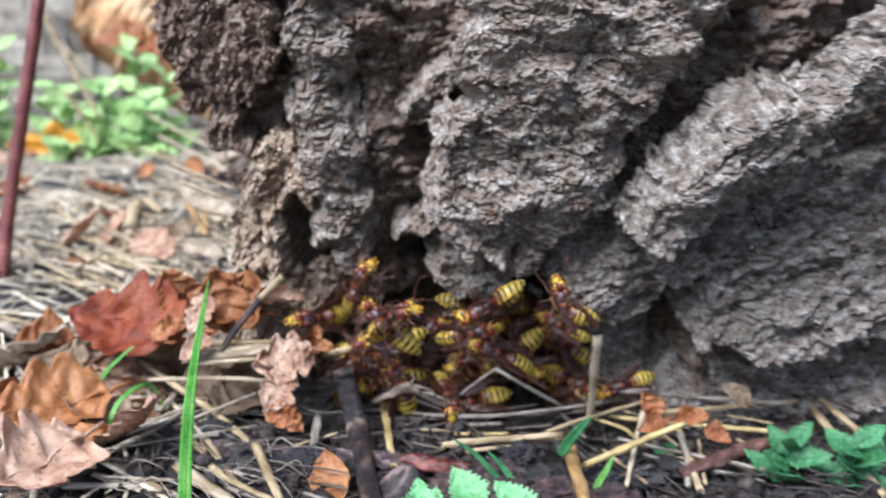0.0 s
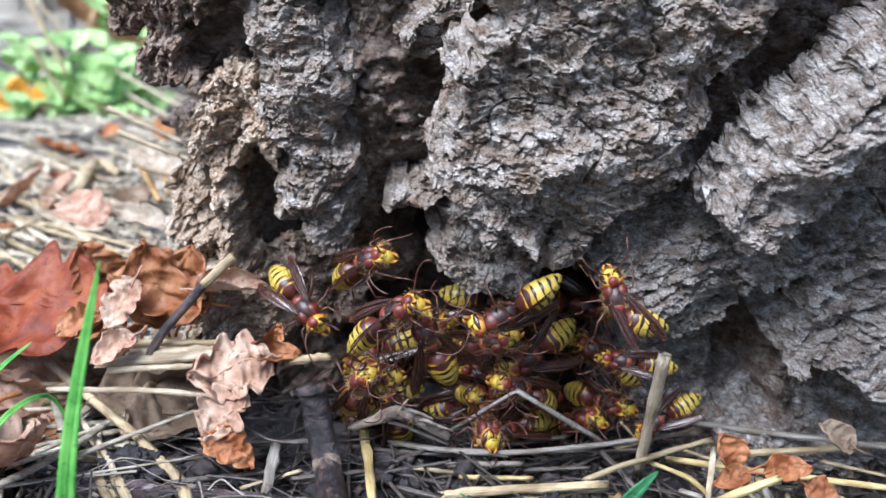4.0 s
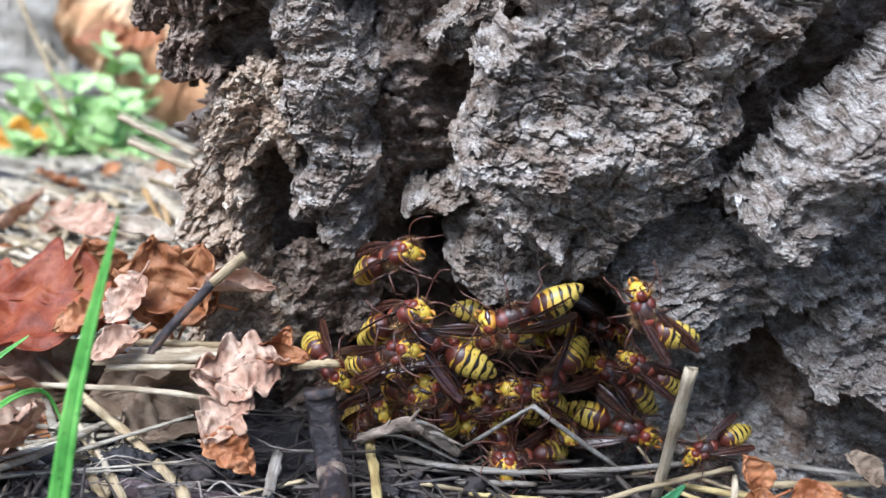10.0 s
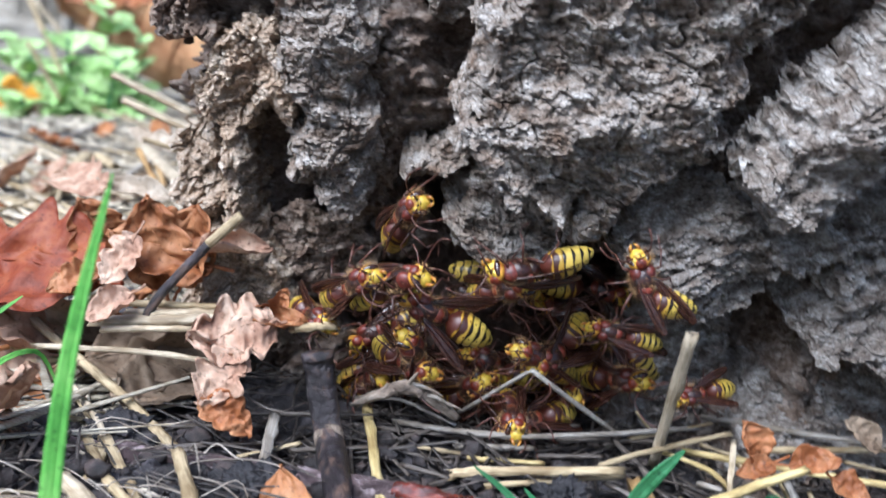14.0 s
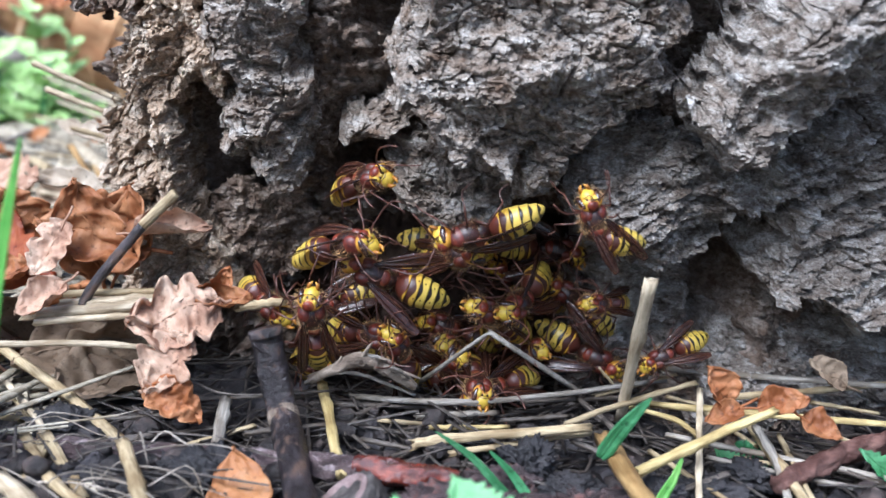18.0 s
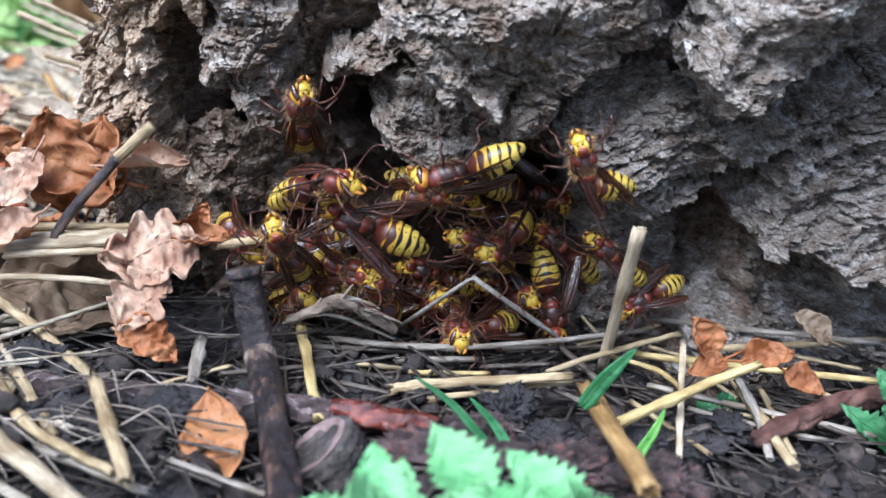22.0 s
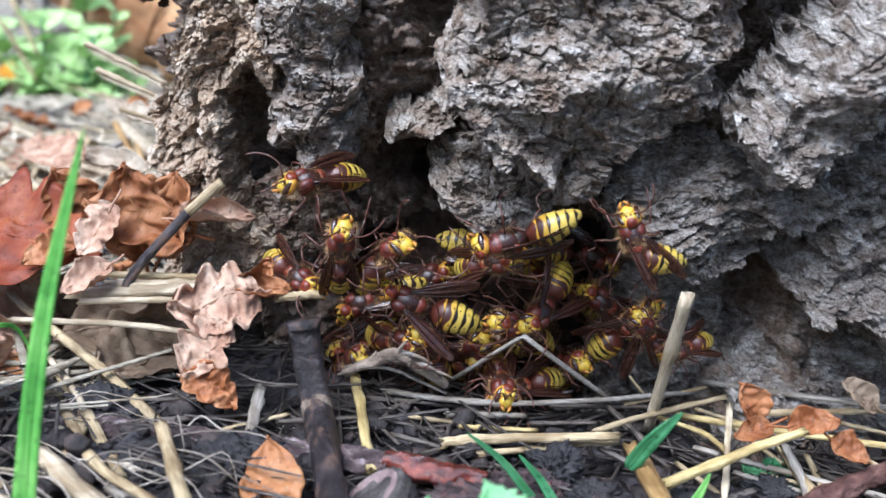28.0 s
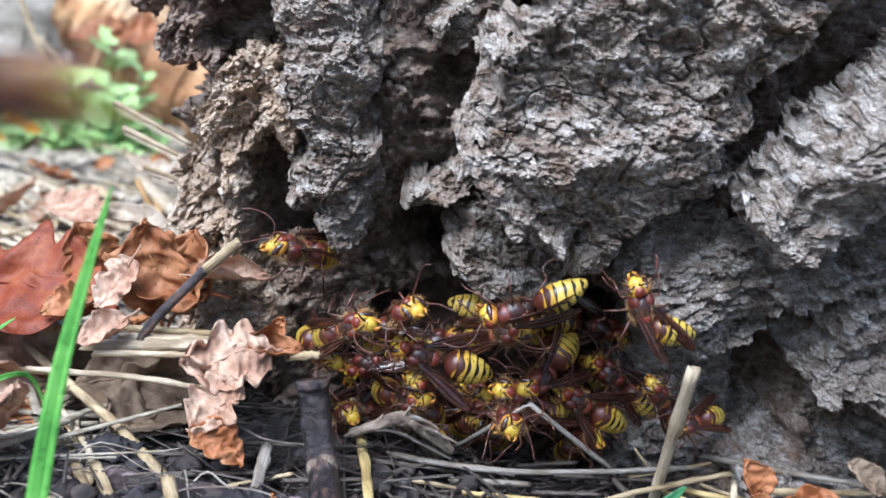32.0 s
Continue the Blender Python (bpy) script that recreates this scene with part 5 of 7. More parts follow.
TWIG = organic("damp_twig_bark", [(0.3, (0.035, 0.022, 0.022)), (0.5, (0.10, 0.068, 0.068)), (0.72, (0.25, 0.18, 0.18))], 0.003, 0.0006, 0.36, 0.5, (0.5, 1, 1), 0.0012, vary=0.0, speck=(0.40, 0.32, 0.32))
FRAYED = organic("frayed_twig", [(0.3, (0.10, 0.072, 0.052)), (0.5, (0.26, 0.20, 0.15)), (0.72, (0.50, 0.42, 0.34))], 0.003, 0.0005, 0.6, 0.4, (0.3, 1, 1), 0.0010, vary=0.0)
ROOT = organic("red_brown_twig_bark", [(0.3, (0.05, 0.02, 0.015)), (0.5, (0.13, 0.058, 0.045)), (0.72, (0.28, 0.15, 0.12))], 0.003, 0.0006, 0.5, 0.45, (0.4, 1, 1), 0.0012, vary=0.0)
RESIN = organic("wet_red_bark", [(0.3, (0.022, 0.007, 0.006)), (0.5, (0.10, 0.018, 0.012)), (0.68, (0.30, 0.065, 0.038))], 0.0022, 0.0005, 0.10, 0.9, (0.5, 1, 1), 0.0004, vary=0.0)
CLOD = organic("soil_crumb", [(0.3, (0.010, 0.009, 0.010)), (0.5, (0.028, 0.025, 0.027)), (0.72, (0.075, 0.068, 0.072))], 0.004, 0.0006, 0.5, 0.5, relief=0.0006, vary=0.15)
CUP = organic("woody_cup", [(0.3, (0.04, 0.034, 0.032)), (0.5, (0.10, 0.086, 0.08)), (0.72, (0.21, 0.185, 0.17))], 0.003, 0.0006, 0.75, 0.3, relief=0.0016, vary=0.0)
CUP_FACE = organic("pinkish_cup_face", [(0.3, (0.13, 0.09, 0.085)), (0.5, (0.23, 0.16, 0.15)), (0.72, (0.33, 0.25, 0.24))], 0.003, 0.0005, 0.75, 0.3, relief=0.0003, vary=0.0)
CHUNK = organic("damp_bark_piece", [(0.3, (0.025, 0.017, 0.017)), (0.5, (0.075, 0.052, 0.052)), (0.72, (0.20, 0.145, 0.14))], 0.004, 0.0007, 0.36, 0.5, relief=0.0016, vary=0.0, speck=(0.20, 0.10, 0.085))
WOOD = organic("torn_orange_wood", [(0.3, (0.40, 0.17, 0.07)), (0.5, (0.66, 0.40, 0.20)), (0.72, (0.84, 0.66, 0.44))], 0.05, 0.006, 0.7, 0.3, (0.25, 1, 1), 0.004, vary=0.0)
FAR_BARK = organic("far_bark", [(0.3, (0.14, 0.12, 0.09)), (0.5, (0.29, 0.26, 0.21)), (0.72, (0.46, 0.43, 0.37))], 0.08, 0.012, 0.85, 0.2, (1, 1, 0.4), 0.008, vary=0.0)
RED_STEM = organic("red_stem", [(0.3, (0.10, 0.03, 0.03)), (0.5, (0.20, 0.06, 0.055)), (0.72, (0.32, 0.13, 0.11))], 0.01, 0.002, 0.5, 0.4, relief=0.0004, vary=0.0)


# ---- litter: shapes ----
def along(a, b, up=Vector((0, 0, 1))):
    """The pose at a whose x axis runs to b and whose z axis leans to up."""
    x = (Vector(b) - Vector(a)).normalized()
    y = Vector(up).cross(x)
    y = y.normalized() if y.length > 1e-6 else Vector((0, 1, 0))
    z = x.cross(y)
    m = Matrix((x, y, z)).transposed().to_4x4()
    m.translation = Vector(a)
    return m


straw_count = 0


def straw(points, width, mat, kink=False):
    """A dry stem in millimetres, a little flattened and ribbed, with a ragged end and a joint."""
    global straw_count
    straw_count += 1
    r = random.Random(straw_count)
    p = [Vector(a) * MM for a in points]
    m = along(p[0], p[-1])
    back = m.inverted()
    line = []
    if kink:
        for a, b in zip(p, p[1:]):
            line += [a.lerp(b, f) for f in (0, 0.3, 0.6, 0.94)]
        line.append(p[-1])
    else:
        line = bent(p, 12)
    line = [back @ q for q in line]
    wob = width * MM * 0.06
    line = [q + Vector((0, r.uniform(-wob, wob), r.uniform(-wob, wob))) for q in line]
    n = len(line)
    joint = r.randrange(3, n - 2)
    rad = [width * MM * 0.5 * (1 + r.uniform(-0.08, 0.08)) * (1.22 if k == joint else 1.0) * (1 - 0.18 * k / n) for k in range(n)]
    verts, faces = tube_data(line, rad, 12, 0.72)
    verts = [Vector(v) for v in verts]
    for k in range(n):
        c = line[k]
        for j in range(12):
            i = k * 12 + j
            verts[i] = c + (verts[i] - c) * (1 + (0.10 if j % 2 else -0.06) + r.uniform(-0.03, 0.03))
            if k in (0, n - 1):
                verts[i] += Vector((r.uniform(-0.3, 0.3) * width * MM, 0, 0))
    bm = bmesh.new()
    made = [bm.verts.new(v) for v in verts]
    for f in faces:
        bm.faces.new([made[i] for i in f])
    for ring, c in ((made[:12][::-1], line[0]), (made[-12:], line[-1])):
        mid = bm.verts.new(c + (line[n // 2] - c).normalized() * width * MM * 0.6)
        for j in range(12):
            bm.faces.new((ring[j], ring[(j + 1) % 12], mid))
    me = bpy.data.meshes.new("straw")
    for f in bm.faces:
        f.smooth = True
    bm.to_mesh(me)
    bm.free()
    me.materials.append(mat)
    ob = new("straw", me)
    ob.matrix_basis = m
    words = {"straw": "dry tan straw stem", "pale_straw": "bleached pale straw stem", "yellow_straw": "yellowish straw stem", "grey_straw": "weathered grey-brown straw stem",
             "wet_dark_straw": "wet dark straw stem", "brown_stalk": "orange-brown plant stalk"}
    tagged(ob, words[mat.name] + (" with a sharp bend" if kink else " lying in the litter"), "straw", "straws in the litter")
    return ob


def leaf_mesh(kind, length, width, cup, curl, seed, crumple, mat):
    """A blade along x with lobes or teeth, cupped across and curled along; both faces and the rim."""
    ns, nt = 44, 19
    s, t = np.meshgrid(np.linspace(0, 1, ns), np.linspace(-1, 1, nt), indexing="ij")
    if kind == "oak":
        w = np.sin(np.pi * np.clip(s, 0, 1) ** 0.75) ** 0.7 * (1.0 - 0.27 * np.exp(-((((3.6 * s + 0.15 + 0.12 * np.sign(t)) % 1) - 0.5) / 0.17) ** 2)) + 0.04
    elif kind == "nettle":
        w = np.sin(np.pi * s ** 0.62) ** 0.9 * (0.68 + 0.32 * (1 - 2 * np.abs((s * 9) % 1 - 0.5))) + 0.01
        s = s + 0.03 * np.abs(t) ** 3 * np.sin(np.pi * s)
    else:
        w = np.sin(np.pi * s ** 0.72) ** 0.85 + 0.015
    w = w * np.minimum(1, (1 - s) * 12 + 0.05)
    w = w * (1 + 0.10 * fbm(s * 6, np.sign(t) * 3.0, 0.0, seed, 3))
    half = width / 2
    ang = cup * t * w
    x, y = s * length, half * t * w * np.cos(ang * 0.9)
    z = half * np.abs(np.sin(ang)) * np.abs(t) * w
    z = z + crumple * 0.0011 * fbm(s * 5, t * 2.2, 0.0, seed + 5, 3) * (width / 0.02) + 0.0006 * np.cos(s * 26 + np.abs(t) * 5) * (np.abs(t) > 0.1) * (width / 0.03)
    z = z + (0.00022 * crumple + 0.00006) * fbm(s * 15, t * 6, 0.0, seed + 25, 3) * (width / 0.015)
    y = y + crumple * 0.0008 * fbm(s * 4, t * 2, 4.0, seed + 8, 2) * (width / 0.02)
    if abs(curl) > 1e-3:
        rad = length / curl
        a = x / rad
        x, z = (rad - z) * np.sin(a), rad - (rad - z) * np.cos(a)
    top = np.stack([x, y, z], -1)
    low = top + np.array([0, 0, -0.00016])
    v = np.concatenate([top.reshape(-1, 3), low.reshape(-1, 3)])
    f = grid_faces(ns, nt)
    n = ns * nt
    rim = np.r_[np.arange(nt), np.arange(1, ns) * nt + nt - 1, (n - 2) - np.arange(nt - 1), np.arange(ns - 2, 0, -1) * nt]
    nxt = np.roll(rim, -1)
    faces = np.concatenate([f, f[:, ::-1] + n, np.stack([rim, nxt, nxt + n, rim + n], 1)])
    mid = top[:, nt // 2]
    return mesh_of("blade", v, faces, mat), mid


def leaf(kind, mat, base, tip, width, cup=0.3, curl=0.3, face=(0, -0.7, 0.7), label="", stalk=6, seed=1, crumple=1.0, group="dry leaves in the litter", ob=None, rib=None):
    a, b = Vector(base) * MM, Vector(tip) * MM
    length = (b - a).length
    me, mid = leaf_mesh(kind, length, width * MM, cup, curl, seed, crumple, mat)
    ob = thing("leaf", label, "leaf", group) if ob is None else ob
    m = along(a, b, Vector(face))
    part("blade", me, None, ob)
    bm = bmesh.new()
    line = [Vector((-stalk * MM, 0, 0.0006 - 0.12 * stalk * MM)), Vector((-stalk * 0.4 * MM, 0, 0))] + [Vector(q) + Vector((0, 0, -0.0001)) for q in mid[::4]]
    w = max(0.3, min(0.8, width * 0.03)) * MM
    tube(bm, line, [w * 0.8] * 2 + [w * (0.8 - 0.65 * k / len(mid[::4])) for k in range(len(mid[::4]))], 6)
    part("midrib", bm, rib or mat, ob)
    ob.matrix_basis = m
    return ob


def blade(points, width, mat, name, label, turn=(0, -1, 0.2)):
    """A grass blade: folded along its middle, tapering to the tip."""
    p = bent([Vector(a) * MM for a in points], 16)
    bm = bmesh.new()
    rows = []
    for k, q in enumerate(p):
        ahead = (p[min(k + 1, 15)] - p[max(k - 1, 0)]).normalized()
        side = ahead.cross(Vector(turn)).normalized()
        nrm = side.cross(ahead)
        f = k / 15
        w = width * MM * 0.5 * min(1, f * 5 + 0.45) * (1 - f ** 3) + 0.00008
        rows.append([bm.verts.new(q + side * (w * u) + nrm * (abs(u) * w * 0.35 + d)) for d in (0, -0.0002) for u in (-1, -0.5, 0, 0.5, 1)])
    for a, b in zip(rows, rows[1:]):
        for j in range(4):
            bm.faces.new((a[j], a[j + 1], b[j + 1], b[j]))
            bm.faces.new((a[j + 5], b[j + 5], b[j + 6], a[j + 6]))
        for j in (0, 4):
            bm.faces.new((a[j], b[j], b[j + 5], a[j + 5]))
    bmesh.ops.recalc_face_normals(bm, faces=bm.faces)
    ob = thing(name, label, "grass")
    part("blade", bm, mat, ob)
    bm = bmesh.new()
    tube(bm, [q + Vector((0, -0.0001, 0.0001)) for q in p], [width * 0.05 * MM * (1 - 0.8 * k / 15) for k in range(16)], 5)
    part("midrib", bm, mat, ob)
    return ob


def rough_rod(points, radii, mat, name, parent=None, label="", lumps=0.10, rings=64, sides=26, seed=1):
    """A stick along a line with knots and uneven bark."""
    p = [Vector(a) * MM for a in points]
    m = along(p[0], p[-1])
    line = [m.inverted() @ q for q in bent(p, rings)]
    rad = np.interp(np.linspace(0, 1, rings), np.linspace(0, 1, len(radii)), radii) * MM
    verts, faces = tube_data(line, list(rad), sides)
    v = np.array([tuple(q) for q in verts]).reshape(rings, sides, 3)
    c = np.array([tuple(q) for q in line])[:, None]
    j, k = np.meshgrid(np.arange(sides), np.arange(rings))
    w = 2 * np.pi * j / sides
    bumpy = 1 + lumps * fbm(np.cos(w) * 1.6 + k * 0.12, np.sin(w) * 1.6, k * 0.05, seed, 4) + 0.05 * fbm(k * 0.9, np.cos(w) * 0.6, np.sin(w), seed + 3, 2)
    v = (c + (v - c) * bumpy[..., None]).reshape(-1, 3)
    caps = [(v[:sides].mean(0), 0, 1), (v[-sides:].mean(0), (rings - 1) * sides, -1)]
    vv = np.concatenate([v, [caps[0][0], caps[1][0]]])
    f = [tuple(q) for q in faces]
    n = len(v)
    for i in range(0, sides, 1):
        i2 = (i + 1) % sides
        f.append((i2, i, n, n))
        f.append((n - sides + i, n - sides + i2, n + 1, n + 1))
    bm = bmesh.new()
    made = [bm.verts.new(q) for q in vv]
    for q in f:
        bm.faces.new([made[i] for i in dict.fromkeys(q)])
    ob = part(name, bm, mat, parent, label)
    if parent is None:
        ob.matrix_basis = m
    return ob, m


def clod(x, y, z, size, mat, name, label, category, seed, squash=0.75, amount=0.35, fine=0.12):
    bm = bmesh.new()
    bmesh.ops.create_icosphere(bm, subdivisions=6 if size[0] > 7.5 else 5, radius=1)
    for v in bm.verts:
        d = v.co.normalized()
        n1 = noise.fractal(d * 1.6 + Vector((seed * 3.1, 0, 0)), 0.8, 2.1, 4)
        n2 = noise.fractal(d * 7 + Vector((0, seed * 2.3, 0)), 0.7, 2.1, 4)
        v.co = d * (1 + amount * n1 + fine * n2)
        v.co = Vector((v.co.x * size[0], v.co.y * size[1], v.co.z * size[2] * squash)) * MM
    me = bpy.data.meshes.new(name)
    for f in bm.faces:
        f.smooth = True
    bm.to_mesh(me)
    bm.free()
    me.materials.append(mat)
    ob = tagged(new(name, me), label, category)
    ob.location = (x * MM, y * MM, z * MM)
    return ob


# ---- litter: what lies before the tree ----
# straws that can be told apart
straw([(37.3, 216.5, 33.4), (38.8, 233.9, 2.0)], 2.2, PALE)
straw([(-0.4, 245.8, 3.0), (13.5, 232.4, 19.2), (34.4, 244.9, 3.0)], 1.1, GREY_STRAW, kink=True)
straw([(-69.3, 252.2, 15.0), (-42.4, 254.6, 19.0)], 2.4, PALE)
straw([(-65.3, 261.7, 13.0), (-41.2, 251.1, 17.0)], 2.0, PALE)
straw([(-79.0, 234.6, 14.0), (-58.3, 234.5, 15.0), (-43.5, 234.5, 14.0)], 1.6, PALE)
straw([(-88.6, 256.4, 12.0), (-61.2, 232.9, 6.0), (-48.2, 221.9, 1.1), (-39.1, 199.2, 2.0)], 2.1, STRAW, kink=True)
straw([(-32.0, 235.5, 22.0), (-23.6, 237.8, 22.6)], 2.4, STRAW)
straw([(-16.7, 240.6, 5.9), (-11.4, 206.7, 3.0)], 2.0, YELLOW_STRAW)
straw([(-33.1, 231.7, 6.0), (-32.4, 213.9, 2.0)], 2.2, GREY_STRAW)
straw([(-0.5, 217.2, 4.0), (6.5, 217.9, 5.0), (30.4, 220.9, 6.0)], 2.4, STRAW)
straw([(5.6, 216.2, 3.0), (31.0, 223.4, 4.0)], 1.4, STRAW)
straw([(0.7, 229.8, 4.0), (15.7, 232.3, 4.0)], 1.6, GREY_STRAW)
straw([(-11.2, 236.7, 5.0), (13.6, 232.8, 6.0), (49.9, 243.3, 7.0)], 1.5, GREY_STRAW)
straw([(3.1, 227.1, 3.0), (17.3, 228.0, 3.0)], 1.3, YELLOW_STRAW)
straw([(26.2, 222.2, 6.0), (37.8, 229.7, 7.0), (53.7, 236.5, 9.0)], 1.4, STRAW)
straw([(33.3, 202.9, 6.0), (46.5, 209.4, 9.0), (59.2, 213.7, 12.5)], 2.0, YELLOW_STRAW)
straw([(52.4, 231.0, 9.5), (42.8, 200.3, 2.0)], 1.2, PALE)
straw([(59.9, 222.5, 6.0), (60.0, 214.2, 4.0), (57.2, 200.5, 2.0)], 1.5, GREY_STRAW)
straw([(50.9, 247.0, 8.0), (92.2, 235.9, 9.0)], 1.6, GREY_STRAW)
straw([(44.5, 234.9, 5.0), (87.2, 224.0, 6.0)], 1.8, YELLOW_STRAW)
straw([(58.9, 236.6, 6.0), (96.3, 241.2, 8.0)], 1.7, STRAW)
straw([(78.3, 238.5, 26.6), (98.6, 252.6, 8.0), (102.8, 243.4, 3.0)], 2.6, GREY_STRAW)
straw([(50.1, 218.3, 2.0), (76.1, 204.0, 2.0)], 1.2, GREY_STRAW)
straw([(45.1, 225.3, 3.0), (78.0, 207.9, 3.0)], 1.4, GREY_STRAW)
straw([(30.4, 211.3, 8.0), (29.5, 173.3, 11.0)], 3.2, BROWN_STALK)
straw([(39.6, 241.8, 6.0), (36.0, 240.8, 10.0)], 0.8, STRAW)
straw([(39.1, 234.7, 5.0), (46.7, 224.6, 6.0), (49.9, 218.4, 4.0)], 1.2, YELLOW_STRAW)
straw([(-59.5, 216.8, 5.0), (-57.3, 202.2, 3.0)], 2.4, STRAW)
straw([(-58.6, 214.6, 6.0), (-48.0, 198.9, 3.0)], 1.8, STRAW)
straw([(-69.9, 220.0, 2.0), (-49.3, 199.1, 2.0)], 1.8, PALE)
straw([(-44.2, 237.3, 10.0), (-32.6, 228.8, 8.0), (-14.2, 234.2, 7.0)], 0.7, DARK_STRAW)
straw([(-18.8, 239.3, 8.0), (-9.1, 232.8, 13.0), (-0.9, 236.2, 8.0)], 0.9, GREY_STRAW)
straw([(-16.7, 239.7, 9.0), (-7.1, 230.2, 15.0), (-3.0, 236.0, 10.0)], 0.9, GREY_STRAW)
straw([(-19.9, 240.7, 6.0), (-11.3, 235.7, 10.0), (0.7, 235.1, 6.0)], 0.9, GREY_STRAW)
straw([(-13.8, 244.2, 8.0), (-4.1, 230.6, 13.0), (1.3, 236.8, 7.0)], 0.9, GREY_STRAW)
straw([(-77.7, 308.9, 12.0), (-50.6, 301.0, 12.0)], 2.2, GREY_STRAW)
straw([(-71.9, 313.7, 14.0), (-51.5, 298.6, 10.0)], 1.8, STRAW)
straw([(-83.4, 318.1, 12.0), (-72.1, 303.6, 9.0)], 1.6, PALE)
straw([(-52.1, 221.5, 2.0), (-30.4, 226.9, 3.0)], 1.3, DARK_STRAW)
straw([(-63.1, 229.1, 2.0), (-35.5, 233.2, 3.0)], 1.3, DARK_STRAW)
straw([(-8.7, 223.8, 2.0), (2.9, 219.0, 2.0)], 1.3, DARK_STRAW)
straw([(-9.9, 230.2, 4.0), (-0.8, 237.6, 5.0)], 1.3, DARK_STRAW)
straw([(-28.9, 223.3, 3.0), (-12.8, 228.7, 3.0)], 1.3, DARK_STRAW)
straw([(13.3, 240.7, 4.0), (25.7, 243.9, 5.0)], 1.3, DARK_STRAW)
straw([(-14.3, 235.5, 4.0), (7.5, 234.2, 4.0)], 1.3, DARK_STRAW)
straw([(15.8, 233.2, 2.0), (29.5, 233.9, 3.0)], 1.3, DARK_STRAW)
straw([(20.6, 238.0, 4.0), (42.3, 239.1, 5.0)], 1.3, DARK_STRAW)
straw([(-41.0, 235.9, 4.0), (-25.8, 236.7, 5.0)], 1.3, DARK_STRAW)
straw([(27.4, 222.4, 3.0), (33.4, 217.9, 2.0)], 1.3, DARK_STRAW)
straw([(12.9, 224.3, 2.0), (-2.8, 217.1, 2.0)], 1.3, DARK_STRAW)
straw([(50.9, 209.8, 3.0), (39.1, 203.9, 2.0)], 1.3, DARK_STRAW)
straw([(64.9, 218.7, 3.0), (75.1, 206.3, 3.0)], 1.3, DARK_STRAW)
straw([(54.2, 228.3, 4.0), (44.4, 216.0, 3.0)], 1.3, DARK_STRAW)
straw([(37.0, 225.1, 3.0), (31.4, 238.8, 5.0)], 1.3, DARK_STRAW)
straw([(54.0, 231.1, 5.0), (59.8, 220.9, 3.0)], 1.1, STRAW)
straw([(65.8, 225.8, 3.0), (61.6, 202.0, 2.0)], 1.1, STRAW)
straw([(40.2, 218.1, 3.0), (48.2, 201.8, 2.0)], 1.1, STRAW)
straw([(55.0, 218.4, 2.0), (68.0, 212.2, 2.0)], 1.1, STRAW)
straw([(49.0, 239.4, 5.0), (59.3, 231.3, 5.0)], 1.1, STRAW)
straw([(75.6, 234.9, 6.0), (86.1, 229.7, 6.0)], 1.1, STRAW)
straw([(34.7, 238.9, 5.0), (52.2, 243.8, 8.0)], 1.1, STRAW)
straw([(-6.9, 230.1, 3.0), (5.2, 228.7, 3.0)], 1.1, STRAW)
straw([(-50.5, 207.9, 3.0), (-40.6, 202.6, 2.0)], 1.1, STRAW)
straw([(-73.0, 237.6, 4.0), (-56.6, 215.9, 3.0)], 1.1, STRAW)
straw([(-27.5, 227.0, 3.0), (-37.9, 220.7, 2.0)], 1.1, STRAW)
straw([(75.1, 223.8, 4.0), (80.6, 216.8, 3.0)], 1.1, STRAW)
straw([(-70.2, 238.0, 18.8), (-40.9, 240.0, 21.9)], 2.8, PALE)
straw([(-64.3, 240.0, 20.4), (-39.6, 241.0, 22.8)], 2.2, PALE)
straw([(-67.5, 236.0, 18.1), (-47.9, 237.0, 19.9)], 1.7, PALE)
straw([(-64.7, 243.0, 21.7), (-44.9, 242.0, 23.1)], 1.8, STRAW)
straw([(-62.4, 203.7, 4.0), (-37.7, 178.2, 4.0)], 3.0, PALE)
straw([(-45.4, 209.9, 7.0), (-38.8, 193.5, 7.0), (-33.7, 181.7, 6.0)], 2.2, STRAW)
straw([(-62.8, 216.8, 5.0), (-51.3, 198.4, 5.0), (-36.7, 187.3, 4.0)], 1.8, STRAW)
straw([(-48.9, 195.6, 3.0), (-31.7, 184.3, 3.0)], 1.6, GREY_STRAW)
straw([(-31.0, 193.2, 3.0), (-15.7, 183.8, 3.0)], 1.1, GREY_STRAW)
straw([(-73.7, 238.2, 6.0), (-61.5, 220.5, 5.0), (-58.5, 209.6, 4.0)], 1.2, PALE)

# straws on the open ground beside the tree
straw([(-208.5, 487.9, 4.0), (-136.9, 418.1, 4.0)], 2.4, STRAW)
straw([(-182.8, 439.2, 4.0), (-118.1, 362.8, 5.0)], 2.4, PALE)
straw([(-167.6, 402.6, 4.0), (-126.0, 362.1, 4.0)], 2.4, STRAW)
straw([(-266.1, 652.9, 4.0), (-171.0, 528.1, 4.0)], 2.4, STRAW)
straw([(-254.4, 583.8, 3.0), (-164.9, 440.5, 4.0)], 2.4, STRAW)
straw([(-185.0, 487.3, 6.0), (-144.4, 431.1, 8.0)], 2.4, PALE)
straw([(-150.5, 492.6, 5.0), (-116.2, 463.4, 8.0)], 2.4, PALE)
straw([(-132.6, 415.2, 5.0), (-175.5, 428.4, 4.0)], 2.4, PALE)
straw([(-135.5, 342.6, 6.0), (-94.7, 307.0, 7.0)], 2.4, STRAW)
straw([(-87.0, 249.1, 5.0), (-81.3, 255.1, 5.0)], 2.4, STRAW)
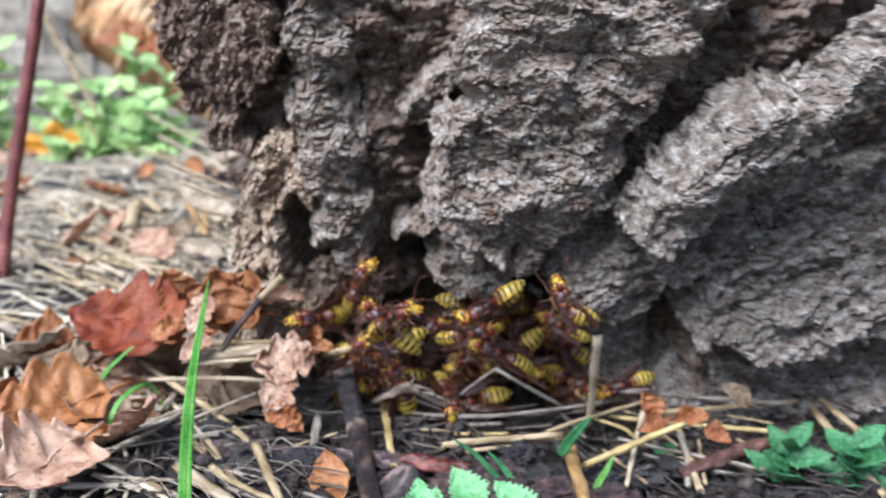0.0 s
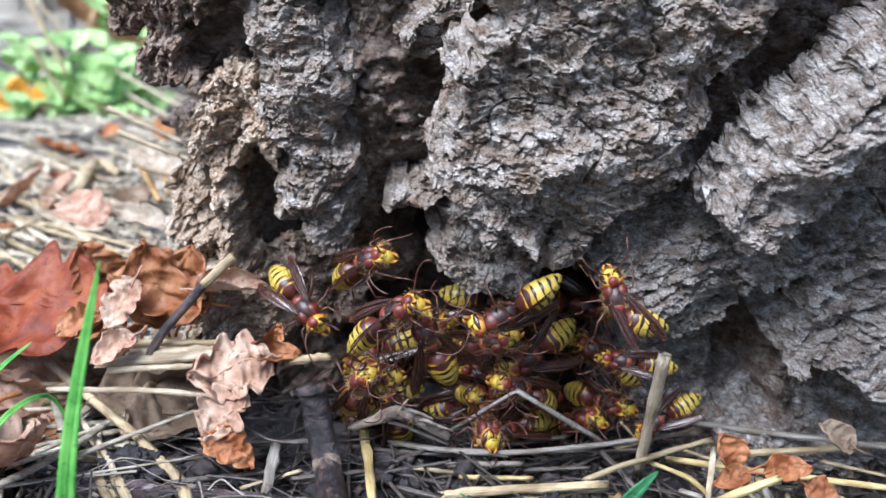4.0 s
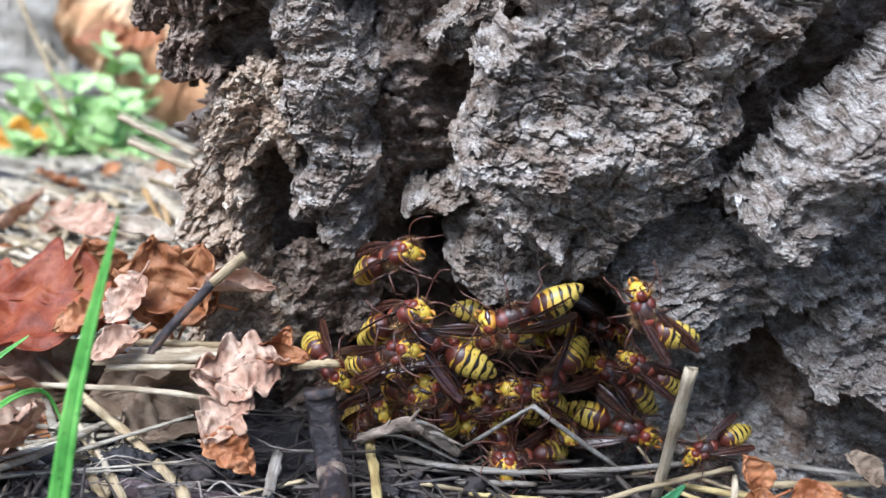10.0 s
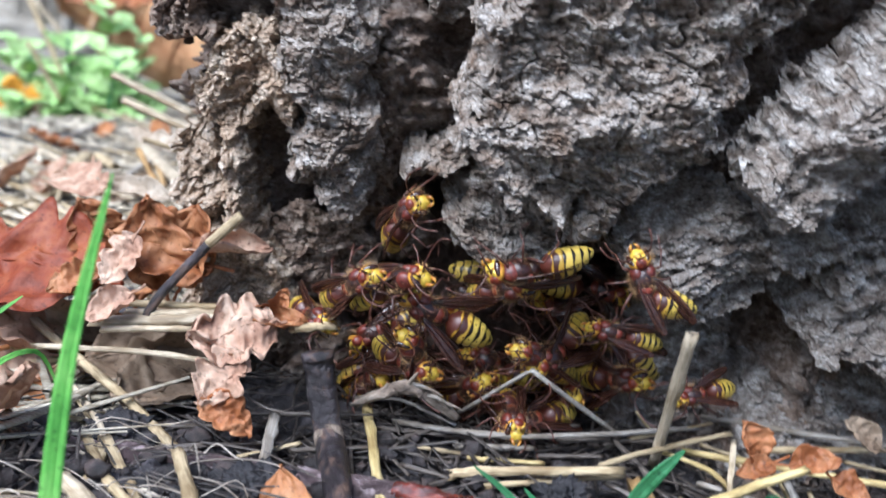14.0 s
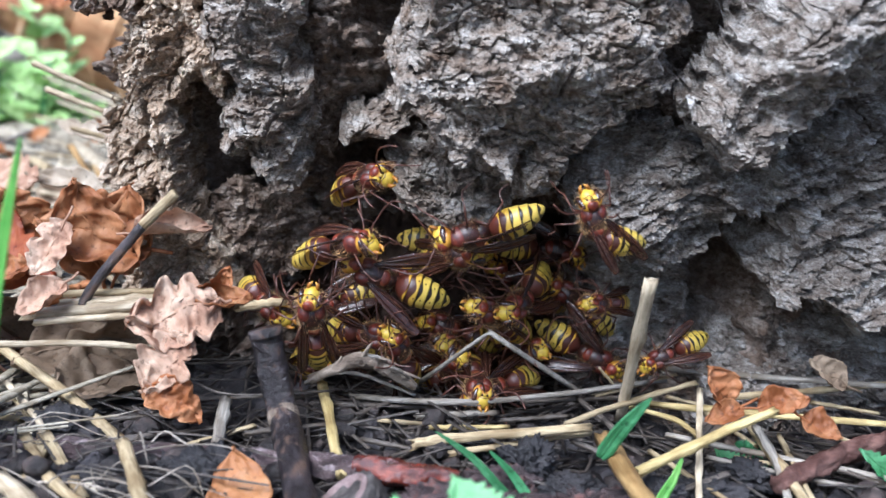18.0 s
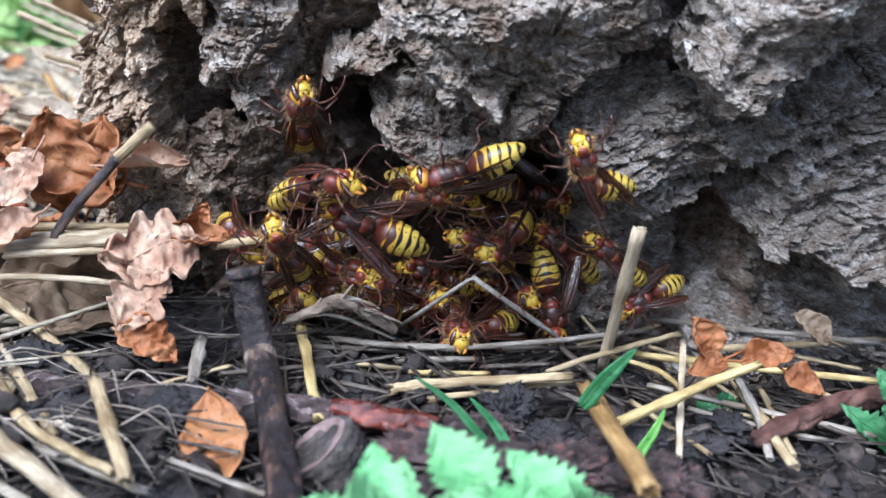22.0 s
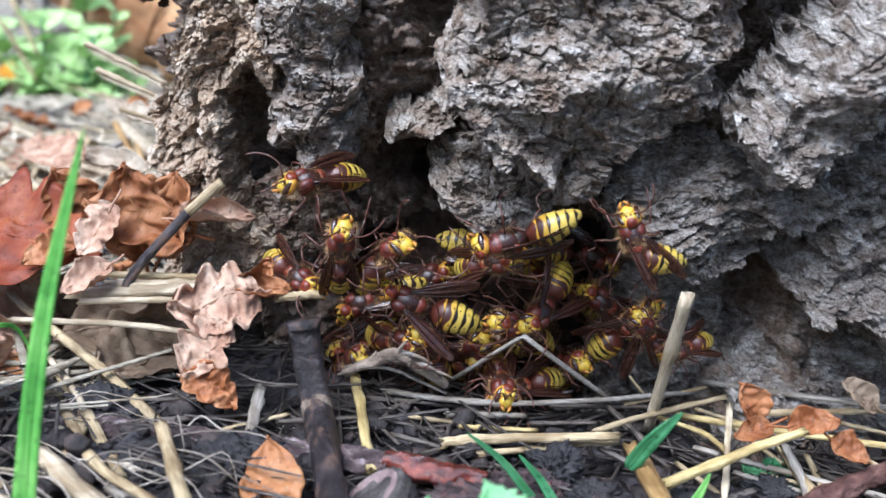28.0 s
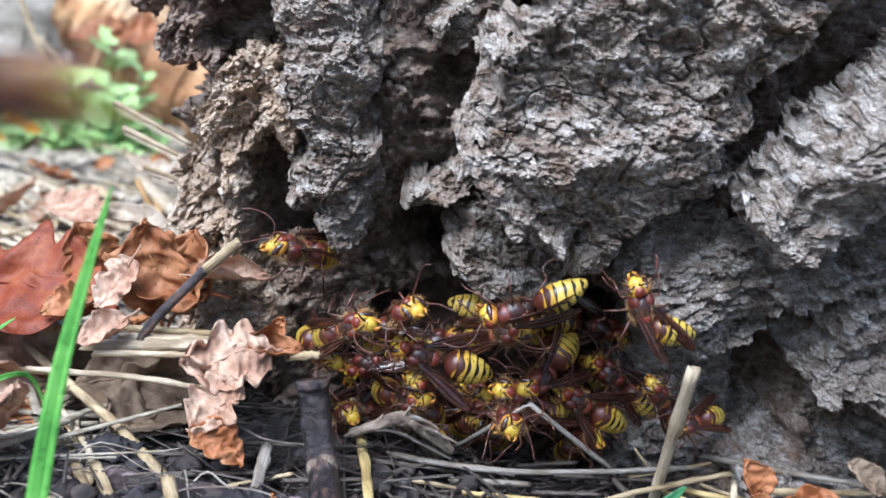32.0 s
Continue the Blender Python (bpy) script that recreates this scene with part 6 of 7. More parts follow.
straw([(-121.7, 306.3, 8.0), (-87.2, 275.7, 8.0)], 2.4, STRAW)
straw([(-207.5, 629.8, 3.0), (-149.4, 581.9, 5.0)], 2.4, STRAW)
straw([(-90.4, 356.6, 6.0), (-137.1, 406.6, 4.0)], 1.9, STRAW)
straw([(-87.0, 364.4, 8.0), (-126.0, 425.0, 5.0)], 1.9, STRAW)
straw([(-183.9, 470.7, 3.0), (-166.4, 521.1, 3.0)], 1.9, STRAW)
straw([(-228.1, 559.2, 3.0), (-244.6, 680.9, 3.0)], 1.9, STRAW)
straw([(-162.3, 392.5, 6.0), (-166.2, 483.8, 4.0)], 1.9, STRAW)
straw([(-181.9, 510.8, 4.0), (-149.0, 415.3, 6.0)], 1.9, STRAW)
straw([(-180.2, 440.6, 4.0), (-107.4, 381.1, 7.0)], 1.9, STRAW)
straw([(-221.1, 470.6, 4.0), (-108.1, 372.1, 6.0)], 2.0, STRAW)
straw([(-211.4, 443.2, 4.0), (-128.6, 344.6, 6.0)], 2.0, STRAW)
straw([(-160.5, 320.2, 6.0), (-115.7, 288.8, 8.0)], 2.0, STRAW)
straw([(-101.7, 228.4, 4.0), (-66.7, 225.8, 4.0)], 2.0, STRAW)
straw([(-87.1, 213.4, 3.0), (-62.5, 193.0, 3.0)], 2.0, STRAW)
straw([(-82.6, 238.5, 5.0), (-107.7, 250.6, 5.0)], 2.0, STRAW)
straw([(101.0, 255.0, 6.0), (99.3, 193.0, 4.0)], 2.0, STRAW)
straw([(102.2, 254.3, 8.0), (106.9, 219.5, 6.0)], 2.0, STRAW)
straw([(-120.8, 247.5, 6.0), (-78.4, 250.9, 9.0)], 2.0, STRAW)
straw([(-182.6, 397.2, 4.0), (-135.2, 356.6, 5.0)], 2.0, STRAW)
straw([(61.5, 229.9, 4.0), (59.1, 196.5, 3.0)], 2.0, STRAW)
straw([(-163.9, 463.4, 5.0), (-198.2, 582.9, 5.0), (-171.4, 547.5, 5.0)], 6.4, STRAW)
straw([(-175.8, 452.2, 5.0), (-128.6, 392.8, 5.0)], 3.6, PALE)
straw([(-236.7, 593.3, 5.0), (-183.9, 532.8, 5.0)], 3.0, PALE)
straw([(-201.6, 512.1, 5.0), (-165.6, 461.8, 5.0)], 2.6, STRAW)
straw([(-192.2, 671.8, 5.0), (-130.8, 494.7, 5.0)], 2.5, BROWN_STALK)
straw([(-295.1, 875.4, 5.0), (-211.7, 759.8, 5.0)], 4.4, STRAW)
straw([(-194.1, 658.7, 5.0), (-126.1, 508.4, 5.0)], 9.0, PALE)
straw([(-237.1, 640.7, 5.0), (-266.4, 838.6, 5.0)], 3.6, GREY_STRAW)
straw([(-269.3, 669.1, 5.0), (-231.0, 625.4, 5.0)], 3.1, PALE)
straw([(-153.5, 500.7, 5.0), (-166.8, 601.5, 5.0)], 3.0, GREY_STRAW)
straw([(-166.5, 487.7, 5.0), (-131.8, 456.5, 5.0)], 2.6, PALE)
straw([(-224.3, 690.9, 5.0), (-181.9, 630.1, 5.0)], 2.8, PALE)
straw([(-477.7, 1164.9, 97.6), (-445.2, 1169.0, 58.0), (-417.1, 1174.7, 4.0)], 7.1, PALE)
straw([(-388.2, 942.2, 55.3), (-358.9, 947.6, 4.0)], 5.1, STRAW)
straw([(-95.2, 318.5, 61.5), (-74.0, 319.4, 52.9)], 2.0, PALE)
straw([(-92.7, 319.2, 55.1), (-72.7, 320.0, 48.0)], 2.0, PALE)
straw([(-87.1, 320.2, 45.5), (-72.8, 320.6, 42.1)], 1.8, STRAW)
straw([(-295.4, 900.0, 37.1), (-150.9, 620.0, 30.2)], 3.0, PALE)
straw([(-285.9, 900.0, 17.3), (-148.8, 620.0, 19.3)], 3.4, PALE)
straw([(-431.3, 1000.0, 135.2), (-368.6, 980.0, 22.0)], 6.0, STRAW)
straw([(-119.8, 420.0, 30.3), (-106.2, 400.0, 20.2)], 2.4, BROWN_STALK)

# leaves
leaf('oak', RUST, (-59, 248, 23.5), (-64.2, 250, 42.5), 15, cup=0.5, curl=0.5, face=(0.2, -0.9, 0.3), label='rust-brown lobed oak leaf leaning on the bark', stalk=2, seed=3, crumple=1.2)
leaf('oak', RUST, (-57, 250, 24), (-52.6, 252, 41.5), 14, cup=0.6, curl=0.4, face=(-0.2, -0.9, 0.35), label='curled rust-brown oak leaf standing by the bark', stalk=3, seed=4, crumple=1.2)
leaf('oak', RUST, (-49.5, 247.5, 29.5), (-71, 249, 32.6), 17, cup=0.45, curl=0.35, face=(0, -0.8, 0.6), label='rust-brown oak leaf lying over the litter', stalk=4, seed=5, crumple=1.3)
leaf('ovate', PINK, (-52.5, 246, 33), (-38.2, 246, 35.6), 8, cup=1.2, curl=-0.3, face=(0, -0.7, 0.7), label='pinkish rolled oak leaf by the open hole', stalk=3, seed=45, crumple=1.2)
leaf('oak', RUST, (-74, 262, 27), (-82.4, 262, 38), 14, cup=0.6, curl=0.5, face=(0, -0.9, 0.4), label='curled rust-brown oak leaf', stalk=3, seed=46, crumple=1.2)
leaf('oak', PINK, (-63.6, 243, 35.4), (-68.6, 241, 25.2), 8.5, cup=0.4, curl=0.3, face=(0, -0.8, 0.6), label='bleached torn side of a dry oak leaf', stalk=3, seed=6, crumple=1.4)
leaf('oak', RUST_RED, (-73.4, 250.0, 23.8), (-108.2, 262.0, 22.0), 29, cup=0.35, curl=0.35, face=(0.1, -0.6, 0.75), label='large red-brown oak leaf on the litter', stalk=6, seed=7, crumple=1.0)
leaf('ovate', PINK, (-62.4, 238.5, 24.8), (-69.8, 236.5, 18.0), 8.5, cup=0.9, curl=0.7, face=(0, -0.7, 0.7), label='pale curled dry leaf', stalk=3, seed=8, crumple=1.0)
leaf('oak', RUST, (-72, 247.5, 26), (-81, 245, 21), 8.5, cup=0.8, curl=0.4, face=(0, -0.7, 0.7), label='brown curled dry leaf', stalk=3, seed=9, crumple=1.4)
leaf('oak', PINK, (-34.6, 235, 22.6), (-50.2, 230.5, 19.0), 15, cup=0.35, curl=0.35, face=(0.05, -0.85, 0.55), label='crumpled pinkish-brown dead leaf over the straw', stalk=2, seed=10, crumple=2.2)
leaf('oak', RUST, (-45, 226, 11), (-36, 222.5, 5.6), 8, cup=0.5, curl=-0.4, face=(0, -0.8, 0.6), label='torn rust-brown dead leaf under the straw', stalk=2, seed=11, crumple=2.4)
leaf('oak', PINK, (-39.0, 230, 18.0), (-46.2, 226, 8.6), 10, cup=0.5, curl=0.4, face=(0, -0.8, 0.6), label='crumpled pinkish-brown dead leaf', stalk=2, seed=47, crumple=2.4)
leaf('ovate', RUST, (-41, 238, 20.6), (-28.9, 236.4, 23.2), 9, cup=1.4, curl=0.2, face=(0, -0.7, 0.7), label='tightly rolled brown leaf', stalk=4, seed=12, crumple=1.4)
leaf('ovate', RUST, (-35.8, 240, 22.8), (-33.4, 240, 28.6), 5, cup=0.7, curl=0.4, face=(0, -0.9, 0.3), label='small brown upright leaf by the straw end', stalk=2, seed=53, crumple=1.6)
leaf('ovate', DULL, (-49.1, 268.6, 9.0), (-75.3, 243.7, 5.0), 27, cup=0.25, curl=0.2, face=(0, -0.5, 0.85), label='dull brown round leaf lying flat', stalk=6, seed=13, crumple=1.0)
leaf('ovate', DULL, (-54.1, 250.9, 5.0), (-64.1, 232.3, 3.0), 18, cup=0.4, curl=0.3, face=(0, -0.5, 0.85), label='dull brown leaf under the straw', stalk=6, seed=14, crumple=1.0)
leaf('ovate', ORANGE, (-24.5, 193.0, -0.6), (-27.6, 205.5, 7.8), 9.5, cup=0.15, curl=0.15, face=(0, -0.85, 0.5), label='orange-brown smooth leaf propped on the soil', stalk=4, seed=15, crumple=1.1)
leaf('ovate', RUST, (53.5, 219.0, 11.0), (48.2, 220.5, 17.6), 8.0, cup=0.7, curl=0.6, face=(0, -0.7, 0.7), label='small brown curled leaf on the straw', stalk=3, seed=16, crumple=1.0)
leaf('ovate', RUST, (57.5, 217.0, 11.6), (66.0, 216.0, 12.6), 7, cup=0.8, curl=0.7, face=(0, -0.7, 0.7), label='small brown curled leaf on the straw', stalk=3, seed=17, crumple=1.0)
leaf('ovate', RUST, (64.0, 214.5, 11.0), (70.0, 213.0, 7.2), 6.0, cup=0.6, curl=0.6, face=(0, -0.7, 0.7), label='small brown curled leaf on the straw', stalk=2, seed=18, crumple=1.0)
leaf('ovate', DULL, (80.5, 232.0, 10.5), (71.8, 233.0, 14.6), 6.5, cup=0.6, curl=0.5, face=(0, -0.7, 0.7), label='small olive-brown leaf at the tree foot', stalk=3, seed=19, crumple=1.0)
leaf('ovate', RUST, (55.0, 217.5, 11.6), (47.6, 216.0, 8.4), 5, cup=0.7, curl=0.6, face=(0, -0.7, 0.7), label='small brown curled leaf on the straw', stalk=3, seed=20, crumple=1.0)
leaf('oak', ORANGE, (-87.2, 227.4, 14.0), (-110.2, 210.3, 10.0), 24, cup=0.5, curl=0.4, face=(0, -0.7, 0.7), label='orange-brown oak leaf in the litter', stalk=6, seed=21, crumple=1.0)
leaf('oak', PINK, (-83.8, 203.0, 12.0), (-94.0, 179.5, 8.0), 26, cup=0.4, curl=0.3, face=(0, -0.7, 0.7), label='tan dry oak leaf in the litter', stalk=6, seed=22, crumple=1.0)
leaf('ovate', RUST, (-121.2, 288.6, 8.0), (-135.8, 276.4, 8.0), 20, cup=0.4, curl=0.3, face=(0, -0.7, 0.7), label='brown dry leaf in the litter', stalk=6, seed=23, crumple=1.0)
leaf('oak', RUST, (-72.8, 270.0, 10.9), (-77.6, 262.0, -2.9), 18, cup=0.6, curl=0.4, face=(0, -0.7, 0.7), label='rust-brown oak leaf in the litter', stalk=6, seed=24, crumple=1.0)
leaf('oak', PALE_LEAF, (-79.7, 340.0, 40.6), (-104.8, 370.0, 38.6), 9, cup=0.8, curl=0.3, face=(0, -0.7, 0.7), label='bleached pale leaf in the open', stalk=6, seed=25, crumple=1.0)
leaf('ovate', PALE_LEAF, (-76.3, 310.0, 31.5), (-100.4, 330.0, 28.7), 8, cup=0.8, curl=0.3, face=(0, -0.7, 0.7), label='bleached pale leaf in the open', stalk=6, seed=26, crumple=1.0)
leaf('oak', PINK, (-117.8, 345.0, 31.1), (-90.3, 310.0, 26.1), 16, cup=0.5, curl=0.3, face=(0, -0.7, 0.7), label='tan dry oak leaf in the open', stalk=6, seed=27, crumple=1.0)
leaf('oak', YELLOW_LEAF, (-370.3, 960.0, -21.6), (-470.0, 1000.0, -8.9), 70, cup=0.3, curl=0.3, face=(0.1, -0.9, 0.3), label='yellow-orange oak leaf held among the greenery', stalk=20, seed=28, crumple=1.0)
leaf('oak', RUST, (-390.1, 1200.0, 120.2), (-455.8, 1200.0, 97.8), 40, cup=0.3, curl=0.3, face=(0, -0.7, 0.7), label='rust leaf by the old log', stalk=10, seed=29, crumple=1.0)
leaf('oak', RUST, (-258.1, 900.0, 106.6), (-301.5, 900.0, 96.0), 40, cup=0.4, curl=0.3, face=(0, -0.7, 0.7), label='brown leaf hanging by the tree', stalk=10, seed=30, crumple=1.0)

# dark stick that stands aslant before the cluster
stick = thing("stick", "dark peeling stick standing aslant in the litter", "stick")
ob, m = rough_rod([(-25.8, 227.5, 20.5), (-22.6, 225, 7), (-19.0, 208, 4.5), (-13.5, 178, 3)], [2.7, 2.55, 2.5, 2.4, 2.3], STICK, "stem", None, "dark purplish bark", 0.15, 110, 30, 2)
ob.parent, stick.matrix_basis, ob.matrix_basis = stick, m, Matrix.Identity(4)
for f, wide, mat in ((0.0, 3.0, STICK), (0.36, 2.75, FRAYED)):
    bm = bmesh.new()
    q = [(m.inverted() @ (Vector(a) * MM)) for a in bent([(-25.8, 227.5, 20.5), (-22.6, 225, 7), (-19.0, 208, 4.5), (-13.5, 178, 3)], 60)]
    i = int(f * 59)
    tube(bm, q[i:i + 4], [wide * MM * 0.97, wide * MM, wide * MM, wide * MM * 0.96], 18)
    part("scar_ring", bm, mat, stick, "pale torn ring" if f else "swollen dark end")

# long damp twig across the front, wet and red at its end
twig = thing("fallen_twig", "damp brown twig lying across the soil, wet red at one end", "twig")
ob, m = rough_rod([(-75, 217, 2.5), (-47.7, 213.5, 3), (-22.5, 211.6, 3), (-9, 209.3, 3.2)], [2.2, 2.2, 2.0, 2.1], TWIG, "stem", None, "", 0.26, 160, 30, 5)
ob.parent, twig.matrix_basis, ob.matrix_basis = twig, m, Matrix.Identity(4)
q = [m.inverted() @ (Vector(a) * MM) for a in ((-9.5, 209.4, 3.2), (-4, 208, 3.4), (2, 206.6, 3.0), (6.5, 205.6, 2.6))]
ob2, m2 = rough_rod([tuple(a / MM for a in q[0]), tuple(a / MM for a in q[1]), tuple(a / MM for a in q[2]), tuple(a / MM for a in q[3])], [2.0, 2.2, 2.3, 1.9], RESIN, "wet_end", None, "glossy wet red bark", 0.34, 60, 26, 6)
ob2.parent, ob2.matrix_basis = twig, m2
root = thing("fallen_twig", "red-brown rough twig lying by the green leaves", "twig")
ob, m = rough_rod([(57, 205.5, 3), (70.2, 213.3, 4.5), (88, 221.5, 5)], [1.4, 1.8, 2.0], ROOT, "stem", None, "", 0.26, 110, 26, 8)
ob.parent, root.matrix_basis, ob.matrix_basis = root, m, Matrix.Identity(4)
oak_twig = thing("oak_twig", "dark thin twig with a pale broken tip among oak leaves", "twig")
ob, m = rough_rod([(-61.5, 239.5, 18), (-57.6, 240, 25), (-49.3, 240.5, 35.3)], [0.8, 0.95, 0.95], STICK, "stem", None, "", 0.08, 40, 14, 9)
ob.parent, oak_twig.matrix_basis, ob.matrix_basis = oak_twig, m, Matrix.Identity(4)
ob2, m2 = rough_rod([(-49.3, 240.5, 35.3), (-43.4, 241, 41.4)], [0.95, 1.0], STRAW, "broken_tip", None, "pale broken end", 0.06, 12, 14, 10)
ob2.parent, ob2.matrix_basis = oak_twig, m.inverted() @ m2

torn = thing("torn_twig", "frayed grey-brown twig lying before the cluster", "twig")
ob, m = rough_rod([(-18.5, 236, 8.2), (-14.5, 232.5, 11.6), (-9.5, 231, 14.2), (-5, 232, 12.2), (0.5, 234, 8.0)], [0.7, 0.9, 1.3, 1.2, 0.7], FRAYED, "stem", None, "", 0.42, 90, 18, 21)
ob.parent, torn.matrix_basis, ob.matrix_basis = torn, m, Matrix.Identity(4)
for k, line in enumerate((((-9.5, 230.6, 14), (-8.2, 229.6, 16.6), (-7.4, 229.2, 17.8)), ((-11, 231, 13.4), (-6, 230.4, 14.6), (-2.5, 231, 13.0)), ((-14.5, 232.4, 11.4), (-13.2, 231.2, 13.6), (-12.8, 231, 14.6)), ((-5, 231.6, 12.4), (-1.5, 231.4, 11.6), (1.5, 232.2, 10.2)))):
    ob2, m2 = rough_rod(list(line), [0.4, 0.35, 0.15], FRAYED, "splinter", None, "", 0.2, 16, 8, 60 + k)
    ob2.parent, ob2.matrix_basis = torn, m.inverted() @ m2

# crumbs of soil, a woody cup and bark pieces
for k, (x, y, z, sx, sy, sz) in enumerate([(18.5, 212.5, 3, 4.2, 3.4, 4.4), (-31.5, 207, 2.5, 6.5, 5, 5), (-37, 210, 2, 4, 3.4, 3.4), (-42, 203, 2, 4, 3, 3), (38, 205, 1.5, 4, 3.5, 3), (24, 206, 1, 5, 4, 3), (-25, 202, 1, 4, 4, 3), (-55, 206, 2, 5, 5, 3), (47, 208, 0.5, 5, 4, 3), (12, 222, 1, 3, 3, 2.6), (-60, 226, 2, 6, 5, 4), (56, 214, 0.5, 5, 4, 3)]):
    clod(x, y, z, (sx, sy, sz), CLOD, "soil_clod", "crumbly black lump of damp soil", "soil lump", k + 1, 0.8, 0.45, 0.3)
clod(9, 199.5, 0.5, (13, 8.5, 4.6), CHUNK, "bark_piece", "damp purplish-brown piece of rotten bark", "bark", 31, 0.9, 0.4, 0.2)
clod(27, 199, 0, (9, 7, 4.2), CHUNK, "bark_piece", "damp brown piece of rotten bark", "bark", 33, 0.9, 0.4, 0.2)
clod(14, 208.5, 1, (6, 3.2, 3.4), CHUNK, "bark_piece", "small reddish piece of wet bark", "bark", 35, 0.9, 0.4, 0.2)
clod(38, 196, 0, (8, 8, 3.6), CHUNK, "bark_piece", "damp brown piece of rotten bark", "bark", 36, 0.9, 0.4, 0.2)


def woody_cup():
    """A scaly cup lying on its side, its flat pinkish face turned up."""
    cup = thing("acorn_cup", "grey scaly acorn cup with a pinkish face", "acorn cup")
    bm = bmesh.new()
    bmesh.ops.create_uvsphere(bm, u_segments=72, v_segments=48, radius=1)
    for v in bm.verts:
        d = v.co.normalized()
        a, lat = math.atan2(d.y, d.x), math.asin(max(-1, min(1, d.z)))
        scale = 0.075 * (abs(math.sin(a * 11 + 1.57 * round(lat * 9))) * abs(math.cos(lat * 14)))
        v.co = d * (1 + scale) if d.z < 0.3 else Vector((d.x, d.y, 0.3 + 0.04 * noise.noise(d * 3))) * (1.0 if d.z < 0.4 else 0.97)
        v.co *= 6.1 * MM
    part("shell", bm, CUP, cup, "scaly grey shell")
    bm = bmesh.new()
    rings = [[bm.verts.new(Vector((f * 5.4 * math.cos(w), f * 5.4 * math.sin(w), 1.98 - 0.7 * (1 - f) + 0.1 * noise.noise(Vector((f * 3, w, 0))))) * MM) for w in (2 * math.pi * j / 28 for j in range(28))] for f in (1, 0.75, 0.5, 0.25, 0.05)]
    for a, b in zip(rings, rings[1:]):
        for j in range(28):
            bm.faces.new((a[j], a[(j + 1) % 28], b[(j + 1) % 28], b[j]))
    bm.faces.new(rings[-1])
    part("face", bm, CUP_FACE, cup, "pinkish flat face")
    cup.matrix_basis = pose(-0.0103, 0.1975, 0.0022, 4, -40, 2)


woody_cup()

# grass and nettles
blade([(-52.6, 175, -1), (-52.0, 175, 14), (-49.6, 174.5, 35), (-45.0, 174, 57)], 2.7, GRASS, "grass_blade", "tall bright green grass blade")
blade([(27.3, 201.2, 9.3), (29.3, 200.4, 13.3), (31.5, 200, 16.5), (34.0, 200, 19.3)], 2.4, GREEN, "grass_blade", "short broad green grass blade")
blade([(17, 199, 0), (13, 200, 4), (8, 201.5, 9), (2.5, 202.6, 12.5)], 1.3, GREEN, "grass_blade", "thin green grass blade")
blade([(20, 197, 0), (17, 199, 3), (14, 200, 7), (10.5, 200.4, 10.5)], 1.5, GREEN, "grass_blade", "thin green grass blade")
blade([(34, 196, 0), (36, 198, 4), (38, 199, 7), (39.5, 200, 10)], 1.6, GRASS, "grass_blade", "thin green grass blade")
blade([(-86, 215, 0), (-83, 222, 12), (-78, 232, 14), (-75, 236, 5)], 1.0, GRASS, "grass_blade", "thin curled green grass blade")
blade([(-98, 232, 0), (-92, 236, 14), (-84, 240, 22)], 1.2, GRASS, "grass_blade", "thin green grass blade")


def nettle(x, y, z, tall, leaves, size, mat, seed, label, wide=0.62, lean=(0, 0), stem_mat=None):
    """A small upright plant: a stem and pairs of toothed leaves, each a part with its midrib."""
    r = random.Random(seed)
    p = thing("plant", label, "plant", "green plants")
    bm = bmesh.new()
    line = bent([(0, 0, -2 * MM), (lean[0] * 0.4 * MM, lean[1] * 0.4 * MM, tall * 0.5 * MM), (lean[0] * MM, lean[1] * MM, tall * MM)], 10)
    tube(bm, line, [size * 0.045 * MM] * 6 + [size * 0.03 * MM] * 4, 7)
    part("stem", bm, stem_mat or mat, p)
    for k in range(leaves):
        f = 0.25 + 0.75 * k / max(1, leaves - 1)
        at = line[min(9, int(f * 9))]
        w = k * 2.4 + r.uniform(-0.5, 0.5)
        ln = size * (1.1 - 0.45 * f) * r.uniform(0.8, 1.1)
        out = Vector((math.cos(w), math.sin(w), r.uniform(-0.1, 0.5)))
        me, mid = leaf_mesh("nettle", ln * MM, ln * wide * MM, 0.35, r.uniform(0.2, 0.7), seed + k, 0.35, mat)
        ob = part("leaf", me, None, p)
        ob.matrix_basis = along(at, at + out, Vector((r.uniform(-0.3, 0.3), -0.55, 0.8)))
        bm = bmesh.new()
        tube(bm, [Vector(q) + Vector((0, 0, 0.0001)) for q in mid[::6]], [ln * 0.02 * MM] * 4 + [ln * 0.008 * MM] * (len(mid[::6]) - 4), 5)
        part("midrib", bm, mat, ob)
    p.location = (x * MM, y * MM, z * MM)
    return p


nettle(8, 163, 0, 17, 8, 15, NETTLE, 3, "low green toothed nettle leaves", 0.8)
nettle(-2.5, 161, 0, 16, 8, 14, NETTLE, 4, "low green toothed nettle leaves", 0.8)
nettle(18, 163, 0, 16, 8, 14, NETTLE, 5, "low green toothed nettle leaves", 0.8)
nettle(82, 207, -2, 12, 9, 13, GREEN, 6, "dark green nettle growing through the straw", 0.7)
nettle(96, 203, -2, 14, 9, 15, GREEN, 7, "dark green nettle growing through the straw", 0.7)
nettle(59, 220, -3, 6, 5, 8, GREEN, 8, "small green nettle shoot under the straw", 0.7)

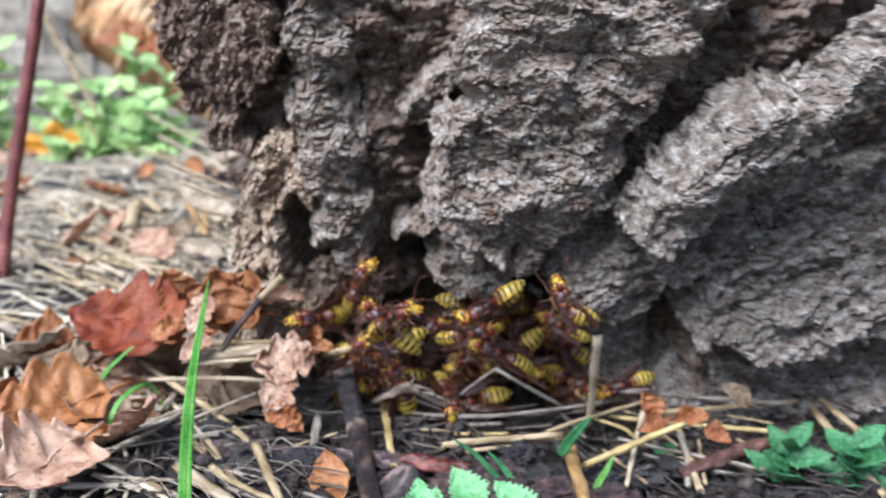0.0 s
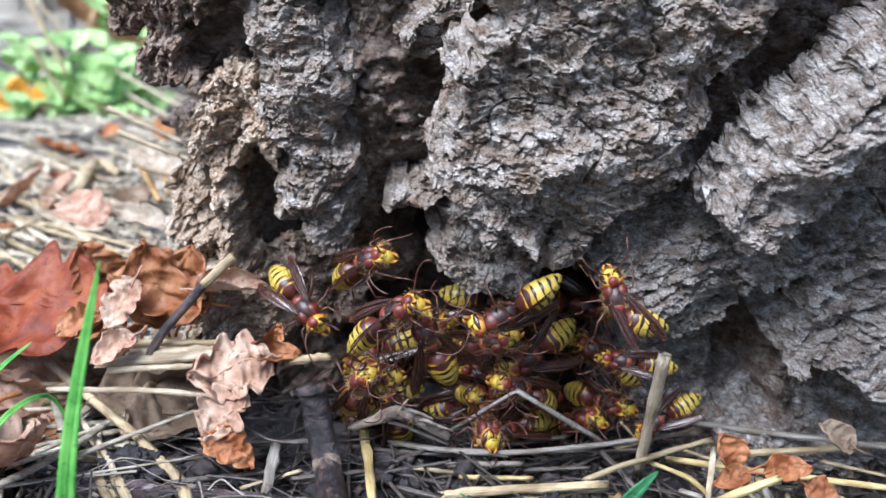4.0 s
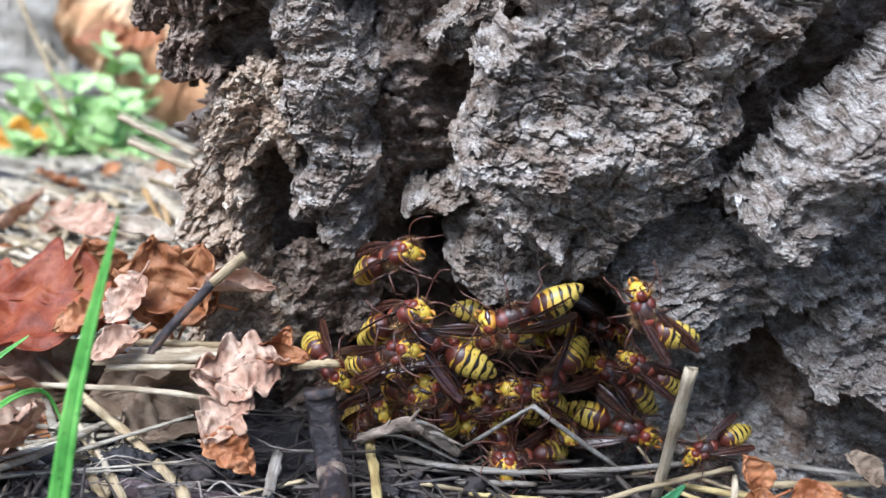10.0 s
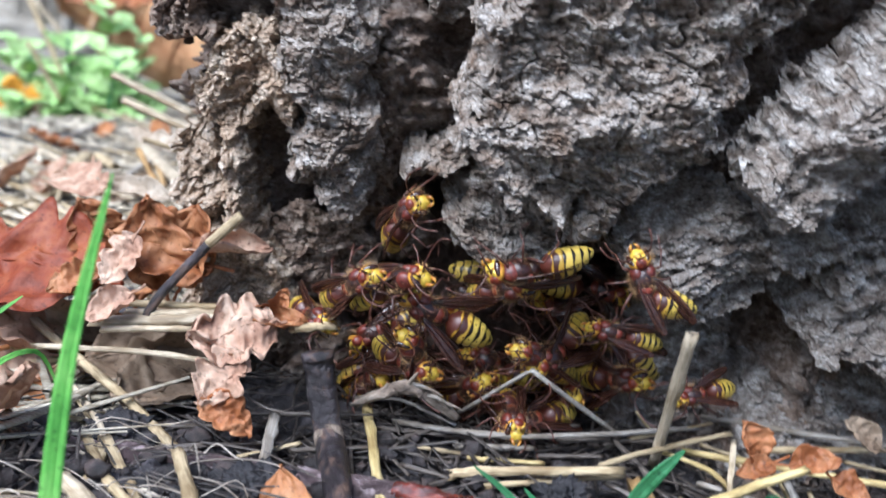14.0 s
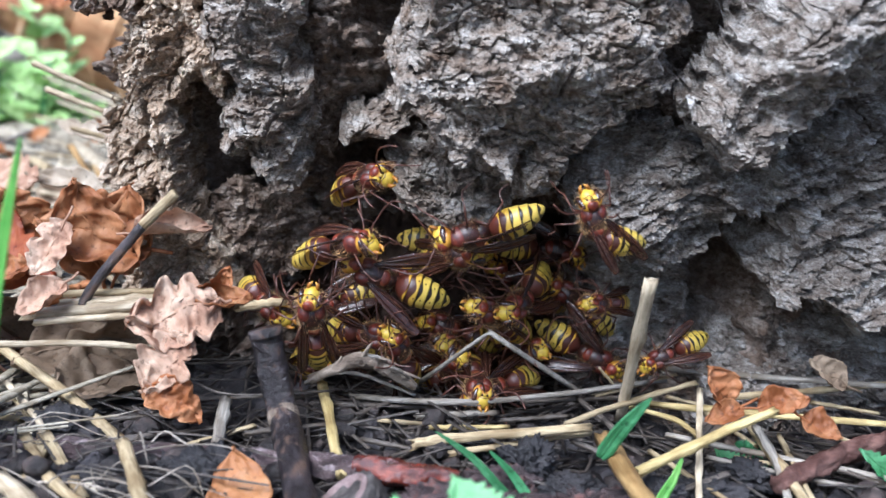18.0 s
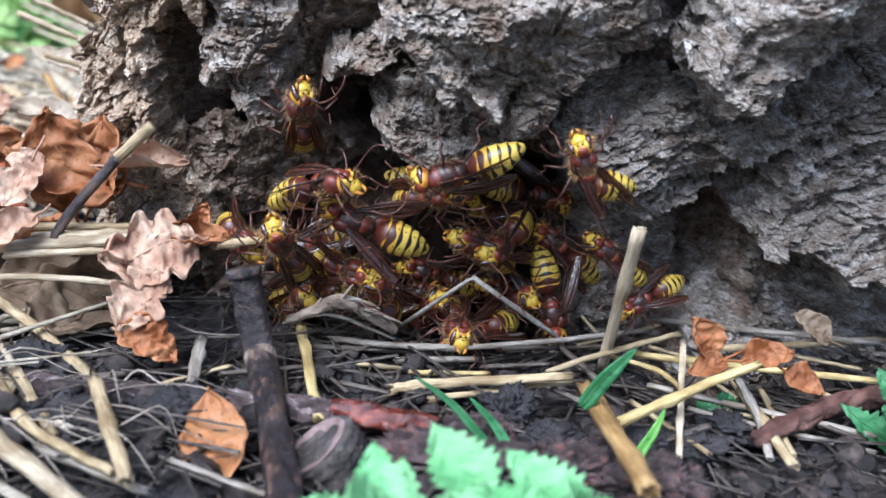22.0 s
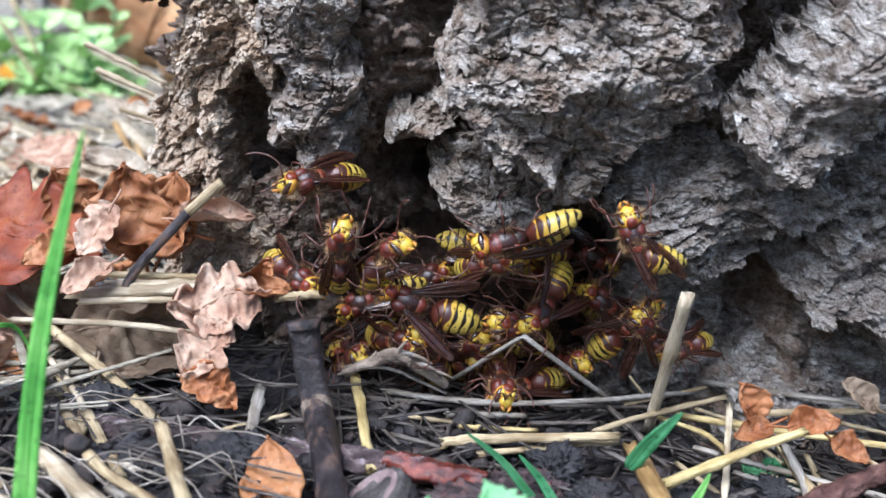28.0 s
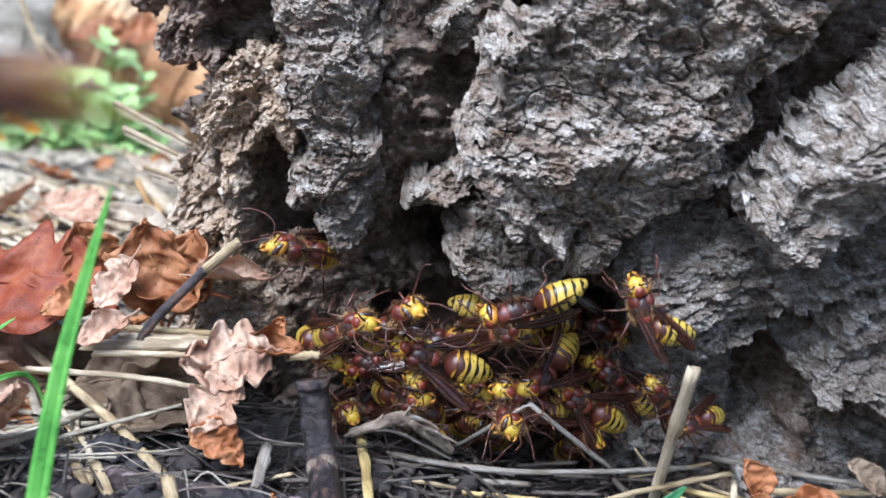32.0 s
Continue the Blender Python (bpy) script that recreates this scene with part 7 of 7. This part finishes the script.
# ---- the open ground beside the tree ----
PLANTS = ((-333, 985, -45, 78, 14, 46), (-375, 960, -45, 62, 13, 46), (-300, 1010, -40, 60, 13, 46), (-352, 1040, -40, 135, 15, 44), (-318, 1000, -40, 112, 13, 40), (-405, 1000, -45, 85, 13, 44),
          (-470, 1100, -45, 100, 13, 46), (-520, 1020, -45, 75, 12, 44), (-292, 930, -40, 34, 10, 40), (-560, 1150, -45, 140, 14, 46), (-640, 1250, -45, 160, 14, 50), (-610, 1050, -45, 90, 12, 44), (-350, 930, -45, 30, 10, 40), (-325, 960, -45, 92, 15, 44), (-362, 985, -45, 105, 15, 46), (-308, 975, -45, 50, 14, 46), (-340, 1010, -45, 70, 14, 48), (-385, 940, -45, 48, 13, 46))
for k, (x, y, z, tall, n, size) in enumerate(PLANTS):
    nettle(x, y, z, tall, n, size, BRIGHT_GREEN, 20 + k, "bright green leafy plant on the open ground", 0.75, (12 * math.sin(k * 2.1), 10), GREEN if k % 3 else RED_STEM)
red = thing("bramble_stem", "long dark red bramble stem rising from the litter", "stem")
ob, m = rough_rod([(-200, 402, -3), (-196, 412, 40), (-183, 425, 120), (-176, 440, 190)], [3.0, 3.0, 2.8, 2.4], RED_STEM, "stem", None, "", 0.06, 60, 14, 12)
ob.parent, red.matrix_basis, ob.matrix_basis = red, m, Matrix.Identity(4)

log = thing("rotten_log", "torn orange-brown rotten log behind the plants", "log")
ob, m = rough_rod([(-487, 1300, 166), (-424, 1300, 124), (-361, 1300, 89), (-252, 1300, 45)], [50, 72, 76, 78], WOOD, "core", None, "", 0.12, 120, 60, 14)
ob.parent, log.matrix_basis, ob.matrix_basis = log, m, Matrix.Identity(4)
far_tree = thing("far_tree_trunk", "pale grey tree trunk standing further back", "tree")
ob, m = rough_rod([(-760, 1950, -60), (-750, 1960, 300), (-730, 1980, 900)], [190, 150, 140], FAR_BARK, "trunk", None, "", 0.12, 90, 60, 15)
ob.parent, far_tree.matrix_basis, ob.matrix_basis = far_tree, m, Matrix.Identity(4)
for k in range(16):
    a = 2.2 + k * 0.26
    ridge = [(math.cos(a) * w - 750 - q * 0.03, math.sin(a) * w + 1960, z) for q, (w, z) in enumerate(((188, -60), (160, 150), (148, 420), (142, 880)))]
    ob2, m2 = rough_rod(ridge, [9, 8, 8, 7], FAR_BARK, "bark_ridge", None, "", 0.25, 60, 10, 40 + k)
    ob2.parent, ob2.matrix_basis = far_tree, m.inverted() @ m2


def scattered(name, count, place, long, wide, mat, label, seed):
    """Loose bits of stem, many and small, lying at all angles on the ground."""
    r = np.random.RandomState(seed)
    x, y = place(r, count)
    z = ground_height(x, y) + r.uniform(0.0, 0.004, count)
    ln, w = r.uniform(*long, count), r.uniform(*wide, count)
    a, tip = r.uniform(0, np.pi, count), r.normal(0, 0.10, count)
    sides, rings = 6, 4
    verts, faces = [], []
    ring = np.array([(math.cos(q), math.sin(q)) for q in np.arange(sides) * 2 * np.pi / sides])
    ahead = np.stack([np.cos(a) * np.cos(tip), np.sin(a) * np.cos(tip), np.sin(tip)], -1)
    side = np.stack([-np.sin(a), np.cos(a), 0 * a], -1)
    up = np.cross(ahead, side)
    sag = r.normal(0, 0.05, count)
    for k in range(rings):
        f = k / (rings - 1) - 0.5
        c = np.stack([x, y, z], -1) + ahead * (ln * f)[:, None] + side * (ln * sag * (f * f))[:, None]
        taper = (1.0 - 0.3 * (f + 0.5)) * (0.8 if k in (0, rings - 1) else 1.0) * r.uniform(0.8, 1.1, count)
        for cs, sn in ring:
            verts.append(c + side * (w * taper * cs)[:, None] * 0.5 + up * (w * taper * sn)[:, None] * 0.25)
    v = np.stack(verts, 1).reshape(-1, 3)
    per = sides * rings
    base = np.array([(k * sides + j, k * sides + (j + 1) % sides, (k + 1) * sides + (j + 1) % sides, (k + 1) * sides + j) for k in range(rings - 1) for j in range(sides)])
    faces = (np.arange(count)[:, None, None] * per + base[None]).reshape(-1, 4)
    return tagged(new(name, mesh_of(name, v, faces, mat)), label, "litter", kind="stuff")


scattered("dark_litter", 2600, lambda r, n: (r.uniform(-0.11, 0.13, n), r.uniform(0.165, 0.266, n)), (0.003, 0.018), (0.0003, 0.0011), DEBRIS, "dark broken straw and chaff on the soil", 4)
scattered("straw_litter", 260, lambda r, n: (r.uniform(-0.02, 0.13, n), r.uniform(0.214, 0.262, n)), (0.012, 0.045), (0.0005, 0.0013), DEBRIS, "thin brown straw strewn before the tree", 5)
scattered("hay_litter", 2300, lambda r, n: (-0.065 - r.uniform(0, 1, n) ** 1.6 * 0.5, r.uniform(0.19, 0.62, n)), (0.02, 0.07), (0.0010, 0.0028), HAY, "bleached straw strewn beside the tree", 6)
scattered("far_hay_litter", 2600, lambda r, n: (-0.10 - r.uniform(0, 1, n) * 0.9, r.uniform(0.55, 1.9, n)), (0.03, 0.12), (0.0018, 0.0045), HAY, "bleached straw strewn on the open ground", 7)


def soil_crumbs(count, seed):
    """Small crumbs of wet soil and bark, uneven, lying in the hollows of the ground."""
    r = np.random.RandomState(seed)
    x, y = r.uniform(-0.10, 0.11, count), r.uniform(0.165, 0.240, count)
    size = 0.0006 + 0.0022 * r.uniform(0, 1, count) ** 3
    bm = bmesh.new()
    bmesh.ops.create_icosphere(bm, subdivisions=2, radius=1)
    base, tri = np.array([tuple(v.co) for v in bm.verts]), np.array([[v.index for v in f.verts] for f in bm.faces])
    bm.free()
    lump = 1 + 0.45 * fbm(base[None, :, 0] * 1.7 + np.arange(count)[:, None] * 3.1, base[None, :, 1] * 1.7, base[None, :, 2] * 1.7, 5, 3)
    c = np.stack([x, y, ground_height(x, y) + size * 0.4], -1)
    v = (c[:, None] + base[None] * lump[..., None] * size[:, None, None] * np.array([1, 1, 0.75])).reshape(-1, 3)
    f = (np.arange(count)[:, None, None] * len(base) + tri[None]).reshape(-1, 3)
    return tagged(new("soil_crumbs", mesh_of("soil_crumbs", v, f, CRUMB)), "small wet crumbs of dark soil and bark", "soil", kind="stuff")


CRUMB = organic("wet_crumb", [(0.3, (0.010, 0.008, 0.008)), (0.5, (0.03, 0.024, 0.024)), (0.72, (0.10, 0.075, 0.070))], 0.003, 0.0005, 0.4, 0.5, relief=0.0006, vary=0.5, island=True)
soil_crumbs(2200, 9)


def root_fibres(count, seed):
    """Thin pale rootlets that curl over the litter."""
    r = random.Random(seed)
    bm = bmesh.new()
    for k in range(count):
        x, y = r.uniform(-76, -40), r.uniform(190, 222)
        a, ln = r.uniform(-0.9, 0.9), r.uniform(10, 26)
        p = [Vector((x + q * ln * math.cos(a) + r.gauss(0, 1.6), y + q * ln * math.sin(a) + r.gauss(0, 1.6), 2.0 + r.uniform(0, 4) + 3 * math.sin(3 * q))) * MM for q in (0, 0.33, 0.66, 1)]
        w = r.uniform(0.07, 0.2) * MM
        tube(bm, bent(p, 12), [w] * 10 + [w * 0.7, w * 0.3], 5)
    ob = part("root_fibres", bm, FIBRE, None)
    return tagged(ob, "thin pale rootlets curling over the litter", "roots", kind="stuff")


FIBRE = fibrous("root_fibre", (0.26, 0.21, 0.16), (0.58, 0.51, 0.43), 0.6, 0.5, island=True)
root_fibres(22, 12)
r = random.Random(17)
sheets = [(RUST, "oak"), (PINK, "oak"), (PALE_LEAF, "oak"), (ORANGE, "ovate"), (DULL, "ovate"), (PINK, "ovate")]
models = {}
for k in range(90):
    mat, kind = sheets[k % 6]
    if k < 60:
        x, y = -0.09 - 0.45 * r.random(), 0.24 + 0.9 * r.random()
    else:
        x, y = -0.07 - 0.09 * r.random(), 0.19 + 0.14 * r.random()
    z = 0.004 + float(ground_height(np.array(x), np.array(y)))
    m = pose(x, y, z, r.uniform(-25, 25), r.uniform(-25, 25), r.uniform(0, 360))
    if k % 6 not in models:
        models[k % 6] = leaf(kind, mat, (0, 0, 0), (30, 0, 0), 17, 0.5, 0.5, (0, 0, 1), {"rust_leaf": "rust-brown", "pinkish_dead_leaf": "pinkish-brown", "bleached_leaf": "bleached pale", "orange_leaf": "orange-brown", "dull_leaf": "dull brown"}[mat.name] + " dry leaf lying on the open ground", 5, 200 + k, 1.4, "dry leaves on the open ground")
        models[k % 6].matrix_basis = m
    else:
        copy_thing(models[k % 6], m)


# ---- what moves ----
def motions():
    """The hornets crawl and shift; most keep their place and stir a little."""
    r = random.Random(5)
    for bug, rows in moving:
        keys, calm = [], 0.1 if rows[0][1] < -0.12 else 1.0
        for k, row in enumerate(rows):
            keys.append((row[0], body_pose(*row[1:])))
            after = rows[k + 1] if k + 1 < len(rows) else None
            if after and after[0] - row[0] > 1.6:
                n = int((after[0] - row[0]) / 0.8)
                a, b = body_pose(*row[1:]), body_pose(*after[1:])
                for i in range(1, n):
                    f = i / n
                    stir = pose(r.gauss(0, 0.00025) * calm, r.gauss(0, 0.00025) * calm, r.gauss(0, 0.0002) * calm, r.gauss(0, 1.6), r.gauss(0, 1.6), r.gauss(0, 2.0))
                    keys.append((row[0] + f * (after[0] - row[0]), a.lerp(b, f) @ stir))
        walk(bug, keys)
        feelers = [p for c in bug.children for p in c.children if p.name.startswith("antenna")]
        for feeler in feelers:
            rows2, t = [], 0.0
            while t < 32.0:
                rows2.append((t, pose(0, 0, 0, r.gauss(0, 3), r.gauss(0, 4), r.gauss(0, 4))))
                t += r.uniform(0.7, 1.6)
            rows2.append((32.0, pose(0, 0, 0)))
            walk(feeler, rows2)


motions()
